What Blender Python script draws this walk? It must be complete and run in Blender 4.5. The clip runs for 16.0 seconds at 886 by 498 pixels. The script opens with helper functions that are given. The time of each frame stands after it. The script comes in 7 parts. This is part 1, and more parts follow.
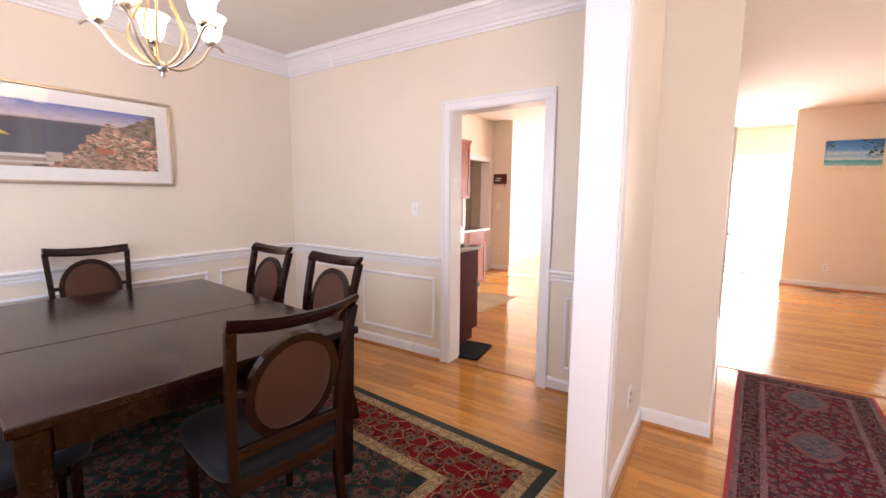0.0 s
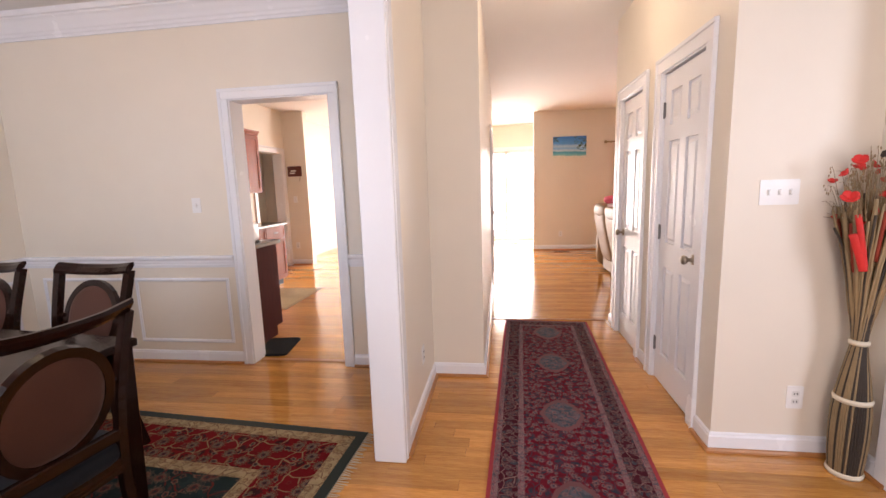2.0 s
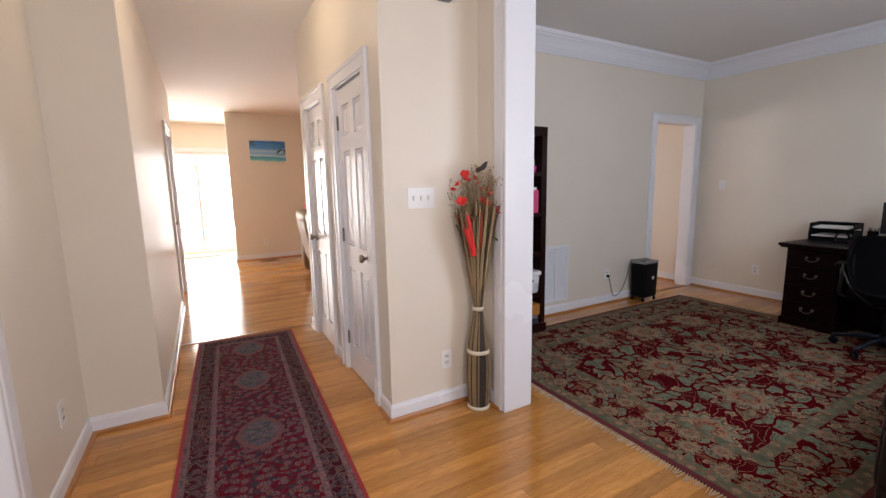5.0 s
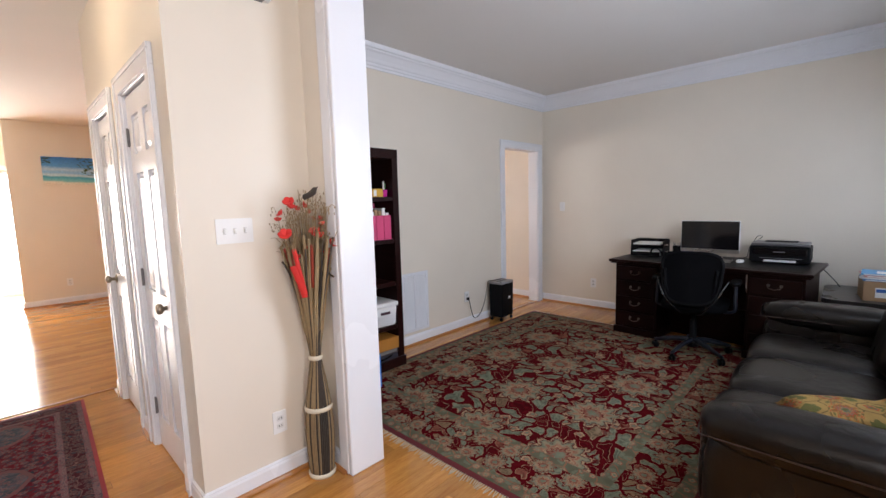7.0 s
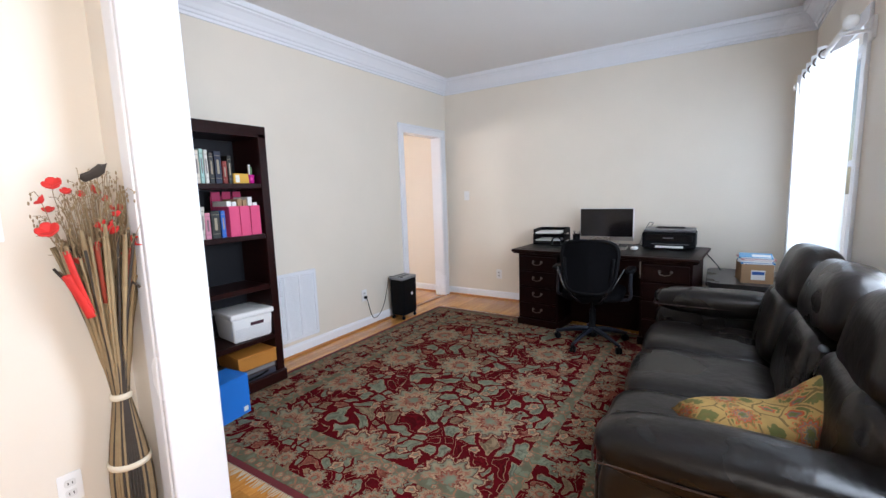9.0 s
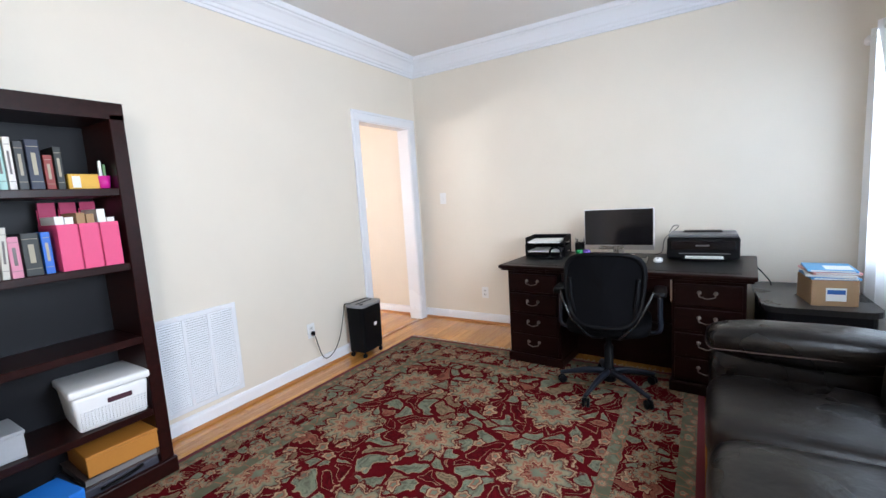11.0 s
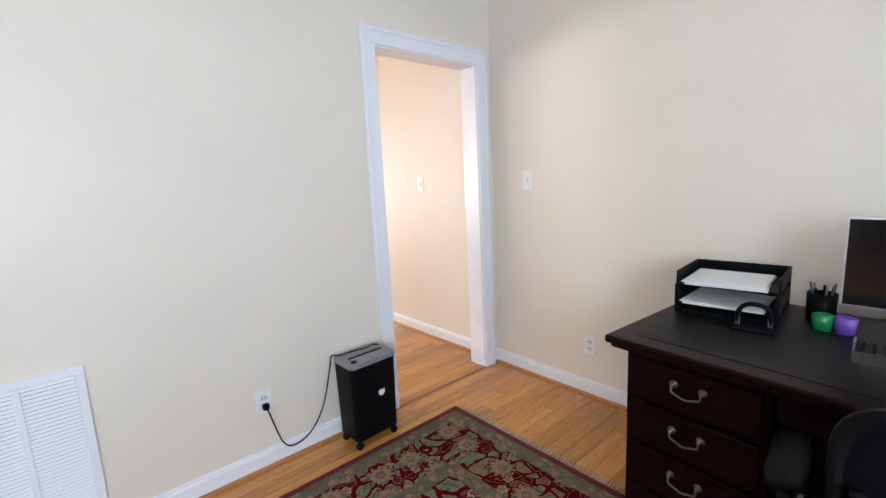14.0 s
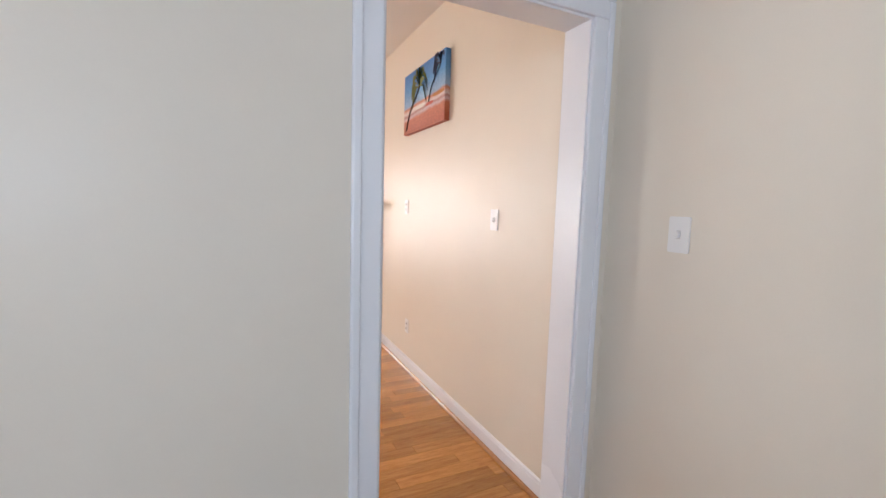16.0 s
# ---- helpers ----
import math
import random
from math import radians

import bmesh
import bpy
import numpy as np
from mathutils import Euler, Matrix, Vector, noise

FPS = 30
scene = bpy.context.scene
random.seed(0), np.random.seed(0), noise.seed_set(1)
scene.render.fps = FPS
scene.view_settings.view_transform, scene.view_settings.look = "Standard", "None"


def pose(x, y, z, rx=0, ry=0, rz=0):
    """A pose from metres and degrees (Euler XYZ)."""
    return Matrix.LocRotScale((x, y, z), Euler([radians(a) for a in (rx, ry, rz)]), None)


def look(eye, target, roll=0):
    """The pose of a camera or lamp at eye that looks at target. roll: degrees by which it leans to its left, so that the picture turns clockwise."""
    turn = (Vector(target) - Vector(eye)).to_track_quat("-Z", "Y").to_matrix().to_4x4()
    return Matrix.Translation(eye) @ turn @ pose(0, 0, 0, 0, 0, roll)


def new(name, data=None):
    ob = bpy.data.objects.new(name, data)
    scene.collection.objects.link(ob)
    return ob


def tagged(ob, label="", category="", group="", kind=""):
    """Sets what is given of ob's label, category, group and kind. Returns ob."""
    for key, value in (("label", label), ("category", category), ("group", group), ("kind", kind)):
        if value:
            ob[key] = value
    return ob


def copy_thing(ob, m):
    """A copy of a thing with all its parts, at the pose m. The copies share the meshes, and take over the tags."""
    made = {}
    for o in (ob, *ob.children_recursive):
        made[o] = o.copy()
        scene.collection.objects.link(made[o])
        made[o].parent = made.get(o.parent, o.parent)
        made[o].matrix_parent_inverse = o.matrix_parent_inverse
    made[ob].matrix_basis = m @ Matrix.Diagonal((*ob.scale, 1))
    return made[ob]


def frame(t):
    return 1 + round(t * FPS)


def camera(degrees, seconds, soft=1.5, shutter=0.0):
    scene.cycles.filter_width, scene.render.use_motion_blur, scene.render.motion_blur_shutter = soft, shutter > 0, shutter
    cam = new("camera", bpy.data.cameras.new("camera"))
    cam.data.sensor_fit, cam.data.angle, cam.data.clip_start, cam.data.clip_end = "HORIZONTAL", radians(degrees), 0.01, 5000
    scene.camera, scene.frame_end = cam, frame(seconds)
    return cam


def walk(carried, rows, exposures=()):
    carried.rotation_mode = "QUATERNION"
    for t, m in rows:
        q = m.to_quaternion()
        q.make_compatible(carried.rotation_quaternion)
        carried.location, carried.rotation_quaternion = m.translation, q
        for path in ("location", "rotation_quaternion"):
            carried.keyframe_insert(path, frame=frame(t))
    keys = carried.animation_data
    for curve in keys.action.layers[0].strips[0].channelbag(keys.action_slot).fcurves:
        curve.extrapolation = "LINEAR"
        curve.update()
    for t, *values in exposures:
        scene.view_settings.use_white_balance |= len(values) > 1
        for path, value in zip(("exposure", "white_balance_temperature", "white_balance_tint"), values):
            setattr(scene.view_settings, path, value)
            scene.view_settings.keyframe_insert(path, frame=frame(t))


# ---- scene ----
cam = camera(92.4, 16.0)
PATH = [
    (0, (-0.037, -0.091, 1.387), (-1.138, 1.56, 1.138), 0.4),
    (0.5, (-0.015, -0.142, 1.389), (-0.925, 1.62, 1.129), 0.1),
    (1, (0.02, -0.181, 1.378), (-0.682, 1.671, 1.104), -0.7),
    (1.5, (0.067, -0.205, 1.376), (-0.421, 1.712, 1.083), -1.7),
    (2, (0.094, -0.233, 1.37), (-0.179, 1.726, 1.074), -1.8),
    (2.5, (0.123, -0.26, 1.366), (0.063, 1.72, 1.091), -1.3),
    (3, (0.142, -0.283, 1.367), (0.297, 1.697, 1.129), -0.8),
    (3.5, (0.16, -0.306, 1.366), (0.536, 1.647, 1.153), -0.8),
    (4, (0.187, -0.318, 1.373), (0.776, 1.58, 1.151), -1.1),
    (4.5, (0.214, -0.296, 1.364), (1.003, 1.524, 1.107), -1.0),
    (5, (0.271, -0.266, 1.365), (1.237, 1.46, 1.065), -1.1),
    (7.5, (0.715, -0.146, 1.399), (2.23, 1.144, 1.198), -2.5),
    (8, (0.839, -0.154, 1.381), (2.428, 1.041, 1.161), -3.0),
    (8.5, (0.93, -0.131, 1.364), (2.573, 0.981, 1.109), -1.6),
    (10.8, (1.831, 0.224, 1.325), (3.532, 1.243, 1.062), -3.4),
    (11, (1.95, 0.277, 1.324), (3.637, 1.323, 1.078), -3.6),
    (11.5, (2.239, 0.388, 1.331), (3.887, 1.504, 1.133), -3.0),
    (12, (2.538, 0.477, 1.353), (4.136, 1.666, 1.172), -1.9),
    (12.5, (2.8, 0.568, 1.326), (4.327, 1.845, 1.137), 0.3),
    (13, (3.054, 0.694, 1.326), (4.515, 2.037, 1.083), 1.0),
    (13.5, (3.346, 0.8, 1.329), (4.726, 2.213, 1.015), -0.8),
    (14, (3.594, 0.928, 1.318), (4.887, 2.421, 1.004), -2.8),
    (14.5, (3.837, 1.128, 1.33), (5.051, 2.687, 1.024), -3.4),
    (15, (4.05, 1.335, 1.356), (5.192, 2.958, 1.105), -2.1),
    (15.5, (4.286, 1.535, 1.392), (5.308, 3.24, 1.172), -0.5),
    (16, (4.537, 1.727, 1.364), (5.398, 3.522, 1.17), 1.7),
]
EXPOSURES = [(0.0, 0.47, 6700, 26), (1.3, 0.24, 6600, 25), (2.0, 0.13, 6550, 24), (3.5, -0.16, 6400, 21), (5.0, -0.24, 6350, 18), (7.5, 0.26, 6150, 15), (8.5, 0.53, 6000, 13), (11.0, 1.04, 5920, 10), (12.5, 0.94, 5900, 10), (13.5, 0.83, 5900, 10), (14.5, 0.80, 5900, 11), (15.5, 0.57, 5950, 12), (16.0, 0.40, 6000, 12)]
walk(cam, [(t, look(eye, target, roll)) for t, eye, target, roll in PATH], EXPOSURES)

# ---- world, lamps ----
world = bpy.data.worlds.new("world")
scene.world = world
world.use_nodes = True
sky = world.node_tree.nodes.new("ShaderNodeTexSky")
sky.sky_type, sky.sun_disc, sky.sun_elevation, sky.sun_rotation = "NISHITA", False, radians(23), radians(12)
world.node_tree.links.new(sky.outputs[0], world.node_tree.nodes["Background"].inputs[0])
world.node_tree.nodes["Background"].inputs[1].default_value = 0.12


def area_lamp(name, where, toward, wide, high, power, colour=(1, 1, 1)):
    data = bpy.data.lights.new(name, "AREA")
    data.shape, data.size, data.size_y, data.energy, data.color = "RECTANGLE", wide, high, power, colour
    ob = new(name, data)
    ob.matrix_world = look(where, toward)
    return ob


def bulb(name, where, power, radius=0.04, colour=(1, 0.78, 0.5)):
    data = bpy.data.lights.new(name, "POINT")
    data.energy, data.shadow_soft_size, data.color = power, radius, colour
    ob = new(name, data)
    ob.location = where
    return ob


DAY = (0.83, 0.918, 1.0)
# daylight through the openings: office, dining, front door, living room, patio, breakfast room
area_lamp("office_daylight", (4.87, -0.705, 1.45), (4.3, 3, 1.1), 1.22, 1.34, 10.5, DAY)
# the side lamp is added to brighten the office; its window is unseen
area_lamp("office_side_added_daylight", (2.90, -0.72, 1.45), (3.1, 3, 0.95), 1.0, 1.3, 45, DAY)
area_lamp("dining_daylight", (-2.2, -0.66, 1.5), (-2.2, 3, 1.2), 1.5, 1.4, 40, DAY)
area_lamp("foyer_daylight", (0.70, -0.66, 1.55), (0.75, 3, 1.0), 0.76, 1.3, 27, (1.0, 0.93, 0.83))
area_lamp("living_daylight", (3.57, 8.52, 1.35), (3.6, 3, 0.8), 1.9, 1.4, 62, (1.0, 0.88, 0.77))
area_lamp("patio_daylight", (0.0, 10.33, 1.15), (0.2, 3, 0.3), 1.5, 2.0, 140, (0.95, 0.95, 0.82))
area_lamp("kitchen_daylight", (-2.2, 10.33, 1.3), (-2.0, 3, 0.6), 1.7, 2.0, 80, (0.96, 0.96, 0.86))
sun = bpy.data.lights.new("sun", "SUN")
sun.energy, sun.angle, sun.color = 5.0, radians(0.5), (1.0, 0.94, 0.84)
new("sun", sun).matrix_world = look((0.21, 0.98, 0.42), (0, 0, 0))

# ---- materials ----
MATS = {}


def nodes_of(name):
    m = bpy.data.materials.new(name)
    m.use_nodes = True
    t = m.node_tree
    return m, t, t.nodes["Principled BSDF"]


def node(t, kind, **kw):
    n = t.nodes.new(kind)
    for k, v in kw.items():
        n.inputs[k].default_value = v
    return n


def ramp(t, fac, stops):
    n = t.nodes.new("ShaderNodeValToRGB")
    e = n.color_ramp.elements
    while len(e) < len(stops):
        e.new(0.5)
    for el, (p, c) in zip(e, stops):
        el.position, el.color = p, (*c, 1)
    t.links.new(fac, n.inputs[0])
    return n.outputs[0]


def mix(t, fac, a, b, how="MIX"):
    n = t.nodes.new("ShaderNodeMix")
    n.data_type, n.blend_type = "RGBA", how
    for s, v in ((n.inputs[0], fac), (n.inputs[6], a), (n.inputs[7], b)):
        if isinstance(v, (int, float)):
            s.default_value = v
        elif isinstance(v, tuple):
            s.default_value = (*v, 1)
        else:
            t.links.new(v, s)
    return n.outputs[2]


def bump(t, p, height, strength, distance=0.002):
    n = node(t, "ShaderNodeBump", Strength=strength, Distance=distance)
    t.links.new(height, n.inputs["Height"])
    t.links.new(n.outputs[0], p.inputs["Normal"])


def place(t, scale=(1, 1, 1), how="Object"):
    c = t.nodes.new("ShaderNodeTexCoord")
    m = t.nodes.new("ShaderNodeMapping")
    m.inputs["Scale"].default_value = scale
    t.links.new(c.outputs[how], m.inputs[0])
    return m.outputs[0]


def noisy(t, where, scale, detail=3, rough=0.55):
    n = node(t, "ShaderNodeTexNoise", Scale=scale, Detail=detail, Roughness=rough)
    t.links.new(where, n.inputs["Vector"])
    return n.outputs[0]


def plain(name, colour, rough=0.5, metal=0.0, vary=0.12, grain=60, relief=0.08, coat=0.0, sheen=0.0, spec=0.5):
    """A surface of one colour with blotches and a fine grain."""
    m, t, p = nodes_of(name)
    w = place(t)
    big, small = noisy(t, w, 2.3), noisy(t, w, grain)
    dark = tuple(c * (1 - vary) for c in colour)
    light = tuple(min(1, c * (1 + vary * 0.6)) for c in colour)
    c = ramp(t, big, [(0.3, dark), (0.7, light)])
    c = mix(t, 0.25, c, ramp(t, small, [(0.3, dark), (0.7, light)]))
    t.links.new(c, p.inputs["Base Color"])
    p.inputs["Metallic"].default_value = metal
    r = ramp(t, big, [(0.25, (rough * 0.85,) * 3), (0.75, (min(1, rough * 1.15),) * 3)])
    t.links.new(r, p.inputs["Roughness"])
    p.inputs["Coat Weight"].default_value = coat
    p.inputs["Coat Roughness"].default_value = 0.15
    p.inputs["Sheen Weight"].default_value = sheen
    p.inputs["Specular IOR Level"].default_value = spec
    bump(t, p, small, relief)
    MATS[name] = m
    return m


def wood(name, dark, light, rough=0.35, along="x", coat=0.2, scale=1.0, vary=0.3, spec=0.5):
    """Wood with the grain along one axis; each piece takes its own tone."""
    m, t, p = nodes_of(name)
    s = {"x": (1.2, 14, 14), "y": (14, 1.2, 14), "z": (14, 14, 1.2)}[along]
    co = t.nodes.new("ShaderNodeTexCoord")
    info = t.nodes.new("ShaderNodeObjectInfo")
    isle = t.nodes.new("ShaderNodeNewGeometry")
    mul = t.nodes.new("ShaderNodeMath")
    mul.operation = "ADD"
    t.links.new(info.outputs["Random"], mul.inputs[0])
    t.links.new(isle.outputs["Random Per Island"], mul.inputs[1])
    wrap = t.nodes.new("ShaderNodeMath")
    wrap.operation = "FRACT"
    t.links.new(mul.outputs[0], wrap.inputs[0])
    off = t.nodes.new("ShaderNodeVectorMath")
    off.operation = "MULTIPLY_ADD"
    off.inputs[0].default_value = (1, 1, 1)
    t.links.new(wrap.outputs[0], off.inputs[0])
    off.inputs[1].default_value = (31, 17, 23)
    t.links.new(co.outputs["Object"], off.inputs[2])
    mp = t.nodes.new("ShaderNodeMapping")
    mp.inputs["Scale"].default_value = tuple(v * scale for v in s)
    t.links.new(off.outputs[0], mp.inputs[0])
    g = noisy(t, mp.outputs[0], 2.2, 5, 0.65)
    fine = noisy(t, mp.outputs[0], 14, 2)
    c = ramp(t, g, [(0.28, dark), (0.72, light)])
    c = mix(t, 0.3, c, ramp(t, fine, [(0.35, dark), (0.6, light)]))
    tone = ramp(t, wrap.outputs[0], [(0, (1 - vary,) * 3), (1, (1.0,) * 3)])
    c = mix(t, 1.0, c, tone, "MULTIPLY")
    t.links.new(c, p.inputs["Base Color"])
    p.inputs["Roughness"].default_value = rough
    p.inputs["Coat Weight"].default_value = coat
    p.inputs["Specular IOR Level"].default_value = spec
    p.inputs["Coat Roughness"].default_value = 0.12
    bump(t, p, fine, 0.06)
    MATS[name] = m
    return m


WALL = plain("beige_wall_paint", (0.76, 0.70, 0.61), 0.42, vary=0.03, grain=180, relief=0.04, spec=0.32)
TRIM = plain("white_trim_paint", (0.80, 0.815, 0.86), 0.25, vary=0.02, grain=90, relief=0.02)
CEIL = plain("ceiling_paint", (0.74, 0.72, 0.70), 0.85, vary=0.02, grain=220, relief=0.08)
OAK = wood("honey_oak_floor", (0.46, 0.17, 0.033), (0.78, 0.385, 0.095), 0.13, "x", coat=0.25, vary=0.34)
SHOE = wood("oak_shoe_moulding", (0.36, 0.14, 0.04), (0.5, 0.22, 0.07), 0.3, "x", coat=0.2, vary=0.1)
GAP = plain("floor_joint_dirt", (0.10, 0.045, 0.018), 0.8)
DARK = wood("espresso_wood", (0.008, 0.0027, 0.0018), (0.021, 0.0065, 0.004), 0.17, "x", coat=0.0, vary=0.12, spec=0.26)
MAHOG = wood("mahogany_wood", (0.009, 0.0022, 0.002), (0.026, 0.0058, 0.005), 0.33, "y", coat=0.03, vary=0.15, spec=0.18)
DESKWOOD = wood("dark_mahogany_veneer", (0.005, 0.0013, 0.0012), (0.015, 0.0035, 0.003), 0.36, "y", coat=0.02, vary=0.15, spec=0.12)
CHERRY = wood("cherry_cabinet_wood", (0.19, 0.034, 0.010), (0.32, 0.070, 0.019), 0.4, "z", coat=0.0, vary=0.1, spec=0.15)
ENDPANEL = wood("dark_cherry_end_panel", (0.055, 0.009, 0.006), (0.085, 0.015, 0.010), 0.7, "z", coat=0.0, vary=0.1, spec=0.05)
BLACKWOOD = plain("black_back_panel", (0.010, 0.010, 0.013), 0.45, vary=0.2, grain=30, spec=0.2)
INLAY = plain("dark_leather_inlay", (0.010, 0.010, 0.010), 0.4, vary=0.2, grain=140, relief=0.15, spec=0.12)
SEATFAB = plain("charcoal_seat_fabric", (0.010, 0.011, 0.015), 0.8, vary=0.25, grain=260, relief=0.25, sheen=0.05, spec=0.15)
BACKFAB = plain("brown_oval_upholstery", (0.072, 0.029, 0.019), 0.7, vary=0.2, grain=240, relief=0.25, sheen=0.1, spec=0.15)
LEATHER = plain("espresso_leather", (0.006, 0.0044, 0.0038), 0.29, vary=0.3, grain=210, relief=0.22, spec=0.30)
crease_tree = LEATHER.node_tree
crease_p = crease_tree.nodes["Principled BSDF"]
crease_in = crease_p.inputs["Normal"].links[0].from_socket
crease_noise = noisy(crease_tree, place(crease_tree), 11, 3, 0.55)
crease_bump = node(crease_tree, "ShaderNodeBump", Strength=0.16, Distance=0.03)
crease_tree.links.new(crease_noise, crease_bump.inputs["Height"])
crease_tree.links.new(crease_in, crease_bump.inputs["Normal"])
crease_tree.links.new(crease_bump.outputs[0], crease_p.inputs["Normal"])
BRACE = plain("glossy_black_tube", (0.012, 0.012, 0.014), 0.16, vary=0.1, grain=200, relief=0.0, spec=0.6)
STITCH = plain("brown_stitching", (0.030, 0.014, 0.010), 0.7)
BEIGELEATHER = plain("tan_leather", (0.27, 0.175, 0.092), 0.45, vary=0.12, grain=120, relief=0.3)
BLACKPL = plain("black_plastic", (0.004, 0.004, 0.005), 0.48, vary=0.2, grain=300, relief=0.08, spec=0.10)
PEWTER = plain("antique_pewter", (0.22, 0.19, 0.165), 0.42, 1.0, vary=0.15, grain=60)
BRONZE = plain("oil_rubbed_bronze", (0.33, 0.28, 0.225), 0.28, 1.0, vary=0.15, grain=60)
GREYPL = plain("grey_plastic", (0.13, 0.13, 0.14), 0.35, vary=0.1, grain=200)
BLUEBLACK = plain("blue_black_nylon", (0.010, 0.013, 0.022), 0.42, vary=0.2, grain=200, spec=0.35)
MESHFAB = plain("black_mesh_fabric", (0.005, 0.005, 0.006), 0.85, vary=0.25, grain=420, relief=0.5, spec=0.03)
WHITEPL = plain("white_plastic", (0.80, 0.80, 0.80), 0.35, vary=0.02, grain=100, relief=0.02)
PAPER = plain("white_paper", (0.80, 0.80, 0.79), 0.8, vary=0.04, grain=60)
SCREEN = plain("dark_screen_glass", (0.008, 0.007, 0.008), 0.12, vary=0.05, grain=20, relief=0.0)
STEEL = plain("brushed_nickel", (0.55, 0.52, 0.48), 0.28, 1.0, vary=0.08, grain=90)
BRASS = plain("aged_brass", (0.36, 0.27, 0.16), 0.35, 1.0, vary=0.15, grain=60)
GOLDEN = plain("champagne_metal", (0.62, 0.47, 0.27), 0.3, 1.0, vary=0.1, grain=60)
CARD = plain("brown_cardboard", (0.38, 0.24, 0.13), 0.85, vary=0.1, grain=120, relief=0.1)
REED = plain("dried_reed", (0.30, 0.215, 0.115), 0.8, vary=0.35, grain=40, relief=0.2)
REEDDARK = plain("dark_reed", (0.045, 0.034, 0.026), 0.8, vary=0.3, grain=40, relief=0.2)
ROPE = plain("cream_raffia_band", (0.70, 0.63, 0.50), 0.8, vary=0.1, grain=200, relief=0.4)
REDPETAL = plain("red_petal", (0.62, 0.025, 0.02), 0.7, vary=0.25, grain=60, relief=0.15)
GRANITE = plain("granite_counter", (0.23, 0.19, 0.155), 0.2, vary=0.5, grain=70, relief=0.02)
BACKSPL = plain("pale_backsplash", (0.62, 0.60, 0.58), 0.3, vary=0.25, grain=25)
KRUG = plain("beige_kitchen_rug_wool", (0.46, 0.36, 0.20), 0.95, vary=0.35, grain=30, relief=0.4)
MATRUB = plain("black_rubber_mat_foam", (0.010, 0.010, 0.010), 0.8, vary=0.2, grain=150, relief=0.2, spec=0.05)
REDCURTAIN = plain("red_curtain_cloth", (0.62, 0.03, 0.07), 0.8, vary=0.15, grain=200, relief=0.2)


def solid(name, colour, rough=0.55, vary=0.1):
    return MATS.get(name) or plain(name, colour, rough, vary=vary, grain=90, relief=0.06)


def glow(name, colour, strength):
    m, t, p = nodes_of(name)
    p.inputs["Base Color"].default_value = (*colour, 1)
    p.inputs["Emission Color"].default_value = (*colour, 1)
    p.inputs["Emission Strength"].default_value = strength
    p.inputs["Roughness"].default_value = 0.4
    MATS[name] = m
    return m


SHADEGLASS = glow("lit_alabaster_glass", (1.0, 0.80, 0.52), 3.2)
DOMEGLASS = glow("lit_opal_glass", (1.0, 0.84, 0.60), 3.5)
OUTSIDE = glow("glowing_backdrop_white", (1.0, 0.97, 0.93), 7.0)

m_, t_, p_ = nodes_of("window_glass")
p_.inputs["Transmission Weight"].default_value, p_.inputs["Roughness"].default_value, p_.inputs["IOR"].default_value = 1.0, 0.0, 1.1
GLASS = m_
m_, t_, p_ = nodes_of("picture_glass")
p_.inputs["Base Color"].default_value = (1, 1, 1, 1)
p_.inputs["Transmission Weight"].default_value, p_.inputs["Roughness"].default_value, p_.inputs["IOR"].default_value = 1.0, 0.02, 1.45
PICGLASS = m_
m_, t_, p_ = nodes_of("sheer_white_voile")
p_.inputs["Base Color"].default_value = (0.9, 0.9, 0.9, 1)
p_.inputs["Roughness"].default_value = 0.9
tr_ = t_.nodes.new("ShaderNodeBsdfTranslucent")
tr_.inputs[0].default_value = (0.92, 0.94, 0.96, 1)
mx_ = t_.nodes.new("ShaderNodeMixShader")
mx_.inputs[0].default_value = 0.7
t_.links.new(p_.outputs[0], mx_.inputs[1])
t_.links.new(tr_.outputs[0], mx_.inputs[2])
t_.links.new(mx_.outputs[0], t_.nodes["Material Output"].inputs[0])
SHEER = m_


def maths(t, how, a, b=None, c=None):
    n = t.nodes.new("ShaderNodeMath")
    n.operation = how
    for s, v in zip(n.inputs, (a, b, c)):
        if v is None:
            continue
        if isinstance(v, (int, float)):
            s.default_value = v
        else:
            t.links.new(v, s)
    return n.outputs[0]


def rosettes(t, where, scale, petals, loose=0.4, warp=0.0):
    """Distance field of petalled flowers, one a cell; also the cell's random colour and the angle."""
    v = node(t, "ShaderNodeTexVoronoi", Scale=scale, Randomness=loose)
    v.voronoi_dimensions = "2D"
    t.links.new(where, v.inputs["Vector"])
    d = t.nodes.new("ShaderNodeVectorMath")
    d.operation = "SUBTRACT"
    t.links.new(where, d.inputs[0])
    t.links.new(v.outputs["Position"], d.inputs[1])
    x = t.nodes.new("ShaderNodeSeparateXYZ")
    t.links.new(d.outputs[0], x.inputs[0])
    ang = maths(t, "ARCTAN2", x.outputs[1], x.outputs[0])
    wave = maths(t, "COSINE", maths(t, "MULTIPLY", ang, petals))
    k = maths(t, "MULTIPLY_ADD", wave, 0.16, 1.0)
    return maths(t, "DIVIDE", v.outputs["Distance"], k), v.outputs["Color"], ang


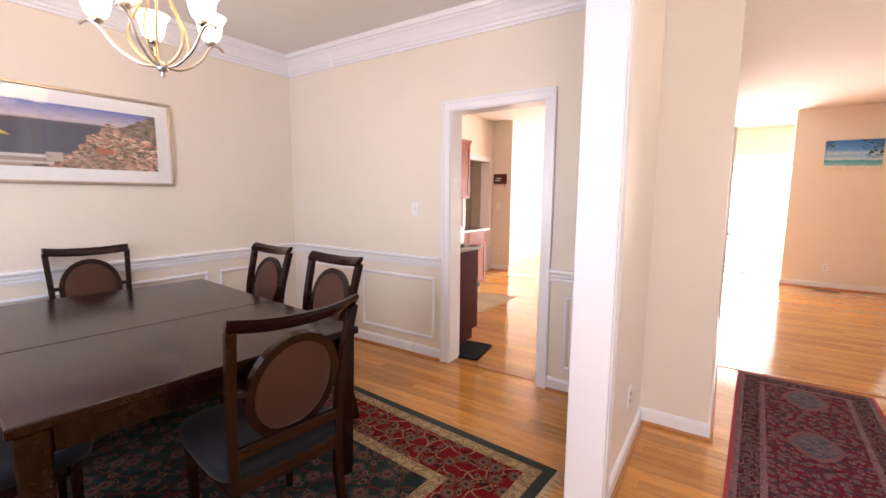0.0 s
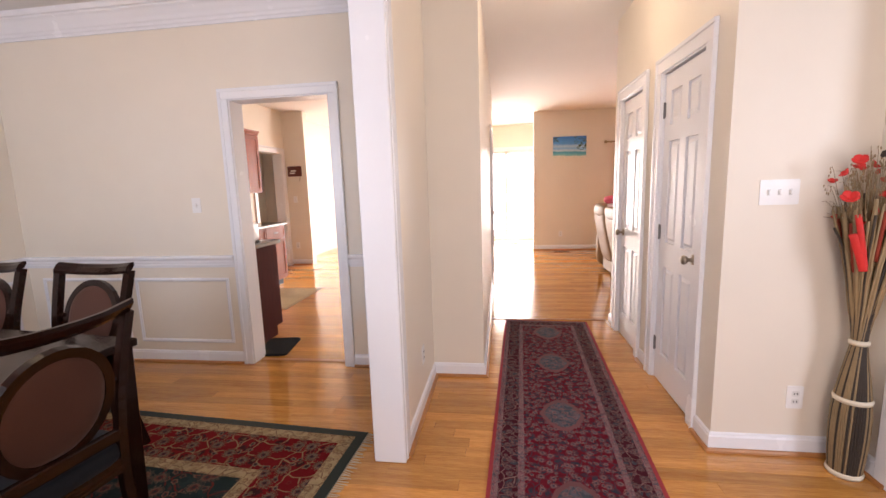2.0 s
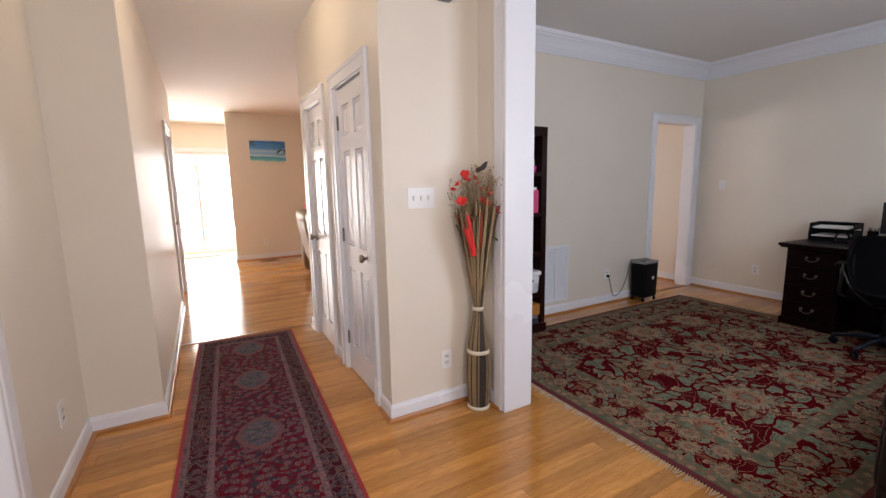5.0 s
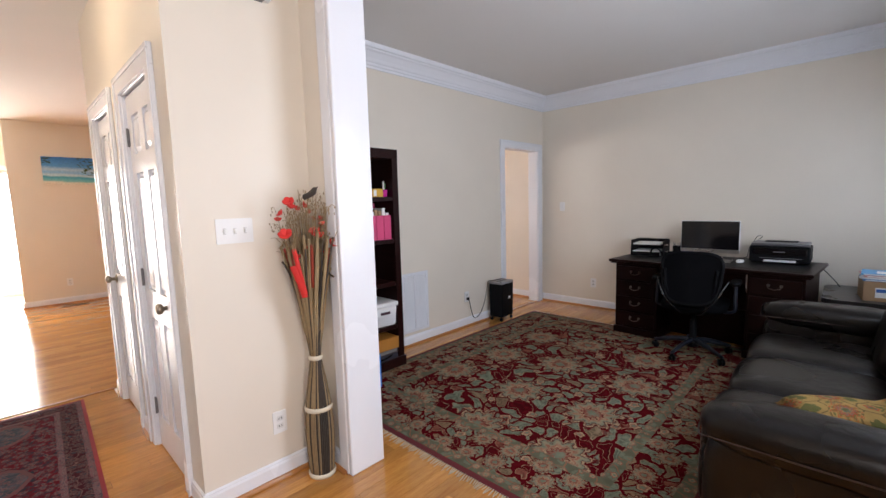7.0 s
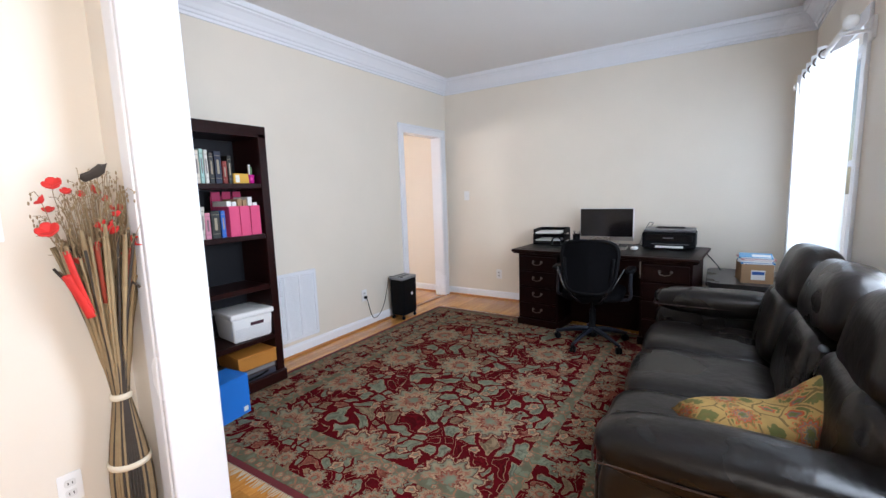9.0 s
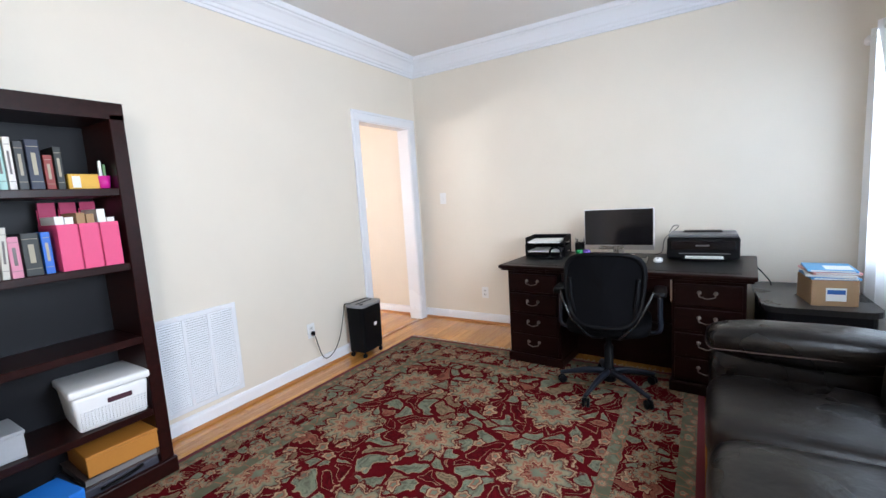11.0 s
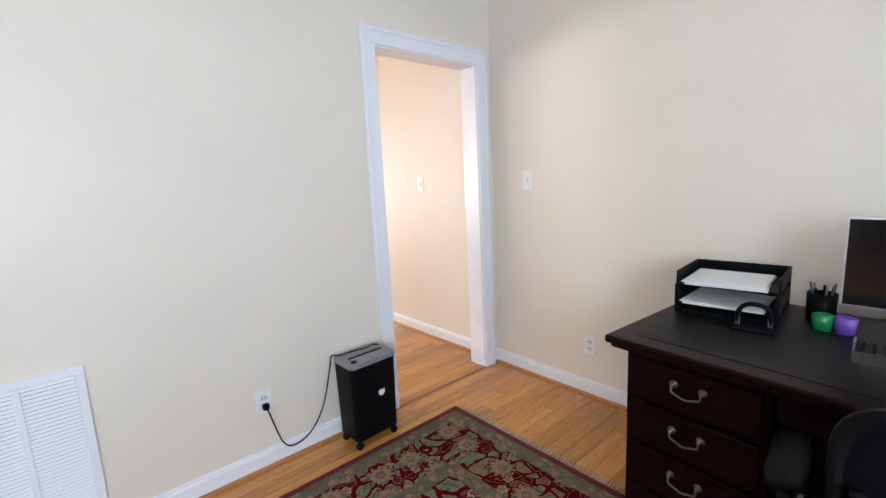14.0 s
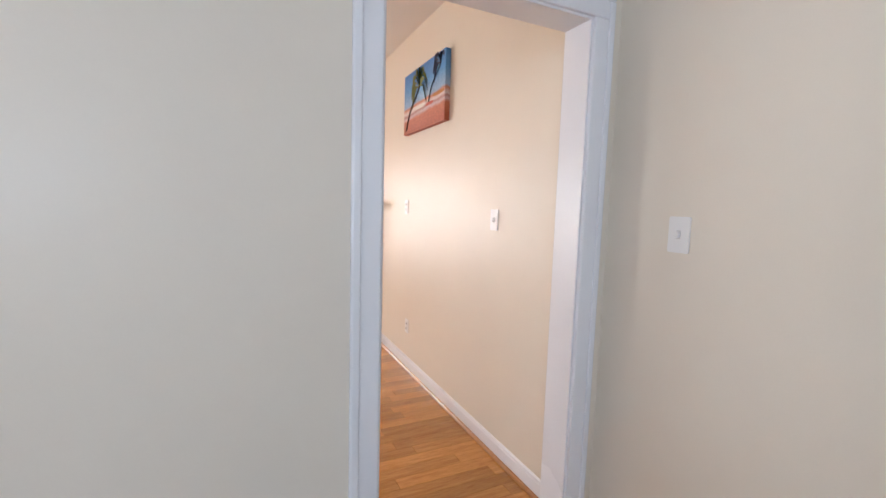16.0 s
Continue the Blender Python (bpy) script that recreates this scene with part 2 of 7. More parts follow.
def rug_wool(name, ground, flower, vine, leaf, flowers=2.6, small=7.0, vinescale=3.4, loose=0.35, dense=False):
    """Knotted wool: rosettes, curling vines and leaves on a ground colour."""
    m, t, p = nodes_of(name)
    co = t.nodes.new("ShaderNodeTexCoord")
    w0 = co.outputs["Object"]
    wn = node(t, "ShaderNodeTexNoise", Scale=7.0, Detail=2.0)
    t.links.new(w0, wn.inputs["Vector"])
    wob = t.nodes.new("ShaderNodeVectorMath")
    wob.operation = "MULTIPLY_ADD"
    t.links.new(wn.outputs["Color"], wob.inputs[0])
    wob.inputs[1].default_value = (0.10, 0.10, 0)
    t.links.new(w0, wob.inputs[2])
    w = wob.outputs[0]
    # leaves: stretched cells
    lf = node(t, "ShaderNodeTexVoronoi", Scale=vinescale * 0.95, Randomness=0.9)
    lf.voronoi_dimensions = "2D"
    t.links.new(w, lf.inputs["Vector"])
    jag = noisy(t, w0, vinescale * 9, 3, 0.6)
    lfd = maths(t, "MULTIPLY_ADD", jag, 0.42, lf.outputs["Distance"])
    col = mix(t, ramp(t, lfd, [(0.52, (1,) * 3), (0.55, (0,) * 3)]), ground, leaf)
    col = mix(t, ramp(t, lfd, [(0.30, (1,) * 3), (0.33, (0,) * 3)]), col, tuple(0.55 * a + 0.45 * b for a, b in zip(leaf, vine)))
    # vines: edges between cells
    vn = node(t, "ShaderNodeTexVoronoi", Scale=vinescale, Randomness=0.95)
    vn.voronoi_dimensions, vn.feature = "2D", "DISTANCE_TO_EDGE"
    t.links.new(w, vn.inputs["Vector"])
    col = mix(t, ramp(t, vn.outputs["Distance"], [(0.045, (0,) * 3), (0.06, (1,) * 3), (0.10, (1,) * 3), (0.12, (0,) * 3)]), col, ground)
    col = mix(t, ramp(t, vn.outputs["Distance"], [(0.030, (1,) * 3), (0.045, (0,) * 3)]), col, vine)
    if dense:
        # leaves and buds packed close, with the ground showing between them
        swirl = node(t, "ShaderNodeTexNoise", Scale=3.0, Detail=3.0)
        t.links.new(w0, swirl.inputs["Vector"])
        sw = t.nodes.new("ShaderNodeVectorMath")
        sw.operation = "MULTIPLY_ADD"
        t.links.new(swirl.outputs["Color"], sw.inputs[0])
        sw.inputs[1].default_value = (0.42, 0.42, 0)
        t.links.new(w0, sw.inputs[2])
        cell = node(t, "ShaderNodeTexVoronoi", Scale=vinescale * 2.0, Randomness=0.95)
        edge = node(t, "ShaderNodeTexVoronoi", Scale=vinescale * 2.0, Randomness=0.95)
        for q in (cell, edge):
            q.voronoi_dimensions = "2D"
            t.links.new(sw.outputs[0], q.inputs["Vector"])
        edge.feature = "DISTANCE_TO_EDGE"
        n = t.nodes.new("ShaderNodeSeparateColor")
        t.links.new(cell.outputs["Color"], n.inputs[0])
        pal = ramp(t, n.outputs[0], [(0.0, ground), (0.29, leaf), (0.74, vine), (0.84, tuple(0.5 * v for v in flower[0])), (0.92, tuple(0.8 * v for v in flower[1]))])
        pal.node.color_ramp.interpolation = "CONSTANT"
        veins = ramp(t, noisy(t, sw.outputs[0], vinescale * 14, 2), [(0.40, (0.62,) * 3), (0.56, (1.12,) * 3)])
        pal = mix(t, 1.0, pal, veins, "MULTIPLY")
        rim = maths(t, "MULTIPLY_ADD", maths(t, "SUBTRACT", jag, 0.5), 0.10, edge.outputs["Distance"])
        pal = mix(t, ramp(t, rim, [(0.145, (1,) * 3), (0.160, (0,) * 3)]), pal, tuple(0.8 * v for v in flower[0]))
        col = mix(t, ramp(t, rim, [(0.118, (1,) * 3), (0.135, (0,) * 3)]), pal, ground)
    # small blossoms
    d2, c2, a2 = rosettes(t, w, small, 5, 0.9)
    b2 = ramp(t, d2, [(0.10, leaf), (0.14, tuple(v * 0.9 for v in flower[1])), (0.24, flower[0])])
    pick = ramp(t, c2, [(0.62 if dense else 0.45, (0,) * 3), (0.66 if dense else 0.5, (1,) * 3)])
    on2 = mix(t, 1.0, ramp(t, d2, [(0.26, (1,) * 3), (0.29, (0,) * 3)]), pick, "MULTIPLY")
    rim2 = mix(t, 1.0, ramp(t, d2, [(0.32, (1,) * 3), (0.35, (0,) * 3)]), pick, "MULTIPLY")
    col = mix(t, rim2, col, ground)
    col = mix(t, on2, col, b2)
    # large rosettes
    d1, c1, a1 = rosettes(t, w0, flowers, 11, loose)
    d1 = maths(t, "MULTIPLY_ADD", maths(t, "SUBTRACT", jag, 0.5), 0.20, maths(t, "MULTIPLY", d1, 1.15))
    petal = tuple(0.5 * (a + b) for a, b in zip(flower[0], leaf)) if dense else flower[0]
    b1 = ramp(t, d1, [(0.05, leaf), (0.10, flower[1]), (0.12, ground), (0.145, flower[0]), (0.17, flower[1]), (0.21, petal), (0.26, leaf), (0.29, ground), (0.31, flower[0])])
    col = mix(t, ramp(t, d1, [(0.36, (1,) * 3), (0.39, (0,) * 3)]), col, ground)
    col = mix(t, ramp(t, d1, [(0.315, (1,) * 3), (0.335, (0,) * 3)]), col, b1)
    wear = noisy(t, w0, 16, 4)
    col = mix(t, 0.35, col, mix(t, 1.0, col, ramp(t, wear, [(0.3, (0.45,) * 3), (0.7, (1.3,) * 3)]), "MULTIPLY"))
    t.links.new(col, p.inputs["Base Color"])
    p.inputs["Roughness"].default_value = 0.95
    p.inputs["Specular IOR Level"].default_value = 0.04
    tuft = noisy(t, w0, 320, 2)
    bump(t, p, tuft, 0.5, 0.003)
    MATS[name] = m
    return m


OFFRED, SAGE, TAN_, PEACH = (0.085, 0.003, 0.006), (0.155, 0.168, 0.118), (0.38, 0.275, 0.165), (0.26, 0.085, 0.055)
RUG_FIELD = rug_wool("office_rug_field_wool", OFFRED, (TAN_, PEACH), (0.17, 0.11, 0.065), SAGE, 1.75, 9.0, 4.6, 0.25, True)
RUG_BORDER = rug_wool("office_rug_border_wool", OFFRED, (TAN_, PEACH), (0.22, 0.14, 0.08), SAGE, 5.0, 11.0, 6.5, 0.5, True)
RUG_GUARD = rug_wool("office_rug_guard_wool", (0.115, 0.118, 0.076), (PEACH, TAN_), (0.25, 0.12, 0.07), (0.15, 0.16, 0.11), 11.0, 16.0, 11.0, 0.6)
RUG_EDGE = plain("dark_red_rug_edge", (0.12, 0.010, 0.014), 0.95, vary=0.2, grain=320, relief=0.5)
RUN_FIELD = rug_wool("runner_field_wool", (0.12, 0.010, 0.020), ((0.26, 0.15, 0.14), (0.05, 0.055, 0.08)), (0.05, 0.045, 0.06), (0.030, 0.033, 0.050), 17.0, 30.0, 20.0, 0.8)
RUN_BORDER = rug_wool("runner_border_wool", (0.06, 0.012, 0.020), ((0.18, 0.12, 0.11), (0.11, 0.03, 0.035)), (0.20, 0.12, 0.11), (0.045, 0.05, 0.065), 16.0, 26.0, 18.0, 0.4)
RUN_GUARD = rug_wool("runner_guard_wool", (0.20, 0.10, 0.11), ((0.30, 0.22, 0.20), (0.10, 0.03, 0.04)), (0.10, 0.03, 0.04), (0.08, 0.08, 0.10), 34.0, 44.0, 30.0, 0.3)
RUN_EDGE = plain("red_runner_binding", (0.30, 0.022, 0.028), 0.95, vary=0.2, grain=320, relief=0.5)
RUN_MEDAL = rug_wool("runner_medallion_wool", (0.055, 0.065, 0.085), ((0.22, 0.15, 0.14), (0.15, 0.03, 0.04)), (0.16, 0.09, 0.10), (0.10, 0.10, 0.12), 18.0, 30.0, 16.0, 0.5)
RUN_ROSE = plain("dusty_rose_wool", (0.14, 0.045, 0.052), 0.95, vary=0.3, grain=180, relief=0.5)
DRUG_FIELD = rug_wool("dining_rug_field_wool", (0.016, 0.026, 0.026), ((0.15, 0.10, 0.07), (0.13, 0.02, 0.018)), (0.12, 0.022, 0.018), (0.022, 0.036, 0.034), 7.5, 15.0, 8.5, 0.9)
DRUG_BORDER = rug_wool("dining_rug_border_wool", (0.15, 0.009, 0.012), ((0.20, 0.14, 0.085), (0.05, 0.05, 0.055)), (0.24, 0.165, 0.085), (0.035, 0.012, 0.014), 8.0, 18.0, 10.5, 0.85)
DRUG_GUARD = rug_wool("dining_rug_guard_wool", (0.34, 0.25, 0.14), ((0.14, 0.06, 0.04), (0.30, 0.2, 0.1)), (0.16, 0.09, 0.05), (0.30, 0.21, 0.11), 14.0, 20.0, 14.0, 0.3)
DRUG_EDGE = plain("dark_green_rug_edge", (0.018, 0.024, 0.018), 0.95, vary=0.2, grain=320, relief=0.5)
FRINGE = plain("cream_fringe_yarn", (0.50, 0.42, 0.30), 0.95, vary=0.2, grain=200)
PILLOWM = rug_wool("floral_pillow_cloth", (0.24, 0.155, 0.055), ((0.27, 0.05, 0.018), (0.10, 0.10, 0.085)), (0.11, 0.075, 0.03), (0.085, 0.085, 0.03), 7.0, 13.0, 12.0, 0.9)


def painted_bands(name, stops, slope, spread):
    """A loosely painted picture: bands of colour that rise across it, with broken, brushed edges."""
    m, t, p = nodes_of(name)
    co = t.nodes.new("ShaderNodeTexCoord")
    x = t.nodes.new("ShaderNodeSeparateXYZ")
    t.links.new(co.outputs["Generated"], x.inputs[0])
    wide = noisy(t, co.outputs["Generated"], 4.0, 4)
    fine = noisy(t, co.outputs["Generated"], 24.0, 3)
    v = maths(t, "MULTIPLY_ADD", x.outputs[0], slope, x.outputs[2])
    v = maths(t, "MULTIPLY_ADD", maths(t, "SUBTRACT", wide, 0.5), spread, v)
    c = ramp(t, v, stops)
    c = mix(t, 0.35, c, mix(t, 1.0, c, ramp(t, fine, [(0.3, (0.55,) * 3), (0.7, (1.4,) * 3)]), "MULTIPLY"))
    t.links.new(c, p.inputs["Base Color"])
    p.inputs["Roughness"].default_value = 0.55
    MATS[name] = m
    return m


def seascape(name, sky_top, sky_low, sea, land, speck, spots, peaks, horizon):
    """A painted coast: sky, sea, a hillside full of small houses; laid out along x (0..1) and z (0..1)."""
    m, t, p = nodes_of(name)
    co = t.nodes.new("ShaderNodeTexCoord")
    s = t.nodes.new("ShaderNodeSeparateXYZ")
    t.links.new(co.outputs["Generated"], s.inputs[0])
    u, v = s.outputs[0], s.outputs[2]
    n1 = noisy(t, co.outputs["Generated"], 5.0, 5)
    n2 = noisy(t, co.outputs["Generated"], 22.0, 4)
    c = ramp(t, v, [(0.0, tuple(k * 1.1 for k in land)), (0.16, land), (0.20, sea), (horizon - 0.02, tuple(k * 0.7 for k in sea)), (horizon + 0.02, sky_low), (1.0, sky_top)])
    c = mix(t, 0.4, c, mix(t, 1.0, c, ramp(t, n2, [(0.3, (0.5,) * 3), (0.7, (1.5,) * 3)]), "MULTIPLY"))
    ve = node(t, "ShaderNodeTexVoronoi", Scale=spots)
    t.links.new(co.outputs["Generated"], ve.inputs["Vector"])
    houses = ramp(t, ve.outputs["Color"], [(0.22, tuple(k * 0.35 for k in land)), (0.30, land), (0.40, speck), (0.52, tuple(min(1, k * 2.4) for k in land)), (0.66, speck), (0.72, tuple(min(1, k * 2.2) for k in land)), (0.82, (0.09, 0.11, 0.05))])
    for at, high, steep, wooded in peaks:
        crag = maths(t, "MULTIPLY_ADD", maths(t, "SUBTRACT", n1, 0.5), 0.5, maths(t, "MULTIPLY_ADD", maths(t, "ABSOLUTE", maths(t, "SUBTRACT", u, at)), -steep, high))
        side = mix(t, wooded, houses, mix(t, ramp(t, n2, [(0.42, (0,) * 3), (0.58, (1,) * 3)]), (0.05, 0.055, 0.03), tuple(0.8 * k for k in land)))
        c = mix(t, ramp(t, maths(t, "SUBTRACT", crag, v), [(0.0, (0,) * 3), (0.02, (1,) * 3)]), c, side)
    t.links.new(c, p.inputs["Base Color"])
    p.inputs["Roughness"].default_value = 0.5
    MATS[name] = m
    return m


COAST = seascape("cliff_town_print", (0.10, 0.16, 0.46), (0.55, 0.47, 0.50), (0.085, 0.09, 0.125), (0.36, 0.27, 0.21), (0.46, 0.13, 0.07), 44.0, ((0.97, 1.02, 1.5, 0.85), (0.86, 0.62, 1.3, 0.0), (0.70, 0.82, 2.4, 0.25), (0.62, 0.42, 2.2, 0.6)), 0.74)
BEACH = painted_bands("beach_canvas_print", [(0.0, (0.74, 0.70, 0.60)), (0.12, (0.72, 0.70, 0.62)), (0.17, (0.20, 0.52, 0.56)), (0.30, (0.04, 0.34, 0.50)), (0.36, (0.50, 0.66, 0.76)), (0.46, (0.22, 0.48, 0.74)), (0.58, (0.40, 0.58, 0.76)), (0.70, (0.08, 0.30, 0.66)), (1.0, (0.03, 0.19, 0.58))], 0.05, 0.12)
PALMS = painted_bands("palm_canvas_print", [(0.0, (0.42, 0.10, 0.045)), (0.20, (0.52, 0.16, 0.08)), (0.25, (0.62, 0.48, 0.48)), (0.29, (0.45, 0.22, 0.20)), (0.33, (0.70, 0.60, 0.58)), (0.40, (0.55, 0.20, 0.10)), (0.44, (0.30, 0.46, 0.66)), (0.70, (0.10, 0.30, 0.62)), (1.0, (0.05, 0.19, 0.52))], -0.06, 0.10)


# ---- mesh helpers ----
def box(bm, x0, x1, y0, y1, z0, z1, bevel=0.0, seg=1):
    m = Matrix.Translation(((x0 + x1) / 2, (y0 + y1) / 2, (z0 + z1) / 2)) @ Matrix.Diagonal((abs(x1 - x0), abs(y1 - y0), abs(z1 - z0), 1))
    r = bmesh.ops.create_cube(bm, size=1, matrix=m)
    if bevel:
        es = list({e for v in r["verts"] for e in v.link_edges})
        bmesh.ops.bevel(bm, geom=es, offset=bevel, segments=seg, profile=0.5, affect="EDGES")
    return r["verts"]


def mesh_of(name, bm, material, smooth=False):
    me = bpy.data.meshes.new(name)
    bmesh.ops.recalc_face_normals(bm, faces=bm.faces[:])
    bm.to_mesh(me)
    bm.free()
    for f in me.polygons:
        f.use_smooth = smooth
    for m in (material if isinstance(material, (list, tuple)) else (material,)):
        me.materials.append(m)
    return me


def part(name, bm, material, parent, label="", smooth=False):
    ob = new(name, mesh_of(name, bm, material, smooth))
    if parent is not None:
        ob.parent = parent
    if label:
        ob["label"] = label
    return ob


def boxes(name, specs, material, parent=None, bevel=0.0, label="", seg=1):
    bm = bmesh.new()
    for s in specs:
        box(bm, *s, bevel=bevel, seg=seg)
    return part(name, bm, material, parent, label, False)


def thing(name, label, category, at=(0, 0, 0), turn=0.0, group=""):
    e = new(name)
    e.matrix_world = pose(*at, 0, 0, turn)
    return tagged(e, label, category, group)


def one(name, bm, material, label, category, at=(0, 0, 0), turn=0.0, group="", smooth=False):
    ob = part(name, bm, material, None, "", smooth)
    ob.matrix_world = pose(*at, 0, 0, turn)
    return tagged(ob, label, category, group)


def sweep(bm, path, profile, closed=False):
    """Runs a profile of (out, up) along a level path of (x, y, z); out is to the left of the way."""
    n, rings = len(path), []
    for i in range(n):
        p = Vector(path[i])
        a = (p - Vector(path[i - 1])).normalized() if (i or closed) else None
        b = (Vector(path[(i + 1) % n]) - p).normalized() if (i < n - 1 or closed) else None
        a, b = a or b, b or a
        na, nb = Vector((-a.y, a.x, 0)), Vector((-b.y, b.x, 0))
        m = (na + nb) / max(0.2, 1 + na.dot(nb))
        rings.append([bm.verts.new(p + m * o + Vector((0, 0, u))) for o, u in profile])
    k = len(profile)
    for i in range(n if closed else n - 1):
        r, q = rings[i], rings[(i + 1) % n]
        for j in range(k):
            bm.faces.new((r[j], r[(j + 1) % k], q[(j + 1) % k], q[j]))
    if not closed:
        bm.faces.new(rings[0])
        bm.faces.new(rings[-1][::-1])


def lathe(bm, profile, seg=24, at=(0, 0, 0), caps=True):
    """Turns a profile of (radius, height) round an upright axis."""
    rings = []
    for r, z in profile:
        rings.append([bm.verts.new((at[0] + r * math.cos(2 * math.pi * k / seg), at[1] + r * math.sin(2 * math.pi * k / seg), at[2] + z)) for k in range(seg)])
    for a, b in zip(rings, rings[1:]):
        for k in range(seg):
            bm.faces.new((a[k], a[(k + 1) % seg], b[(k + 1) % seg], b[k]))
    if caps:
        bm.faces.new(rings[0][::-1])
        bm.faces.new(rings[-1])


def tube(bm, pts, radius, seg=8, squash=1.0):
    """A round bar along points; radius may be one number or one a point."""
    pts = [Vector(p) for p in pts]
    rr = radius if isinstance(radius, (list, tuple)) else [radius] * len(pts)
    up, rings = None, []
    for i, p in enumerate(pts):
        d = (pts[min(i + 1, len(pts) - 1)] - pts[max(i - 1, 0)]).normalized()
        if up is None:
            up = d.orthogonal().normalized()
        side = d.cross(up).normalized()
        up = side.cross(d).normalized()
        rings.append([bm.verts.new(p + (side * math.cos(2 * math.pi * k / seg) + up * math.sin(2 * math.pi * k / seg) * squash) * rr[i]) for k in range(seg)])
    for a, b in zip(rings, rings[1:]):
        for k in range(seg):
            bm.faces.new((a[k], a[(k + 1) % seg], b[(k + 1) % seg], b[k]))
    bm.faces.new(rings[0][::-1])
    bm.faces.new(rings[-1])


def arc(pts, n=10):
    """A smooth run through points."""
    pts = [Vector(p) for p in pts]
    out = []
    q = [pts[0] * 2 - pts[1], *pts, pts[-1] * 2 - pts[-2]]
    for i in range(1, len(q) - 2):
        for k in range(n):
            u = k / n
            a, b, c, d = q[i - 1], q[i], q[i + 1], q[i + 2]
            out.append(0.5 * ((2 * b) + (c - a) * u + (2 * a - 5 * b + 4 * c - d) * u * u + (3 * b - a - 3 * c + d) * u ** 3))
    out.append(pts[-1])
    return out


def puff(bm, c, s, p=4.0, seg=28, rings=16, m=None, lump=0.0):
    """A padded cushion: a rounded block about c with the sizes s."""
    f = lambda v: math.copysign(abs(v) ** (2 / p), v)
    vs = []
    for i in range(rings + 1):
        th = -math.pi / 2 + math.pi * i / rings
        row = []
        for k in range(seg):
            ph = 2 * math.pi * k / seg
            v = Vector((f(math.cos(th)) * f(math.cos(ph)) * s[0] / 2, f(math.cos(th)) * f(math.sin(ph)) * s[1] / 2, f(math.sin(th)) * s[2] / 2))
            if lump:
                v += v.normalized() * noise.noise((v + Vector(c)) * 6) * lump
            if m is not None:
                v = m @ v
            row.append(bm.verts.new(v + Vector(c)))
        vs.append(row)
    for a, b in zip(vs, vs[1:]):
        for k in range(seg):
            bm.faces.new((a[k], a[(k + 1) % seg], b[(k + 1) % seg], b[k]))
    bmesh.ops.remove_doubles(bm, verts=[v for r in (vs[0], vs[-1]) for v in r], dist=1e-5)


def loop_plate(bm, outline, depth, at=(0, 0, 0), m=None):
    """A flat plate from an outline of (x, y), thick along z."""
    m = m or Matrix()
    lo = [bm.verts.new(m @ Vector((x, y, 0)) + Vector(at)) for x, y in outline]
    hi = [bm.verts.new(m @ Vector((x, y, depth)) + Vector(at)) for x, y in outline]
    n = len(outline)
    bm.faces.new(lo[::-1])
    bm.faces.new(hi)
    for k in range(n):
        bm.faces.new((lo[k], lo[(k + 1) % n], hi[(k + 1) % n], hi[k]))


def ring_plate(bm, inner, outer, depth, at=(0, 0, 0), m=None):
    m = m or Matrix()
    n = len(inner)
    g = [[bm.verts.new(m @ Vector((x, y, z)) + Vector(at)) for x, y in o] for o, z in ((inner, 0), (outer, 0), (outer, depth), (inner, depth))]
    for a in range(4):
        b = (a + 1) % 4
        for k in range(n):
            bm.faces.new((g[a][k], g[a][(k + 1) % n], g[b][(k + 1) % n], g[b][k]))


def round_rect(w, h, r, n=5):
    out = []
    for cx, cy, a0 in ((w / 2 - r, h / 2 - r, 0), (-w / 2 + r, h / 2 - r, 90), (-w / 2 + r, -h / 2 + r, 180), (w / 2 - r, -h / 2 + r, 270)):
        for k in range(n + 1):
            a = radians(a0 + 90 * k / n)
            out.append((cx + r * math.cos(a), cy + r * math.sin(a)))
    return out


def oval(w, h, n=32):
    return [(w / 2 * math.cos(2 * math.pi * k / n), h / 2 * math.sin(2 * math.pi * k / n)) for k in range(n)]


def structure(ob, label="", category=""):
    return tagged(ob, label, category, kind="structure")


# ---- structure ----
TOP = 2.74
SOUTH = -0.70


def wall_x(name, y0, y1, x0, x1, openings=(), z1=TOP, label="smooth beige painted plaster wall", cat="wall"):
    """A wall along x between y0 and y1 with openings (xa, xb, za, zb)."""
    sp, x = [], x0
    for xa, xb, za, zb in sorted(openings):
        sp.append((x, xa, y0, y1, 0, z1))
        if za > 0:
            sp.append((xa, xb, y0, y1, 0, za))
        if zb < z1:
            sp.append((xa, xb, y0, y1, zb, z1))
        x = xb
    sp.append((x, x1, y0, y1, 0, z1))
    return structure(boxes(name, sp, WALL), label, cat)


def wall_y(name, x0, x1, y0, y1, openings=(), z1=TOP, label="smooth beige painted plaster wall", cat="wall"):
    sp, y = [], y0
    for ya, yb, za, zb in sorted(openings):
        sp.append((x0, x1, y, ya, 0, z1))
        if za > 0:
            sp.append((x0, x1, ya, yb, 0, za))
        if zb < z1:
            sp.append((x0, x1, ya, yb, zb, z1))
        y = yb
    sp.append((x0, x1, y, y1, 0, z1))
    return structure(boxes(name, sp, WALL), label, cat)


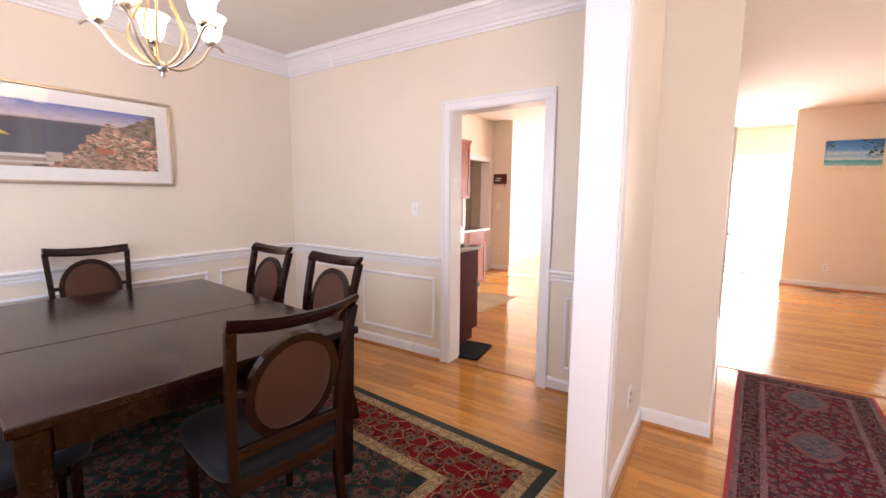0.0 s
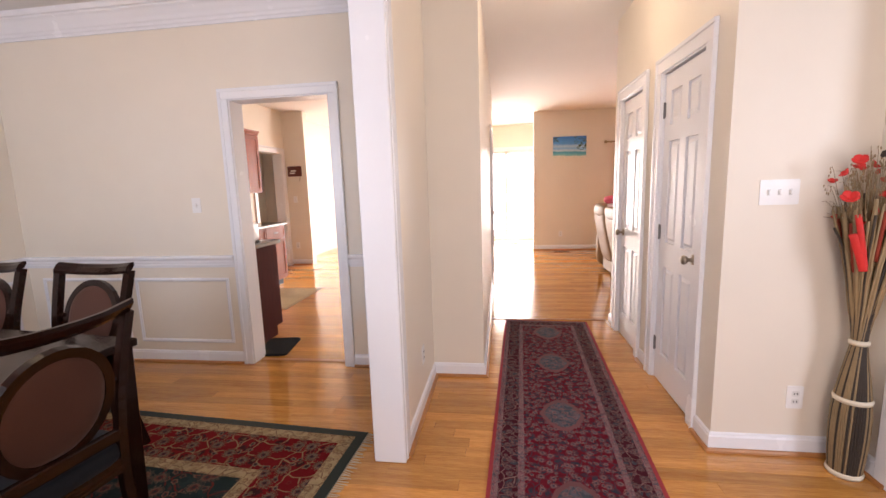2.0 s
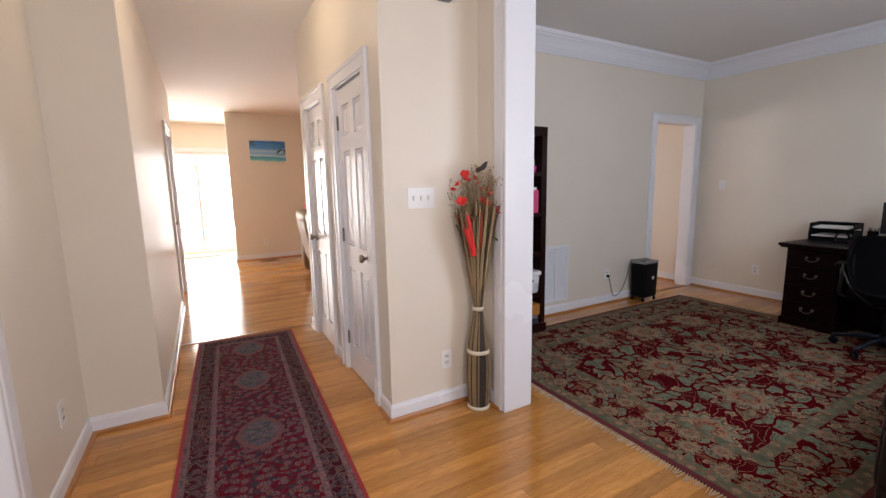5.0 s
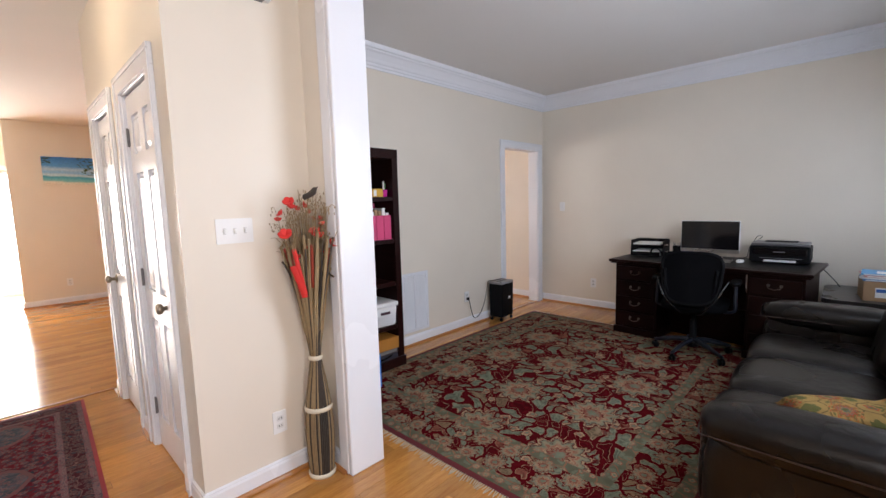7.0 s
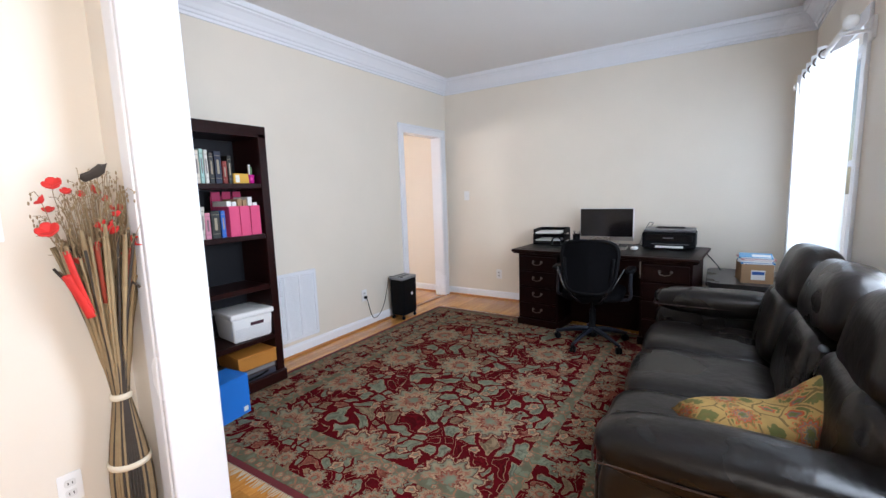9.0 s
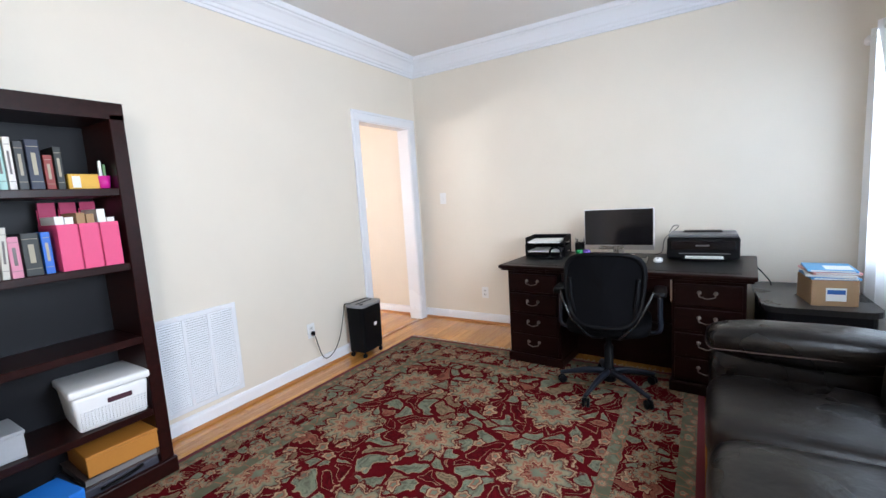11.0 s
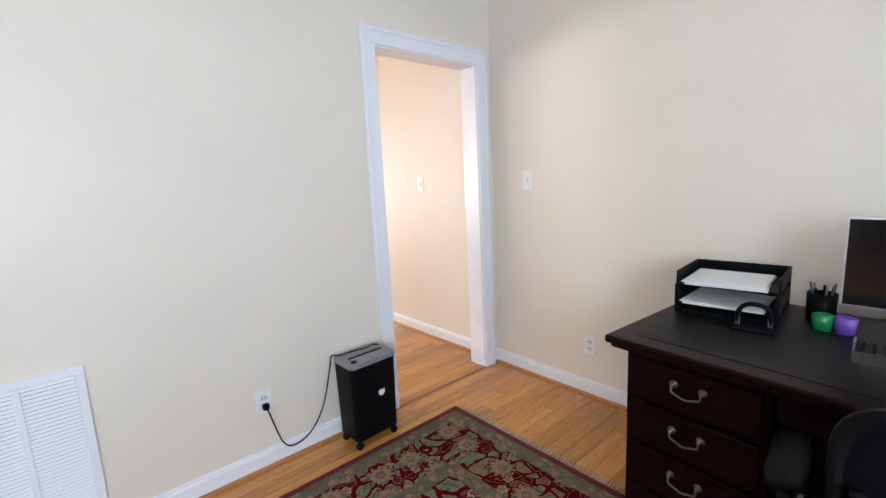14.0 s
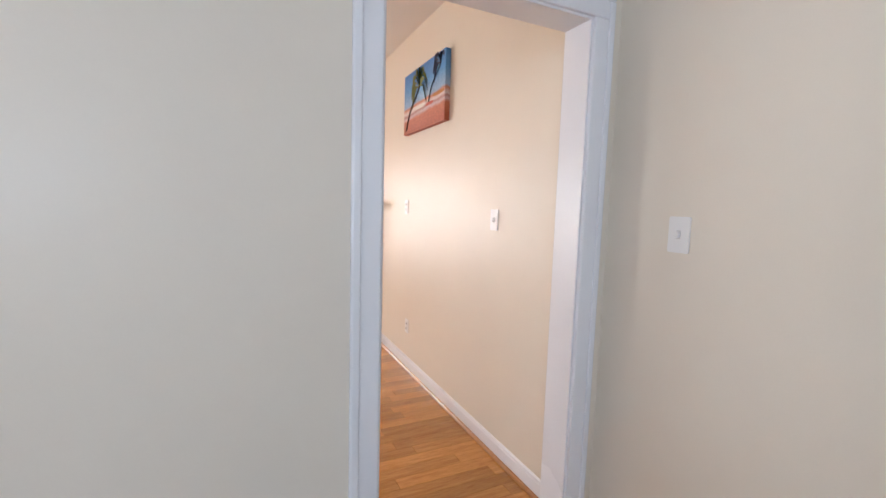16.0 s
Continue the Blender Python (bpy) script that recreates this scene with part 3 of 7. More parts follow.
DIN_N, OFF_N, OFF_E = 2.78, 2.92, 5.80
wall_x("wall_south", SOUTH - 0.15, SOUTH, -4.0, 5.95, [(-3.0, -1.4, 0.75, 2.2), (0.15, 1.25, 0.0, 2.35), (2.38, 3.42, 0.75, 2.15), (4.24, 5.50, 0.75, 2.15)])
wall_y("wall_dining_west", -4.0, -3.85, SOUTH, DIN_N)
wall_x("wall_dining_north", DIN_N, DIN_N + 0.15, -4.0, -0.40, [(-1.893, -1.107, 0, 2.05)])
wall_y("wall_dining_east", -0.54, -0.40, SOUTH, DIN_N, [(-0.45, 1.69, 0, 2.45)])
wall_x("wall_hall_nib", 2.67, 2.93, -0.40, -0.18)
wall_y("wall_hall_west", -0.18, -0.04, 2.67, 7.3, [(5.50, 6.32, 0, 2.04)])
wall_y("wall_office_west", 1.745, 1.93, SOUTH, 2.07, [(-0.45, 1.66, 0, 2.45)])
wall_x("wall_foyer_north", 1.912, 2.07, 1.13, 1.745)
wall_y("wall_hall_east", 1.13, 1.27, 2.07, 3.92, [(2.16, 2.78, 0, 2.04), (3.12, 3.70, 0, 2.04)])
wall_x("wall_closet_north", 3.80, 3.92, 1.27, 1.90)
wall_y("wall_closet_east", 1.93, 2.05, 2.07, 3.92)
wall_x("wall_office_north", OFF_N, OFF_N + 0.125, 2.05, OFF_E, [(4.897, 5.672, 0, 2.05)])
wall_y("wall_office_east", OFF_E, OFF_E + 0.15, SOUTH, 8.72)
wall_x("wall_living_north", 8.57, 8.72, 0.75, OFF_E, [(2.55, 4.6, 0.6, 2.05)])
wall_y("wall_recess_east", 1.60, 1.75, 8.72, 10.4)
wall_x("wall_recess_north", 10.4, 10.55, -3.9, 1.75, [(-3.1, -1.3, 0.1, 2.3), (-0.95, 1.40, 0, 2.15)])
wall_y("wall_kitchen_west", -3.9, -3.75, DIN_N + 0.15, 10.4, [(6.12, 6.99, 0, 2.02)])
wall_x("wall_kitchen_nib", 7.10, 7.25, -3.75, -3.35)
structure(boxes("wall_pantry", [(-4.45, -4.35, 5.8, 7.5, 0, TOP), (-4.35, -3.9, 5.8, 5.9, 0, TOP), (-4.35, -3.9, 7.4, 7.5, 0, TOP)], WALL), "beige painted passage walls behind the kitchen doorway", "wall")
structure(boxes("ceiling", [(-5.1, 5.95, SOUTH - 0.15, 10.55, TOP, TOP + 0.12)], CEIL), "flat matt off-white painted ceiling", "ceiling")
# glowing panel as bright daylight outside the rear doors and windows, and the yard
structure(boxes("backdrop", [(-9.0, 9.0, 14.0, 14.05, -0.3, 2.3)], OUTSIDE), "glowing white panel standing in for the overexposed back garden", "backdrop")
structure(boxes("ground", [(-60, 60, 10.55, 70, -0.3, -0.15), (-60, 60, -70, SOUTH - 0.15, -0.3, -0.15)], solid("pale_yard_concrete", (0.80, 0.78, 0.75), 0.9)), "pale sunlit ground outside the house", "ground")

BASE = [(0, 0), (0.014, 0), (0.014, 0.078), (0.010, 0.087), (0.010, 0.092), (0, 0.099)]
SHOEP = [(0.0145, 0), (0.030, 0), (0.029, 0.010), (0.023, 0.018), (0.0145, 0.020)]
CROWN = [(0, -0.175), (0.012, -0.175), (0.012, -0.155), (0.022, -0.150), (0.026, -0.132), (0.036, -0.125), (0.050, -0.100), (0.080, -0.062), (0.098, -0.050), (0.100, -0.040), (0.116, -0.036), (0.122, -0.018), (0.122, 0), (0, 0)]
RAIL = [(0, 0), (0.010, 0), (0.012, 0.012), (0.016, 0.016), (0.016, 0.034), (0.022, 0.040), (0.022, 0.058), (0.034, 0.070), (0.036, 0.082), (0.030, 0.092), (0, 0.094)]


def runs(name, paths, profile, z, material, label, cat="trim"):
    bm = bmesh.new()
    for p in paths:
        sweep(bm, [(x, y, z) for x, y in p], profile)
    return structure(part(name, bm, material, None), label, cat)


# the left of each way faces the room
BASES = [
    [(-0.54, 1.705), (-0.54, DIN_N), (-1.04, DIN_N)], [(-1.965, DIN_N), (-3.85, DIN_N), (-3.85, SOUTH)],
    [(-0.04, 5.41), (-0.04, 2.67), (-0.40, 2.67), (-0.40, 1.705)],
    [(1.745, 1.675), (1.745, 1.912), (1.13, 1.912), (1.13, 2.08)], [(1.13, 2.86), (1.13, 3.04)], [(1.13, 3.78), (1.13, 3.92), (1.93, 3.92), (2.05, 3.92), (2.05, 3.045), (4.81, 3.045)],
    [(OFF_E, SOUTH), (OFF_E, OFF_N), (5.755, OFF_N)], [(4.81, OFF_N), (1.93, OFF_N), (1.93, 1.675)],
    [(5.755, 3.045), (OFF_E, 3.045), (OFF_E, 5.72)], [(OFF_E, 7.6), (OFF_E, 8.57), (0.75, 8.57), (0.75, 8.72)],
    [(-3.35, 7.10), (-3.74, 7.10)], [(-3.75, 6.03), (-3.75, 5.66)],
]
runs("baseboard", BASES, BASE, 0, TRIM, "white painted baseboard along the walls", "baseboard")
runs("shoe_moulding", BASES, SHOEP, 0, SHOE, "honey oak quarter-round at the foot of the baseboard")
runs("crown_moulding_dining", [[(-0.54, SOUTH), (-0.54, DIN_N), (-3.85, DIN_N), (-3.85, SOUTH)]], CROWN, TOP, TRIM, "white stepped crown moulding round the dining room")
runs("crown_moulding_office", [[(OFF_E, SOUTH), (OFF_E, OFF_N), (1.93, OFF_N), (1.93, SOUTH), (OFF_E, SOUTH)]], CROWN, TOP, TRIM, "white stepped crown moulding round the office")
runs("chair_rail", [[(-0.54, 1.79), (-0.54, DIN_N), (-1.04, DIN_N)], [(-1.965, DIN_N), (-3.85, DIN_N), (-3.85, SOUTH)]], RAIL, 0.79, TRIM, "white moulded chair rail round the dining room")


def panel_frame(bm, x0, x1, z0, z1, w=0.028):
    """A raised picture-frame moulding in the plane y = 0, standing out along -y."""
    for a, b, c, d in ((x0, x1, z0, z0 + w), (x0, x1, z1 - w, z1), (x0, x0 + w, z0 + w, z1 - w), (x1 - w, x1, z0 + w, z1 - w)):
        box(bm, a, b, -0.012, 0.0, c, d, bevel=0.004)
        k = 0.009
        box(bm, a + k if b - a > w + 0.001 else a + k, b - k, -0.019, -0.011, c + k if d - c < w + 0.001 else c - k, d - k if d - c < w + 0.001 else d + k, bevel=0.003)


wains = structure(new("wainscot"), "white picture-frame panels on the lower dining walls", "trim")
for x0, x1 in ((-3.72, -2.95), (-2.86, -2.03), (-0.93, -0.60)):
    bm = bmesh.new()
    panel_frame(bm, x0, x1, 0.17, 0.705)
    part("panel_frame", bm, TRIM, wains).matrix_basis = pose(0, DIN_N, 0)
for y0, y1 in ((1.95, 2.66), (1.05, 1.85), (0.15, 0.95), (-0.65, 0.05)):
    bm = bmesh.new()
    panel_frame(bm, y0, y1, 0.17, 0.705)
    part("panel_frame", bm, TRIM, wains).matrix_basis = pose(-3.85, 0, 0, 0, 0, 90)


def casing(name, w, h, depth, at, turn, both=True, label="white painted door casing", cat="trim", width=0.085):
    """Lining and casing of a doorway w by h; local x along the wall, the wall from y = 0 to y = depth."""
    e = structure(new(name), label, cat)
    e.matrix_world = pose(*at, 0, 0, turn)
    boxes("lining", [(-0.002, 0.016, -0.004, depth + 0.004, 0, h), (w - 0.016, w + 0.002, -0.004, depth + 0.004, 0, h), (0.016, w - 0.016, -0.004, depth + 0.004, h - 0.016, h + 0.002)], TRIM, e, 0.002)
    for y0, s in ((0.0, -1),) + (((depth, 1),) if both else ()):
        for nm, a in (("casing_board", (-width, 0.008, 0, h - 0.008)), ("casing_board", (w - 0.008, w + width, 0, h - 0.008)), ("casing_head", (-width, w + width, h - 0.008, h + width))):
            bm = bmesh.new()
            t1, t2 = sorted((y0, y0 + s * 0.017))
            box(bm, a[0], a[1], t1, t2, a[2], a[3], bevel=0.004, seg=2)
            t1, t2 = sorted((y0 + s * 0.015, y0 + s * 0.024))
            if nm == "casing_head":
                box(bm, a[0] + 0.001, a[1] - 0.001, t1, t2, a[3] - 0.026, a[3] - 0.001, bevel=0.004, seg=2)
            elif a[0] < 0:
                box(bm, a[0] + 0.001, a[0] + 0.026, t1, t2, a[2], a[3] + width - 0.02, bevel=0.004, seg=2)
            else:
                box(bm, a[1] - 0.026, a[1] - 0.001, t1, t2, a[2], a[3] + width - 0.02, bevel=0.004, seg=2)
            part(nm, bm, TRIM, e)
    return e


casing("door_casing_dining", 0.786, 2.05, 0.15, (-1.893, DIN_N, 0), 0, width=0.068)
casing("door_casing_office", 0.775, 2.05, 0.125, (4.897, OFF_N, 0), 0, width=0.08)
casing("door_casing_kitchen", 0.87, 2.02, 0.15, (-3.75, 6.12, 0), 90)
casing("door_casing_closet", 0.62, 2.04, 0.14, (1.13, 2.78, 0), -90)
casing("door_casing_linen", 0.58, 2.04, 0.14, (1.13, 3.70, 0), -90)
casing("door_casing_garage", 0.82, 2.04, 0.14, (-0.04, 5.50, 0), 90, both=False)
# cased ends of the wide openings
for nm, x0, x1, y in (("trim_dining_opening", -0.54, -0.40, 1.69), ("trim_office_opening", 1.745, 1.93, 1.66)):
    e = structure(new(nm), "white painted casing of the wide room opening", "trim")
    bm = bmesh.new()
    box(bm, x0 - 0.012, x1 + 0.012, y - 0.030, y, 0, 2.45, bevel=0.008, seg=3)
    part("jamb", bm, TRIM, e)
    for xa, xb in ((x0 - 0.016, x0), (x1, x1 + 0.016)):
        bm = bmesh.new()
        box(bm, xa, xb, y + 0.001, y + 0.075, 0, 2.45, bevel=0.005, seg=2)
        part("casing_board", bm, TRIM, e)
    bm = bmesh.new()
    box(bm, x0 - 0.012, x1 + 0.012, -0.45, y - 0.031, 2.425, 2.45, bevel=0.006, seg=2)
    part("head_lining", bm, TRIM, e)


def six_panel_door(name, w, h, at, turn, knob_at_start, label, hinges=True, lever=False):
    """A closed six-panel door; local x along it, its face towards -y."""
    e = structure(new(name), label, "door")
    e.matrix_world = pose(*at, 0, 0, turn)
    st, mid = 0.105 * w / 0.75 + 0.01, 0.09
    rows = [(0.20, 0.80), (0.96, 1.60), (1.70, h - 0.11)]
    bm = bmesh.new()
    pw = (w - 2 * st - mid) / 2
    box(bm, 0, st, 0, 0.035, 0.008, h)
    box(bm, w - st, w, 0, 0.035, 0.008, h)
    box(bm, st + pw, st + pw + mid, 0, 0.035, 0.008, h)
    zs = [0.008] + [v for r in rows for v in r] + [h]
    for k in range(0, len(zs), 2):
        for x in (st, st + pw + mid):
            box(bm, x, x + pw, 0, 0.035, zs[k], zs[k + 1])
    part("leaf", bm, TRIM, e)
    for z0, z1 in rows:
        for x in (st, st + pw + mid):
            bm = bmesh.new()
            box(bm, x, x + pw, 0.014, 0.024, z0, z1)
            v = box(bm, x + 0.012, x + pw - 0.012, 0.002, 0.016, z0 + 0.012, z1 - 0.012)
            for q in v:
                if q.co.y < 0.01:
                    q.co.x += 0.022 if q.co.x < x + pw / 2 else -0.022
                    q.co.z += 0.022 if q.co.z < (z0 + z1) / 2 else -0.022
            part("door_panel", bm, TRIM, e)
    kx = 0.065 if knob_at_start else w - 0.065
    bm = bmesh.new()
    lathe(bm, [(0.030, 0), (0.030, 0.006), (0.012, 0.010), (0.011, 0.030), (0.024, 0.040), (0.027, 0.052), (0.022, 0.062), (0.008, 0.066)], 20)
    bmesh.ops.rotate(bm, verts=bm.verts, matrix=Matrix.Rotation(radians(90), 3, "X"))
    bmesh.ops.translate(bm, verts=bm.verts, vec=(kx, 0, 0.92 if not lever else 0.98))
    part("door_knob", bm, BRONZE if not lever else STEEL, e, "round metal door knob", True)
    if lever:
        bm = bmesh.new()
        lathe(bm, [(0.030, 0), (0.030, 0.018), (0.022, 0.024)], 20)
        bmesh.ops.rotate(bm, verts=bm.verts, matrix=Matrix.Rotation(radians(90), 3, "X"))
        bmesh.ops.translate(bm, verts=bm.verts, vec=(kx, 0, 1.12))
        part("deadbolt", bm, STEEL, e, "round metal deadbolt", True)
    if hinges:
        hx = w - 0.002 if knob_at_start else 0.002
        for z in (0.25, 1.02, 1.80):
            bm = bmesh.new()
            box(bm, hx - 0.014, hx + 0.014, -0.006, 0.001, z - 0.045, z + 0.045, bevel=0.002)
            tube(bm, [(hx, -0.006, z - 0.05), (hx, -0.006, z + 0.05)], 0.006)
            part("hinge", bm, GREYPL, e, "dark metal hinge")
    return e


six_panel_door("door_1", 0.584, 2.015, (1.145, 2.762, 0), -90, False, "white six-panel closet door with metal knob, closed")
six_panel_door("door_2", 0.544, 2.015, (1.145, 3.682, 0), -90, True, "white six-panel linen door with metal knob, closed")
six_panel_door("door_3", 0.784, 2.015, (-0.055, 5.518, 0), 90, True, "white panelled side door with knob and deadbolt", False, True)


def window(name, w, z0, z1, at, turn, label, bar=True):
    """A sash window; local x along the wall, y from 0 inside to 0.15 outside."""
    e = structure(new(name), label, "window")
    e.matrix_world = pose(*at, 0, 0, turn)
    boxes("window_frame", ([(0, 0.05, 0.06, 0.12, z0, z1), (w - 0.05, w, 0.06, 0.12, z0, z1), (0.05, w - 0.05, 0.06, 0.12, z0, z0 + 0.05), (0.05, w - 0.05, 0.06, 0.12, z1 - 0.05, z1) ] + ([(0.05, w - 0.05, 0.065, 0.115, (z0 + z1) / 2 - 0.02, (z0 + z1) / 2 + 0.02)] if bar else [(w / 2 - 0.03, w / 2 + 0.03, 0.065, 0.115, z0 + 0.05, z1 - 0.05)])), TRIM, e, 0.003)
    boxes("window_sill", [(-0.1, w + 0.1, -0.035, 0.06, z0 - 0.025, z0)], TRIM, e, 0.004)
    boxes("window_casing", [(-0.085, 0.0, -0.018, 0.0, z0, z1), (w, w + 0.085, -0.018, 0.0, z0, z1), (-0.085, w + 0.085, -0.018, 0.0, z1, z1 + 0.085), (-0.085, w + 0.085, -0.018, 0.0, z0 - 0.10, z0 - 0.026)], TRIM, e, 0.003)
    p = boxes("pane", [(0.05, w - 0.05, 0.088, 0.092, z0 + 0.05, z1 - 0.05)], GLASS, e)
    p.visible_shadow = False
    return e


window("window_1", 1.26, 0.75, 2.15, (5.50, SOUTH, 0), 180, "white sash window behind a sheer curtain")
# unseen window, added as the opening for the office side lamp
window("window_6", 1.04, 0.75, 2.15, (3.42, SOUTH, 0), 180, "added, unseen white sash window behind the leather sofa")
window("window_2", 1.60, 0.75, 2.20, (-1.4, SOUTH, 0), 180, "white sash window in the dining room")
window("window_3", 2.05, 0.6, 2.05, (2.55, 8.57, 0), 0, "white living room window with red curtains")
window("window_4", 1.80, 0.1, 2.30, (-3.1, 10.4, 0), 0, "tall bright window of the breakfast room", False)
window("window_5", 2.35, 0.02, 2.15, (-0.95, 10.4, 0), 0, "glazed white patio door with bright daylight", False)
e = structure(new("door_4"), "white front door with a glazed upper half", "door")
boxes("leaf", [(0.17, 1.23, SOUTH - 0.10, SOUTH - 0.06, 0.01, 0.9), (0.17, 0.32, SOUTH - 0.10, SOUTH - 0.06, 0.9, 2.33), (1.08, 1.23, SOUTH - 0.10, SOUTH - 0.06, 0.9, 2.33), (0.32, 1.08, SOUTH - 0.10, SOUTH - 0.06, 2.2, 2.33)], TRIM, e)
p = boxes("pane", [(0.32, 1.08, SOUTH - 0.085, SOUTH - 0.08, 0.9, 2.2)], GLASS, e)
p.visible_shadow = False


def plate(name, w, h, at, turn, kind, label, group=""):
    """A wall plate with toggles or sockets; faces -y."""
    e = thing(name, label, "switch" if kind != "outlet" else "outlet", at, turn, group)
    bm = bmesh.new()
    loop_plate(bm, round_rect(w, h, 0.006), 0.005, m=Matrix.Rotation(radians(90), 4, "X"))
    part("cover_plate", bm, WHITEPL, e)
    n = (3 if w > 0.15 else 1) if kind == "toggle" else 1
    for k in range(n):
        x = (k - (n - 1) / 2) * 0.046
        if kind == "toggle":
            boxes("toggle", [(x - 0.005, x + 0.005, -0.016, -0.004, -0.010, 0.010)], WHITEPL, e, 0.002)
            # the slot's shade is a grey patch round the toggle
            boxes("toggle_slot", [(x - 0.007, x + 0.007, -0.0062, -0.0045, -0.014, 0.014)], solid("slot_shade_grey", (0.60, 0.60, 0.60)), e)
        else:
            for z in (-0.02, 0.02):
                bm = bmesh.new()
                loop_plate(bm, round_rect(0.034, 0.028, 0.008), 0.003, at=(x, -0.0045, z), m=Matrix.Rotation(radians(90), 4, "X"))
                part("socket", bm, solid("socket_white", (0.70, 0.70, 0.69)), e)
                boxes("socket_slot", [(x - 0.008, x - 0.005, -0.0085, -0.007, z - 0.005, z + 0.005), (x + 0.005, x + 0.008, -0.0085, -0.007, z - 0.005, z + 0.005)], BLACKPL, e)
    return e


plate("light_switch", 0.165, 0.115, (1.352, 1.912, 1.292), 0, "toggle", "white triple light switch plate on the foyer wall")
plate("light_switch", 0.072, 0.115, (OFF_E, 2.622, 1.300), -90, "toggle", "white single light switch in the office corner")
plate("light_switch", 0.072, 0.115, (OFF_E, 3.715, 1.305), -90, "toggle", "white light switch beyond the office doorway")
plate("light_switch", 0.072, 0.115, (-2.236, DIN_N, 1.276), 0, "toggle", "white light switch on the dining room wall")
plate("wall_outlet", 0.072, 0.115, (1.498, 1.912, 0.299), 0, "outlet", "white double outlet low on the foyer wall")
plate("wall_outlet", 0.072, 0.115, (OFF_E, 2.185, 0.318), -90, "outlet", "white double outlet beside the desk")
plate("wall_outlet", 0.072, 0.115, (4.155, OFF_N, 0.335), 0, "outlet", "white double outlet with a black plug")
plate("wall_outlet", 0.072, 0.115, (OFF_E, 5.02, 0.36), -90, "outlet", "white double outlet low on the living room wall")
plate("wall_outlet", 0.072, 0.115, (OFF_E, 5.08, 1.36), -90, "outlet", "white cable plate on the living room wall")
plate("wall_outlet", 0.072, 0.115, (-0.40, 2.25, 0.33), 90, "outlet", "white double outlet on the foyer side wall")
plate("wall_outlet", 0.072, 0.115, (1.28, 8.57, 0.33), 0, "outlet", "white double outlet on the far living room wall")

# return air grille
e = thing("air_grille", "white louvred return air grille low on the office wall", "vent", (3.217, OFF_N, 0.425))
boxes("grille_frame", [(-0.335, 0.335, -0.012, 0, 0.265, 0.295), (-0.335, 0.335, -0.012, 0, -0.295, -0.265), (-0.335, -0.305, -0.012, 0, -0.265, 0.265), (0.305, 0.335, -0.012, 0, -0.265, 0.265)], TRIM, e, 0.003)
# grey sheet stands in for the shade behind the slats
boxes("grille_shade_sheet", [(-0.305, 0.305, -0.002, 0, -0.265, 0.265)], solid("grille_shadow", (0.20, 0.20, 0.22)), e)
for x in (-0.1525, 0.0, 0.1525):
    boxes("grille_mullion", [(x - 0.009, x + 0.009, -0.0125, -0.002, -0.265, 0.265)], TRIM, e)
bm = bmesh.new()
box(bm, -0.305, 0.305, -0.0008, 0.0008, -0.0062, 0.0062)
bmesh.ops.rotate(bm, verts=bm.verts, matrix=Matrix.Rotation(radians(-32), 3, "X"))
slat_me = mesh_of("slat", bm, TRIM)
for k in range(36):
    o = new("slat", slat_me)
    o.parent, o.location = e, (0, -0.0065, -0.257 + k * 0.0147)

# ---- rugs ----
def rug(name, x0, x1, y0, y1, bands, field, label, fringe="", h=0.011, turn=0.0):
    """A rug with nested bands (width, material, part name), edge first, and fringes at its ends."""
    cx, cy = (x0 + x1) / 2, (y0 + y1) / 2
    e = thing(name, label, "rug", (cx, cy, 0), turn)
    w, d = x1 - x0, y1 - y0
    for k, (bw, mat, nm) in enumerate(bands):
        bm = bmesh.new()
        top = h - 0.0015 * (k == 0)
        out = [(-w / 2, -d / 2), (w / 2, -d / 2), (w / 2, d / 2), (-w / 2, d / 2)]
        inn = [(-w / 2 + bw, -d / 2 + bw), (w / 2 - bw, -d / 2 + bw), (w / 2 - bw, d / 2 - bw), (-w / 2 + bw, d / 2 - bw)]
        ring_plate(bm, inn, out, top - 0.001, (0, 0, 0.001))
        part(nm, bm, mat, e)
        w, d = w - 2 * bw, d - 2 * bw
    boxes("field", [(-w / 2, w / 2, -d / 2, d / 2, 0.001, h)], field, e)
    rnd = random.Random(7)
    for side in fringe:
        bm = bmesh.new()
        n = int(((y1 - y0) if side in "ew" else (x1 - x0)) / 0.014)
        for k in range(n):
            s = (k + 0.5) / n - 0.5
            j, l = rnd.uniform(-0.012, 0.012), rnd.uniform(0.035, 0.06)
            if side in "ew":
                x = (x1 - x0) / 2 * (1 if side == "e" else -1)
                o = l * (1 if side == "e" else -1)
                pts = [(x, s * (y1 - y0), 0.006), (x + o * 0.5, s * (y1 - y0) + j * 0.5, 0.004), (x + o, s * (y1 - y0) + j, 0.003)]
            else:
                y = (y1 - y0) / 2 * (1 if side == "n" else -1)
                o = l * (1 if side == "n" else -1)
                pts = [(s * (x1 - x0), y, 0.006), (s * (x1 - x0) + j * 0.5, y + o * 0.5, 0.004), (s * (x1 - x0) + j, y + o, 0.003)]
            tube(bm, pts, [0.003, 0.0025, 0.0015], 4)
        tagged(part("fringe", bm, FRINGE, e), kind="stuff")
    return e


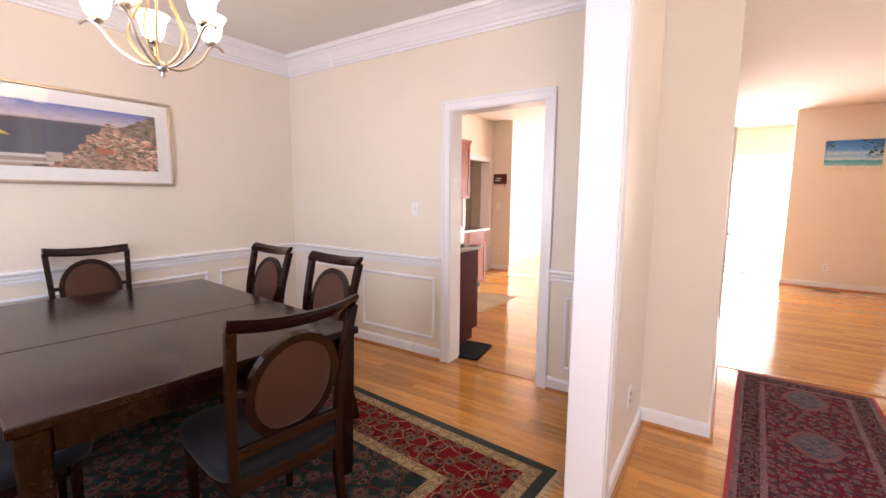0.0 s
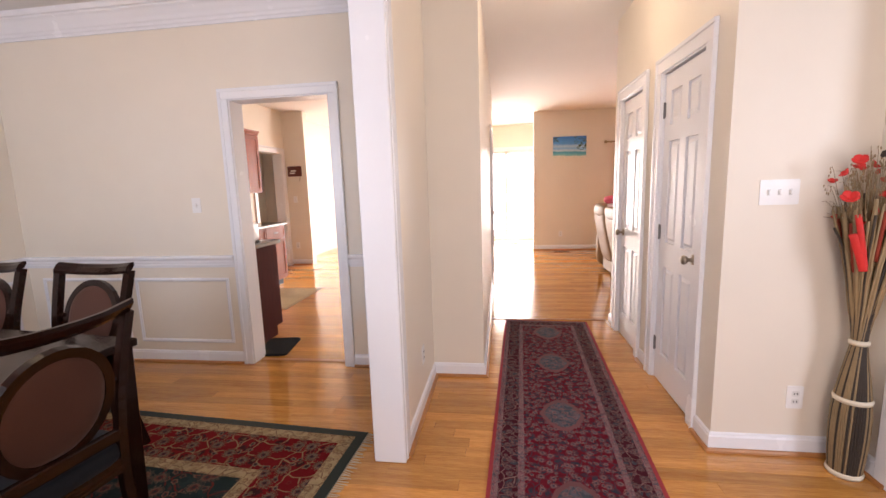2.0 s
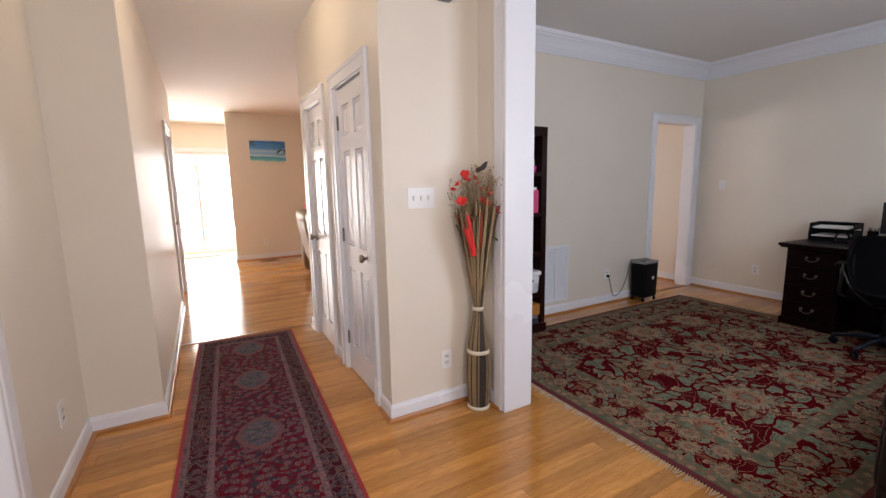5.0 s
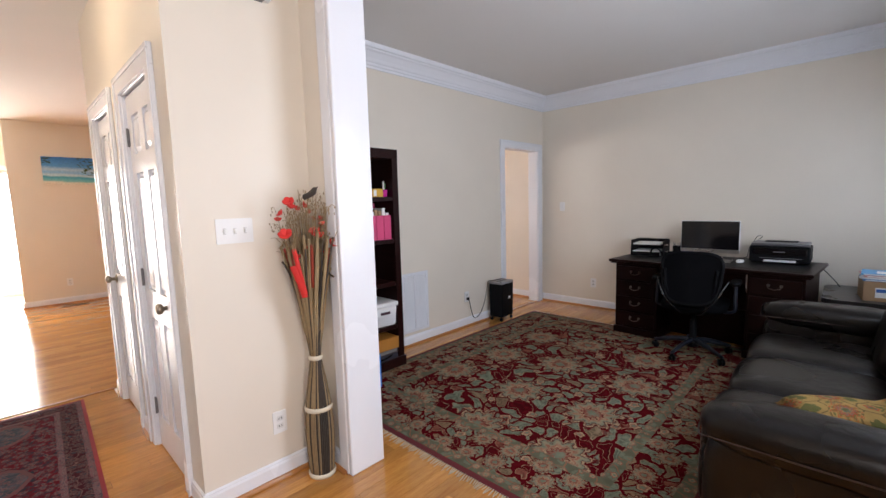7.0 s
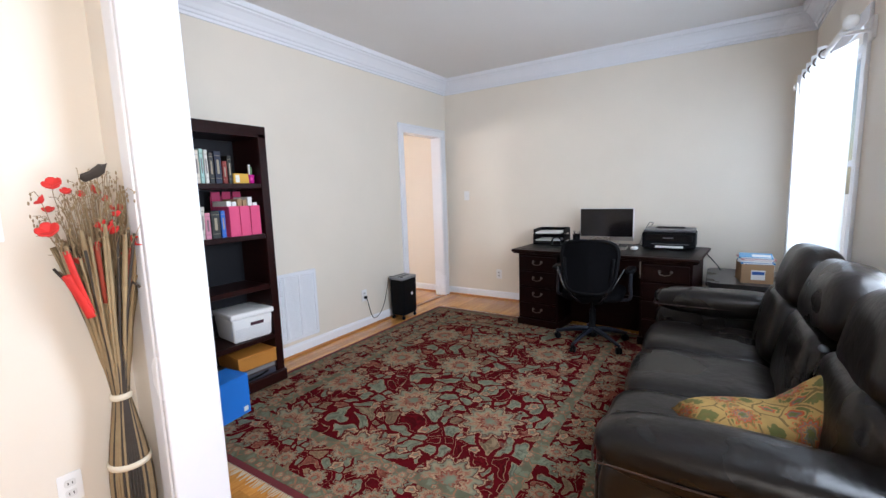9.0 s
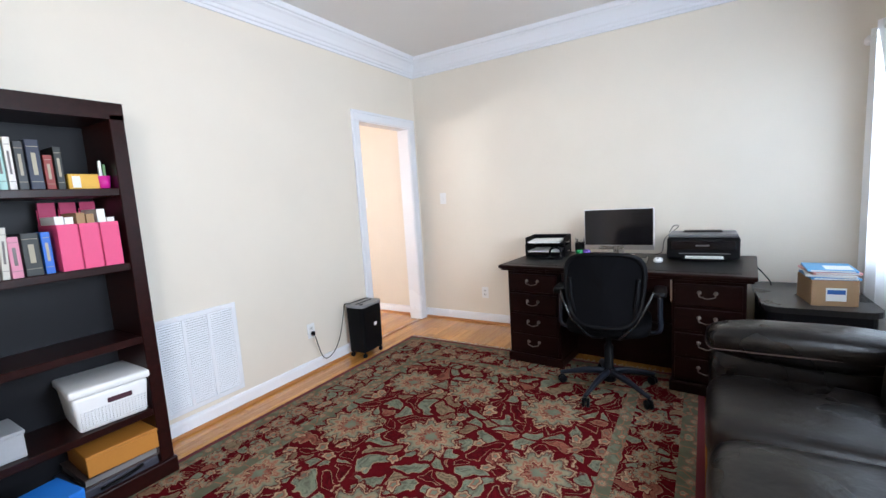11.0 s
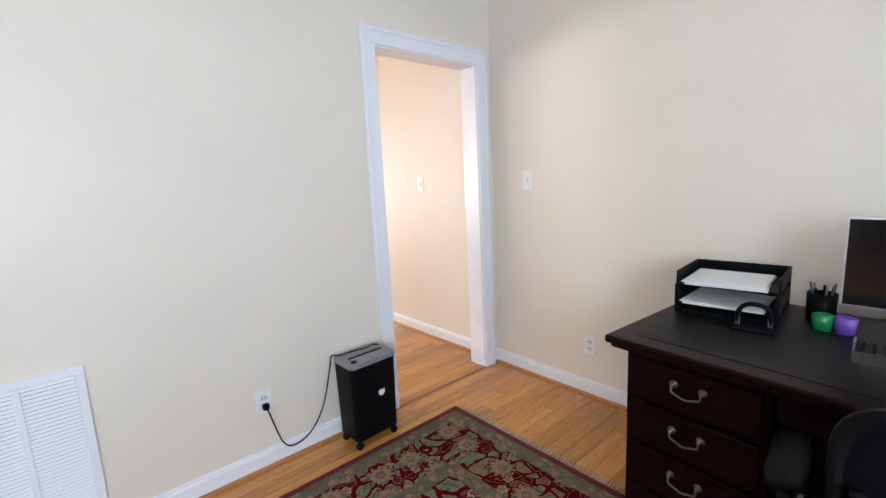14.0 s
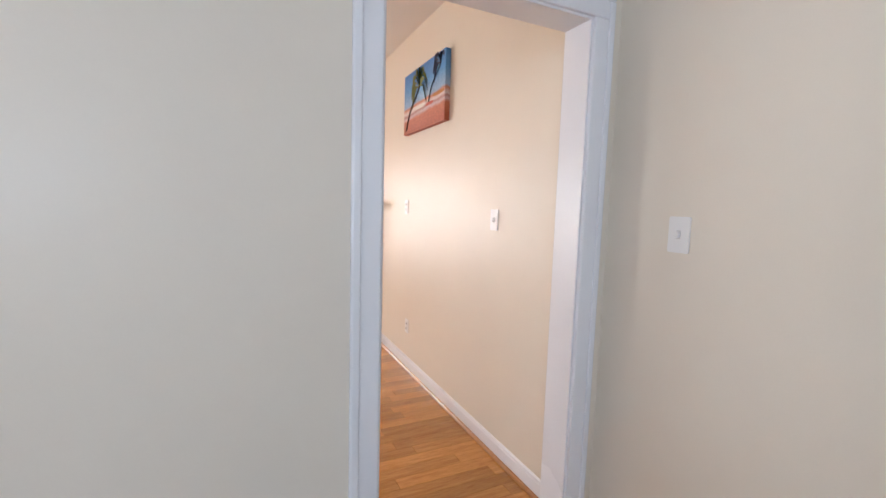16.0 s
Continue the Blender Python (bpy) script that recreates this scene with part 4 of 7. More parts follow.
rug("area_rug", 2.13, 5.14, 0.26, 2.668, [(0.035, RUG_EDGE, "edge_binding"), (0.075, RUG_GUARD, "outer_guard"), (0.24, RUG_BORDER, "border"), (0.07, RUG_GUARD, "inner_guard")], RUG_FIELD, "dark red and sage floral wool rug on the office floor", "we")
r_ = rug("hall_runner", 0.055, 0.840, 0.85, 3.935, [(0.02, RUN_EDGE, "edge_binding"), (0.03, RUN_GUARD, "outer_guard"), (0.09, RUN_BORDER, "border"), (0.03, RUN_GUARD, "inner_guard")], RUN_FIELD, "dark red patterned wool runner with blue medallions", "", turn=-2.6)
for k, y in enumerate((1.43, 2.18, 2.93, 3.60)):
    for nm, mat, s, z in (("medallion_rim", RUN_ROSE, 1.0, 0.0115), ("medallion", RUN_MEDAL, 0.80, 0.0125)):
        bm = bmesh.new()
        pts = [(0.155, 0), (0.10, 0.13), (0.03, 0.20), (-0.03, 0.20), (-0.10, 0.13), (-0.155, 0), (-0.10, -0.13), (-0.03, -0.20), (0.03, -0.20), (0.10, -0.13)]
        loop_plate(bm, [(a * s * 0.85, b * s * 0.85) for a, b in pts], 0.001, (0, 0, 0))
        part(nm, bm, mat, r_).matrix_basis = pose(0.0, y - 2.4025, z - 0.001)
rug("dining_rug", -3.85, -0.742, -0.385, 2.015, [(0.055, DRUG_EDGE, "edge_binding"), (0.07, DRUG_GUARD, "outer_guard"), (0.27, DRUG_BORDER, "border"), (0.07, DRUG_GUARD, "inner_guard")], DRUG_FIELD, "dark green and red oriental wool rug under the table", "e", turn=-4.2)


# ---- dining room ----
def dining_chair(at, turn, label, group):
    """Oval-back chair; it faces +y, its back at y = -0.22."""
    e = thing("dining_chair", label, "chair", at, turn, group)
    for sx in (-1, 1):
        bm = bmesh.new()
        tube(bm, [(sx * 0.20, 0.20, 0.0), (sx * 0.205, 0.205, 0.43)], [0.016, 0.025], 4)
        part("front_leg", bm, DARK, e)
        bm = bmesh.new()
        tube(bm, arc([(sx * 0.20, -0.27, 0.0), (sx * 0.20, -0.215, 0.25), (sx * 0.20, -0.21, 0.45), (sx * 0.208, -0.235, 0.70), (sx * 0.222, -0.30, 0.97)], 5), 0.021, 4, 1.2)
        part("back_post", bm, DARK, e)
    bm = bmesh.new()
    box(bm, -0.21, 0.21, 0.185, 0.215, 0.375, 0.435, 0.004)
    box(bm, -0.20, 0.20, -0.225, -0.195, 0.375, 0.435, 0.004)
    for sx in (-1, 1):
        box(bm, sx * 0.205 - 0.012, sx * 0.205 + 0.012, -0.195, 0.185, 0.375, 0.435, 0.004)
    part("seat_frame", bm, DARK, e)
    bm = bmesh.new()
    puff(bm, (0, 0.02, 0.455), (0.50, 0.51, 0.085), 5.0, 32, 10)
    part("seat", bm, SEATFAB, e, "charcoal padded fabric seat", True)
    tilt = Matrix.Rotation(radians(104), 4, "X")
    bm = bmesh.new()
    pts = arc([(-0.232, -0.295, 0.985), (-0.12, -0.318, 0.972), (0, -0.326, 0.968), (0.12, -0.318, 0.972), (0.232, -0.295, 0.985)], 4)
    tube(bm, pts, 0.036, 8, 0.42)
    part("top_rail", bm, DARK, e)
    bm = bmesh.new()
    box(bm, -0.20, 0.20, -0.232, -0.208, 0.50, 0.545, 0.005)
    part("lower_rail", bm, DARK, e)
    bm = bmesh.new()
    ring_plate(bm, oval(0.285, 0.345), oval(0.345, 0.410), 0.026, (0, -0.240, 0.722), tilt)
    part("oval_frame", bm, DARK, e)
    bm = bmesh.new()
    puff(bm, (0, -0.252, 0.719), (0.295, 0.35, 0.05), 2.4, 32, 10, tilt)
    part("oval_pad", bm, BACKFAB, e, "brown upholstered oval back pad", True)
    for sx in (-1, 1):
        bm = bmesh.new()
        tube(bm, [(sx * 0.165, -0.245, 0.735), (sx * 0.215, -0.243, 0.735)], 0.014, 6)
        part("back_bracket", bm, DARK, e)
    return e


CH = "dark-stained dining chair with oval padded back"
DG = "chairs round the dining table"
ca = dining_chair((-1.507, 0.837, 0.011), 81.8, CH + " at the table's end", DG)
for at, turn in (((-3.447, 0.923, 0.011), -101), ((-2.824, 1.49, 0.011), 177), ((-2.077, 1.425, 0.011), 177.5), ((-2.82, 0.244, 0.011), -4), ((-2.146, 0.179, 0.011), -7)):
    tagged(copy_thing(ca, pose(*at, 0, 0, turn)), CH + (" by the wall" if at[0] < -3 else " pushed under the table"))

e = thing("dining_table", "large espresso wooden dining table with tapered legs", "table", (-2.425, 0.824, 0.011), -5.5)
for x0, x1 in ((-0.90, 0.12), (0.121, 0.90)):
    bm = bmesh.new()
    box(bm, x0, x1, -0.60, 0.60, 0.715, 0.75, 0.006, 2)
    part("tabletop", bm, DARK, e)
for a in ((-0.84, 0.84, 0.50, 0.525), (-0.84, 0.84, -0.525, -0.50), (-0.85, -0.825, -0.50, 0.50), (0.825, 0.85, -0.50, 0.50)):
    boxes("apron", [(a[0], a[1], a[2], a[3], 0.62, 0.715)], DARK, e, 0.003)
for sx in (-1, 1):
    for sy in (-1, 1):
        bm = bmesh.new()
        v = box(bm, sx * 0.845 - 0.042, sx * 0.845 + 0.042, sy * 0.545 - 0.042, sy * 0.545 + 0.042, 0, 0.714, 0.006)
        for q in bm.verts:
            if q.co.z < 0.3:
                q.co.x += (sx * 0.845 - q.co.x) * 0.35
                q.co.y += (sy * 0.545 - q.co.y) * 0.35
        part("leg", bm, DARK, e)

# chandelier
CX, CY, CZ = -2.36, 0.94, 1.982
e = thing("chandelier", "five-arm champagne metal chandelier with lit alabaster shades", "chandelier", (CX, CY, CZ))
bm = bmesh.new()
lathe(bm, [(0.004, -0.035), (0.012, -0.028), (0.008, -0.015), (0.022, -0.006), (0.032, 0.012), (0.022, 0.032), (0.008, 0.04)], 20)
part("hub", bm, STEEL, e, "", True)
bm = bmesh.new()
lathe(bm, [(0.016, 0.40), (0.030, 0.42), (0.030, 0.47), (0.012, 0.50), (0.008, TOP - CZ - 0.03), (0.065, TOP - CZ - 0.02), (0.065, TOP - CZ)], 16)
part("stem", bm, GOLDEN, e, "", True)
for k in range(5):
    a = radians(72 * k + 20)
    R_ = Matrix.Rotation(a, 4, "Z")
    at = lambda r, z: R_ @ Vector((r, 0, z))
    bm = bmesh.new()
    tube(bm, arc([at(0.02, 0.012), at(0.09, 0.02), at(0.18, 0.08), at(0.245, 0.17), at(0.285, 0.185), at(0.315, 0.165)], 6), 0.0075, 8)
    part("arm", bm, STEEL, e, "", True)
    bm = bmesh.new()
    tube(bm, arc([at(0.02, 0.015), at(0.10, 0.07), at(0.13, 0.16), at(0.075, 0.29), at(0.018, 0.42)], 6), 0.008, 8, 0.6)
    part("scroll", bm, GOLDEN, e, "", True)
    c = at(0.245, 0.175)
    bm = bmesh.new()
    lathe(bm, [(0.010, 0), (0.024, 0.012), (0.026, 0.03), (0.014, 0.034)], 16, c)
    part("cup", bm, STEEL, e, "", True)
    bm = bmesh.new()
    lathe(bm, [(0.032, 0.030), (0.046, 0.045), (0.056, 0.08), (0.060, 0.11), (0.072, 0.135), (0.082, 0.148), (0.078, 0.149), (0.055, 0.11), (0.042, 0.05), (0.03, 0.034)], 24, c, caps=False)
    part("shade", bm, SHADEGLASS, e, "glowing alabaster glass shade", True)
    bulb("chandelier_bulb", tuple(Vector((CX, CY, CZ)) + c + Vector((0, 0, 0.17))), 2.3, 0.03, (1, 0.70, 0.42))

# framed print
def framed(name, w, h, at, turn, frame_mat, art, label, mat_w=0.09, rim=0.022, glass=True):
    e = thing(name, label, "picture", at, turn)
    for a in ((-w / 2, w / 2, -h / 2, -h / 2 + rim), (-w / 2, w / 2, h / 2 - rim, h / 2), (-w / 2, -w / 2 + rim, -h / 2 + rim, h / 2 - rim), (w / 2 - rim, w / 2, -h / 2 + rim, h / 2 - rim)):
        boxes("frame_bar", [(a[0], a[1], -0.028, -0.001, a[2], a[3])], frame_mat, e, 0.004, seg=2)
    boxes("mat_board", [(-w / 2 + rim, w / 2 - rim, -0.010, -0.002, -h / 2 + rim, h / 2 - rim)], PAPER, e)
    boxes("print", [(-w / 2 + rim + mat_w, w / 2 - rim - mat_w, -0.013, -0.0102, -h / 2 + rim + mat_w, h / 2 - rim - mat_w)], art, e, label="print of a cliffside town by the sea")
    if glass:
        boxes("picture_glass", [(-w / 2 + rim, w / 2 - rim, -0.019, -0.0165, -h / 2 + rim, h / 2 - rim)], PICGLASS, e).visible_shadow = False
    return e


framed("framed_print", 1.25, 0.645, (-3.85, 0.995, 1.770), 90, plain("silver_gilt_frame", (0.60, 0.53, 0.44), 0.35, 1.0, vary=0.15, grain=60), COAST, "wide framed print of a cliffside seaside town")

pr_ = bpy.data.objects["framed_print"]
for nm, a, c in (("painted_tower", (-0.50, -0.40, -0.19, 0.08), (0.55, 0.25, 0.22)), ("painted_wall", (-0.40, -0.12, -0.15, -0.13), (0.66, 0.62, 0.60)), ("painted_wall", (-0.40, -0.12, -0.19, -0.175), (0.60, 0.50, 0.48)), ("painted_planter", (-0.16, -0.07, -0.17, -0.11), (0.50, 0.42, 0.32)), ("painted_roof", (0.12, 0.22, -0.10, -0.06), (0.45, 0.14, 0.08))):
    boxes(nm, [(a[0], a[1], -0.0145, -0.0132, a[2], a[3])], solid("paint_%s_%d" % (nm, int(100 * c[2])), c), pr_)
bm = bmesh.new()
loop_plate(bm, [(-0.50, 0.08), (-0.50, 0.0), (-0.32, -0.02), (-0.42, 0.05)], 0.001, (0, -0.0147, 0), Matrix.Rotation(radians(90), 4, "X"))
part("painted_awning", bm, solid("painted_yellow", (0.75, 0.50, 0.06)), pr_)

# ---- foyer and hall ----
e = thing("ceiling_light", "small lit opal glass ceiling light with brass rim", "ceiling light", (0.565, 2.80, TOP))
bm = bmesh.new()
lathe(bm, [(0.085, 0), (0.095, -0.004), (0.095, -0.035), (0.085, -0.04)], 28)
part("rim", bm, BRASS, e, "brass rim", True)
bm = bmesh.new()
lathe(bm, [(0.082, -0.036), (0.112, -0.048), (0.118, -0.072), (0.100, -0.105), (0.060, -0.126), (0.02, -0.132), (0.001, -0.133)], 28)
part("glass_dome", bm, DOMEGLASS, e, "glowing opal glass dome", True)
bulb("hall_bulb", (0.565, 2.80, TOP - 0.22), 8, 0.08)
e = thing("door_chime", "white door chime box high on the foyer wall", "door chime", (1.515, 1.912, 2.42))
boxes("chime_cover", [(-0.075, 0.075, -0.045, 0, -0.06, 0.06)], WHITEPL, e, 0.006)
boxes("chime_grille", [(-0.04, 0.04, -0.04, -0.005, -0.064, -0.0605)], GREYPL, e)

# dried flower bundle
VX, VY = 1.652, 1.785
e = thing("dried_flower_bundle", "tall bundle of dried reeds with red paper poppies", "flower arrangement", (VX, VY, 0))
rnd = random.Random(3)


def reed_path(k, n, top, spread, twist=0.5):
    a = 2 * math.pi * k / n
    ro = 0.058
    pts = []
    for z, r, tw in ((0.004, ro, 0), (0.19, 0.068, 0.05), (0.37, 0.062, 0.12), (0.60, 0.028, 0.55), (0.66, 0.026, 0.8), (0.85, 0.045 + spread * 0.15, 1.1), (1.05, 0.07 + spread * 0.45, 1.25), (top, 0.08 + spread, 1.35)):
        pts.append((r * math.cos(a + tw * twist), r * math.sin(a + tw * twist), z))
    return pts


bm, bm2 = bmesh.new(), bmesh.new()
for k in range(46):
    top = rnd.uniform(1.02, 1.28)
    tube(bm2 if k % 4 == 1 or 30 < k < 36 else bm, arc(reed_path(k, 46, top, rnd.uniform(-0.03, 0.06)), 3), [0.0048] * 22, 5)
for k in range(46):
    tube(bm, arc([(q[0] * 0.6, q[1] * 0.6, q[2]) for q in reed_path(k + 0.5, 46, rnd.uniform(1.0, 1.3), rnd.uniform(-0.04, 0.05))], 3), 0.004, 4)
tagged(part("reed_stuff", bm, REED, e, "pale brown dried reeds", True), kind="stuff")
tagged(part("dark_reed_stuff", bm2, REEDDARK, e, "dark brown dried reeds", True), kind="stuff")
bm = bmesh.new()
for k in range(150):
    a, r = rnd.uniform(0, 2 * math.pi), rnd.uniform(0.02, 0.15)
    z = rnd.uniform(1.22, 1.47) - r * 0.5
    b = (0.4 * r * math.cos(a), 0.4 * r * math.sin(a), 1.0)
    p2 = (min(0.075, r * math.cos(a)), min(0.115, r * math.sin(a)), z)
    p3 = (min(0.08, r * 1.15 * math.cos(a + 0.2)), min(0.12, r * 1.15 * math.sin(a + 0.2)), z + rnd.uniform(0.0, 0.04))
    tube(bm, arc([b, ((b[0] + p2[0]) / 2.1, (b[1] + p2[1]) / 2.1, 1.15), p2, p3], 3), 0.0013, 3)
    if k % 2:
        for q in range(3):
            puff(bm, (p3[0] + rnd.uniform(-.012, .012), p3[1] + rnd.uniform(-.012, .012), p3[2] - q * 0.015), (0.006, 0.006, 0.014), 2, 5, 4)
tagged(part("dried_grass", bm, REED, e, "fine dried grass heads"), kind="stuff")
for z, r in ((0.012, 0.067), (0.368, 0.069), (0.63, 0.034)):
    bm = bmesh.new()
    lathe(bm, [(r - 0.006, -0.011), (r, -0.011), (r + 0.003, 0), (r, 0.011), (r - 0.006, 0.011)], 28, (0, 0, z), caps=False)
    part("band", bm, ROPE, e, "cream raffia band", True)


def blossom(c, size, lean):
    bm = bmesh.new()
    for k in range(5):
        a = 2 * math.pi * k / 5
        m = Matrix.Rotation(a, 4, "Z") @ Matrix.Rotation(radians(-38), 4, "Y")
        m = Euler(lean).to_matrix().to_4x4() @ m
        puff(bm, Vector(c) + (m @ Vector((size * 0.42, 0, 0))), (size, size * 0.85, size * 0.22), 2.2, 10, 6, m, size * 0.15)
    part("red_flower", bm, REDPETAL, e, "red paper poppy", True)


for k in range(22):
    a, r = rnd.uniform(0, 2 * math.pi), rnd.uniform(0.04, 0.16)
    blossom((min(0.07, r * math.cos(a)), min(0.11, r * math.sin(a)), rnd.uniform(1.12, 1.40)), rnd.uniform(0.018, 0.034), (rnd.uniform(-1, 1), rnd.uniform(-1, 1), 0))
blossom((-0.15, -0.07, 1.26), 0.045, (0.6, -0.5, 0))
blossom((0.075, -0.09, 1.20), 0.042, (0.6, 0.5, 0))
blossom((-0.12, -0.06, 1.41), 0.035, (0.6, -0.5, 0))
for pts, w in (([(-0.12, -0.08, 1.20), (-0.105, -0.09, 1.10), (-0.075, -0.08, 0.98)], 0.011), ([(-0.128, -0.075, 1.12), (-0.098, -0.08, 1.03), (-0.078, -0.08, 0.965)], 0.015)):
    bm = bmesh.new()
    tube(bm, arc(pts, 6), w, 8, 0.4)
    part("red_spike", bm, REDPETAL, e, "long red dried spike", True)
bm = bmesh.new()
tube(bm, arc([(-0.05, -0.06, 1.435), (-0.01, -0.07, 1.455), (0.03, -0.07, 1.49)], 6), [0.002] + [0.022] * 5 + [0.026] * 4 + [0.014, 0.006, 0.001], 8, 0.35)
part("dark_leaf", bm, REEDDARK, e, "dark dried pod leaf", True)
DULLRED = plain("faded_red_dried_flower", (0.30, 0.055, 0.035), 0.8, vary=0.3, grain=90, relief=0.2, spec=0.1)
for k in range(13):
    a = 2 * math.pi * k / 13 + 0.2
    r, top = rnd.uniform(0.09, 0.15), rnd.uniform(1.18, 1.32)
    ca, sa = math.cos(a), math.sin(a)
    bm = bmesh.new()
    tube(bm, arc([(0.022 * ca, 0.022 * sa, 0.64), (0.055 * ca, 0.055 * sa, 0.86), (min(0.085, r * ca), min(r * sa, 0.12), top)], 6), [0.0045] * 4 + [0.007] * 5 + [0.0095] * 3 + [0.006], 7, 0.6)
    part("flat_stalk", bm, REED, e, "broad pale dried stalk", True)
    if k % 2 == 0:
        bm = bmesh.new()
        r2 = r * 0.9
        tube(bm, arc([(r2 * 0.62 * math.cos(a + 0.25), min(0.1, r2 * 0.62 * math.sin(a + 0.25)), top - 0.26), (min(0.08, r2 * math.cos(a + 0.25)), min(0.1, r2 * math.sin(a + 0.25)), top - 0.05)], 6), 0.0085, 7, 0.7)
        part("faded_spike", bm, DULLRED, e, "faded red dried spike", True)

# ---- office ----
def bail(parent, at, face):
    """A swan-neck drawer pull; it hangs before a face that looks towards -x."""
    bm = bmesh.new()
    for s in (-1, 1):
        lathe(bm, [(0.013, 0), (0.012, 0.004), (0.005, 0.006), (0.005, 0.018)], 10, (0, 0, 0))
        vs = bm.verts[-40:]
        bmesh.ops.rotate(bm, verts=vs, matrix=Matrix.Rotation(radians(-90), 3, "Y"))
        bmesh.ops.translate(bm, verts=vs, vec=(0, s * 0.042, 0.008))
    tube(bm, arc([(-0.016, -0.042, 0.008), (-0.019, -0.040, -0.010), (-0.021, -0.022, -0.016), (-0.022, 0, -0.022), (-0.021, 0.022, -0.016), (-0.019, 0.040, -0.010), (-0.016, 0.042, 0.008)], 4), 0.0035, 6)
    o = part("drawer_pull", bm, PEWTER, parent, "pewter swan-neck pull", True)
    o.location = at
    return o


e = thing("desk", "mahogany executive desk with dark inlaid top", "desk", (5.245, 0.792, 0), -4.3)
bm = bmesh.new()
box(bm, -0.40, 0.40, -0.805, 0.805, 0.748, 0.775, 0.008, 3)
box(bm, -0.385, 0.385, -0.79, 0.79, 0.732, 0.750, 0.006, 2)
part("desktop", bm, DESKWOOD, e)
boxes("top_inlay", [(-0.33, 0.33, -0.73, 0.73, 0.7735, 0.7770)], INLAY, e)
for s, y0, y1 in ((1, 0.345, 0.755), (-1, -0.755, -0.375)):
    ped = boxes("pedestal", [(-0.335, 0.36, y0, y1, 0.075, 0.732)], DESKWOOD, e, 0.003)
    bm = bmesh.new()
    box(bm, -0.352, 0.37, y0 - 0.012, y1 + 0.012, 0.0, 0.075, 0.006, 2)
    part("plinth", bm, DESKWOOD, e)
    z = 0.715
    for k, hh in enumerate((0.145, 0.150, 0.150, 0.150)):
        bm = bmesh.new()
        box(bm, -0.350, -0.334, y0 + 0.018, y1 - 0.018, z - hh, z - 0.010, 0.004, 2)
        d = part("drawer_front", bm, DESKWOOD, e)
        bail(d, (-0.351, (y0 + y1) / 2, z - hh / 2 + 0.005), None)
        z -= hh + 0.008
boxes("modesty_panel", [(0.0, 0.022, -0.375, 0.345, 0.012, 0.732)], DESKWOOD, e)
boxes("foot_rail", [(-0.035, 0.0, -0.375, 0.345, 0.30, 0.345)], DESKWOOD, e, 0.003)
bm = bmesh.new()
box(bm, -0.33, -0.314, -0.365, 0.335, 0.635, 0.725, 0.004, 2)
d = part("centre_drawer", bm, DESKWOOD, e)
boxes("drawer_knob", [(-0.342, -0.331, -0.012, 0.012, 0.668, 0.692)], STEEL, d, 0.004)
boxes("side_rail", [(-0.334, -0.318, -0.378, -0.366, 0.58, 0.73)], STEEL, e)

TOPZ = 0.777
# letter tray
e = thing("letter_tray", "black two-tier letter tray with white papers", "desk tray", (5.46, 1.40, TOPZ), 4)
for z in (0.035, 0.11):
    boxes("tray_tier", [(-0.13, 0.15, -0.16, 0.16, z, z + 0.006), (-0.13, 0.15, -0.16, -0.153, z, z + 0.05), (-0.13, 0.15, 0.153, 0.16, z, z + 0.05), (0.143, 0.15, -0.16, 0.16, z, z + 0.05)], BLACKPL, e, 0.002)
boxes("tray_base", [(-0.13, 0.15, -0.16, 0.16, 0, 0.012)], BLACKPL, e)
for sx, sy in ((-0.12, -0.155), (-0.12, 0.155), (0.14, -0.155), (0.14, 0.155)):
    boxes("tray_post", [(sx - 0.01, sx + 0.01, sy - 0.005, sy + 0.005, 0.012, 0.11)], BLACKPL, e)
for k, (z, tw) in enumerate(((0.117, 3), (0.122, -2), (0.127, 1), (0.042, 1), (0.047, -3))):
    boxes("paper", [(-0.15, 0.10, -0.12, 0.13, 0, 0.004)], PAPER, e).matrix_basis = pose(-0.01, 0, z, 0, 0, tw)
boxes("side_file", [(-0.10, 0.13, 0.163, 0.172, 0, 0.10)], BLACKPL, e)
# hole punch
e = thing("hole_punch", "black desk hole punch with an arched handle", "hole punch", (5.27, 1.285, TOPZ), 10)
boxes("punch_base", [(-0.05, 0.05, -0.06, 0.06, 0, 0.012)], BLACKPL, e, 0.004)
bm = bmesh.new()
tube(bm, arc([(0, -0.045, 0.01), (-0.005, -0.042, 0.06), (-0.012, -0.02, 0.085), (-0.012, 0.02, 0.085), (-0.005, 0.042, 0.06), (0, 0.045, 0.01)], 5), 0.008, 8)
part("punch_handle", bm, BLACKPL, e, "", True)
for py in (-0.05, 0.038):
    boxes("punch_post", [(-0.008, 0.008, py, py + 0.012, 0.01, 0.05)], GREYPL, e)
# pens
e = thing("pen_holder", "black mesh pen holder full of pens", "pen holder", (5.50, 1.145, TOPZ))
bm = bmesh.new()
lathe(bm, [(0.040, 0), (0.042, 0.10), (0.038, 0.10), (0.036, 0.004)], 20)
part("cup", bm, BLACKPL, e, "", True)
for k in range(7):
    bm = bmesh.new()
    a = k * 0.9
    tube(bm, [(0.012 * math.cos(a), 0.012 * math.sin(a), 0.01), (0.034 * math.cos(a), 0.034 * math.sin(a), 0.12 + 0.008 * (k % 3))], 0.004, 6)
    part("pen", bm, (BLACKPL, STEEL, GREYPL)[k % 3], e)
e = thing("tape_holder", "small green and purple clear desk caddy", "desk caddy", (5.40, 1.10, TOPZ))
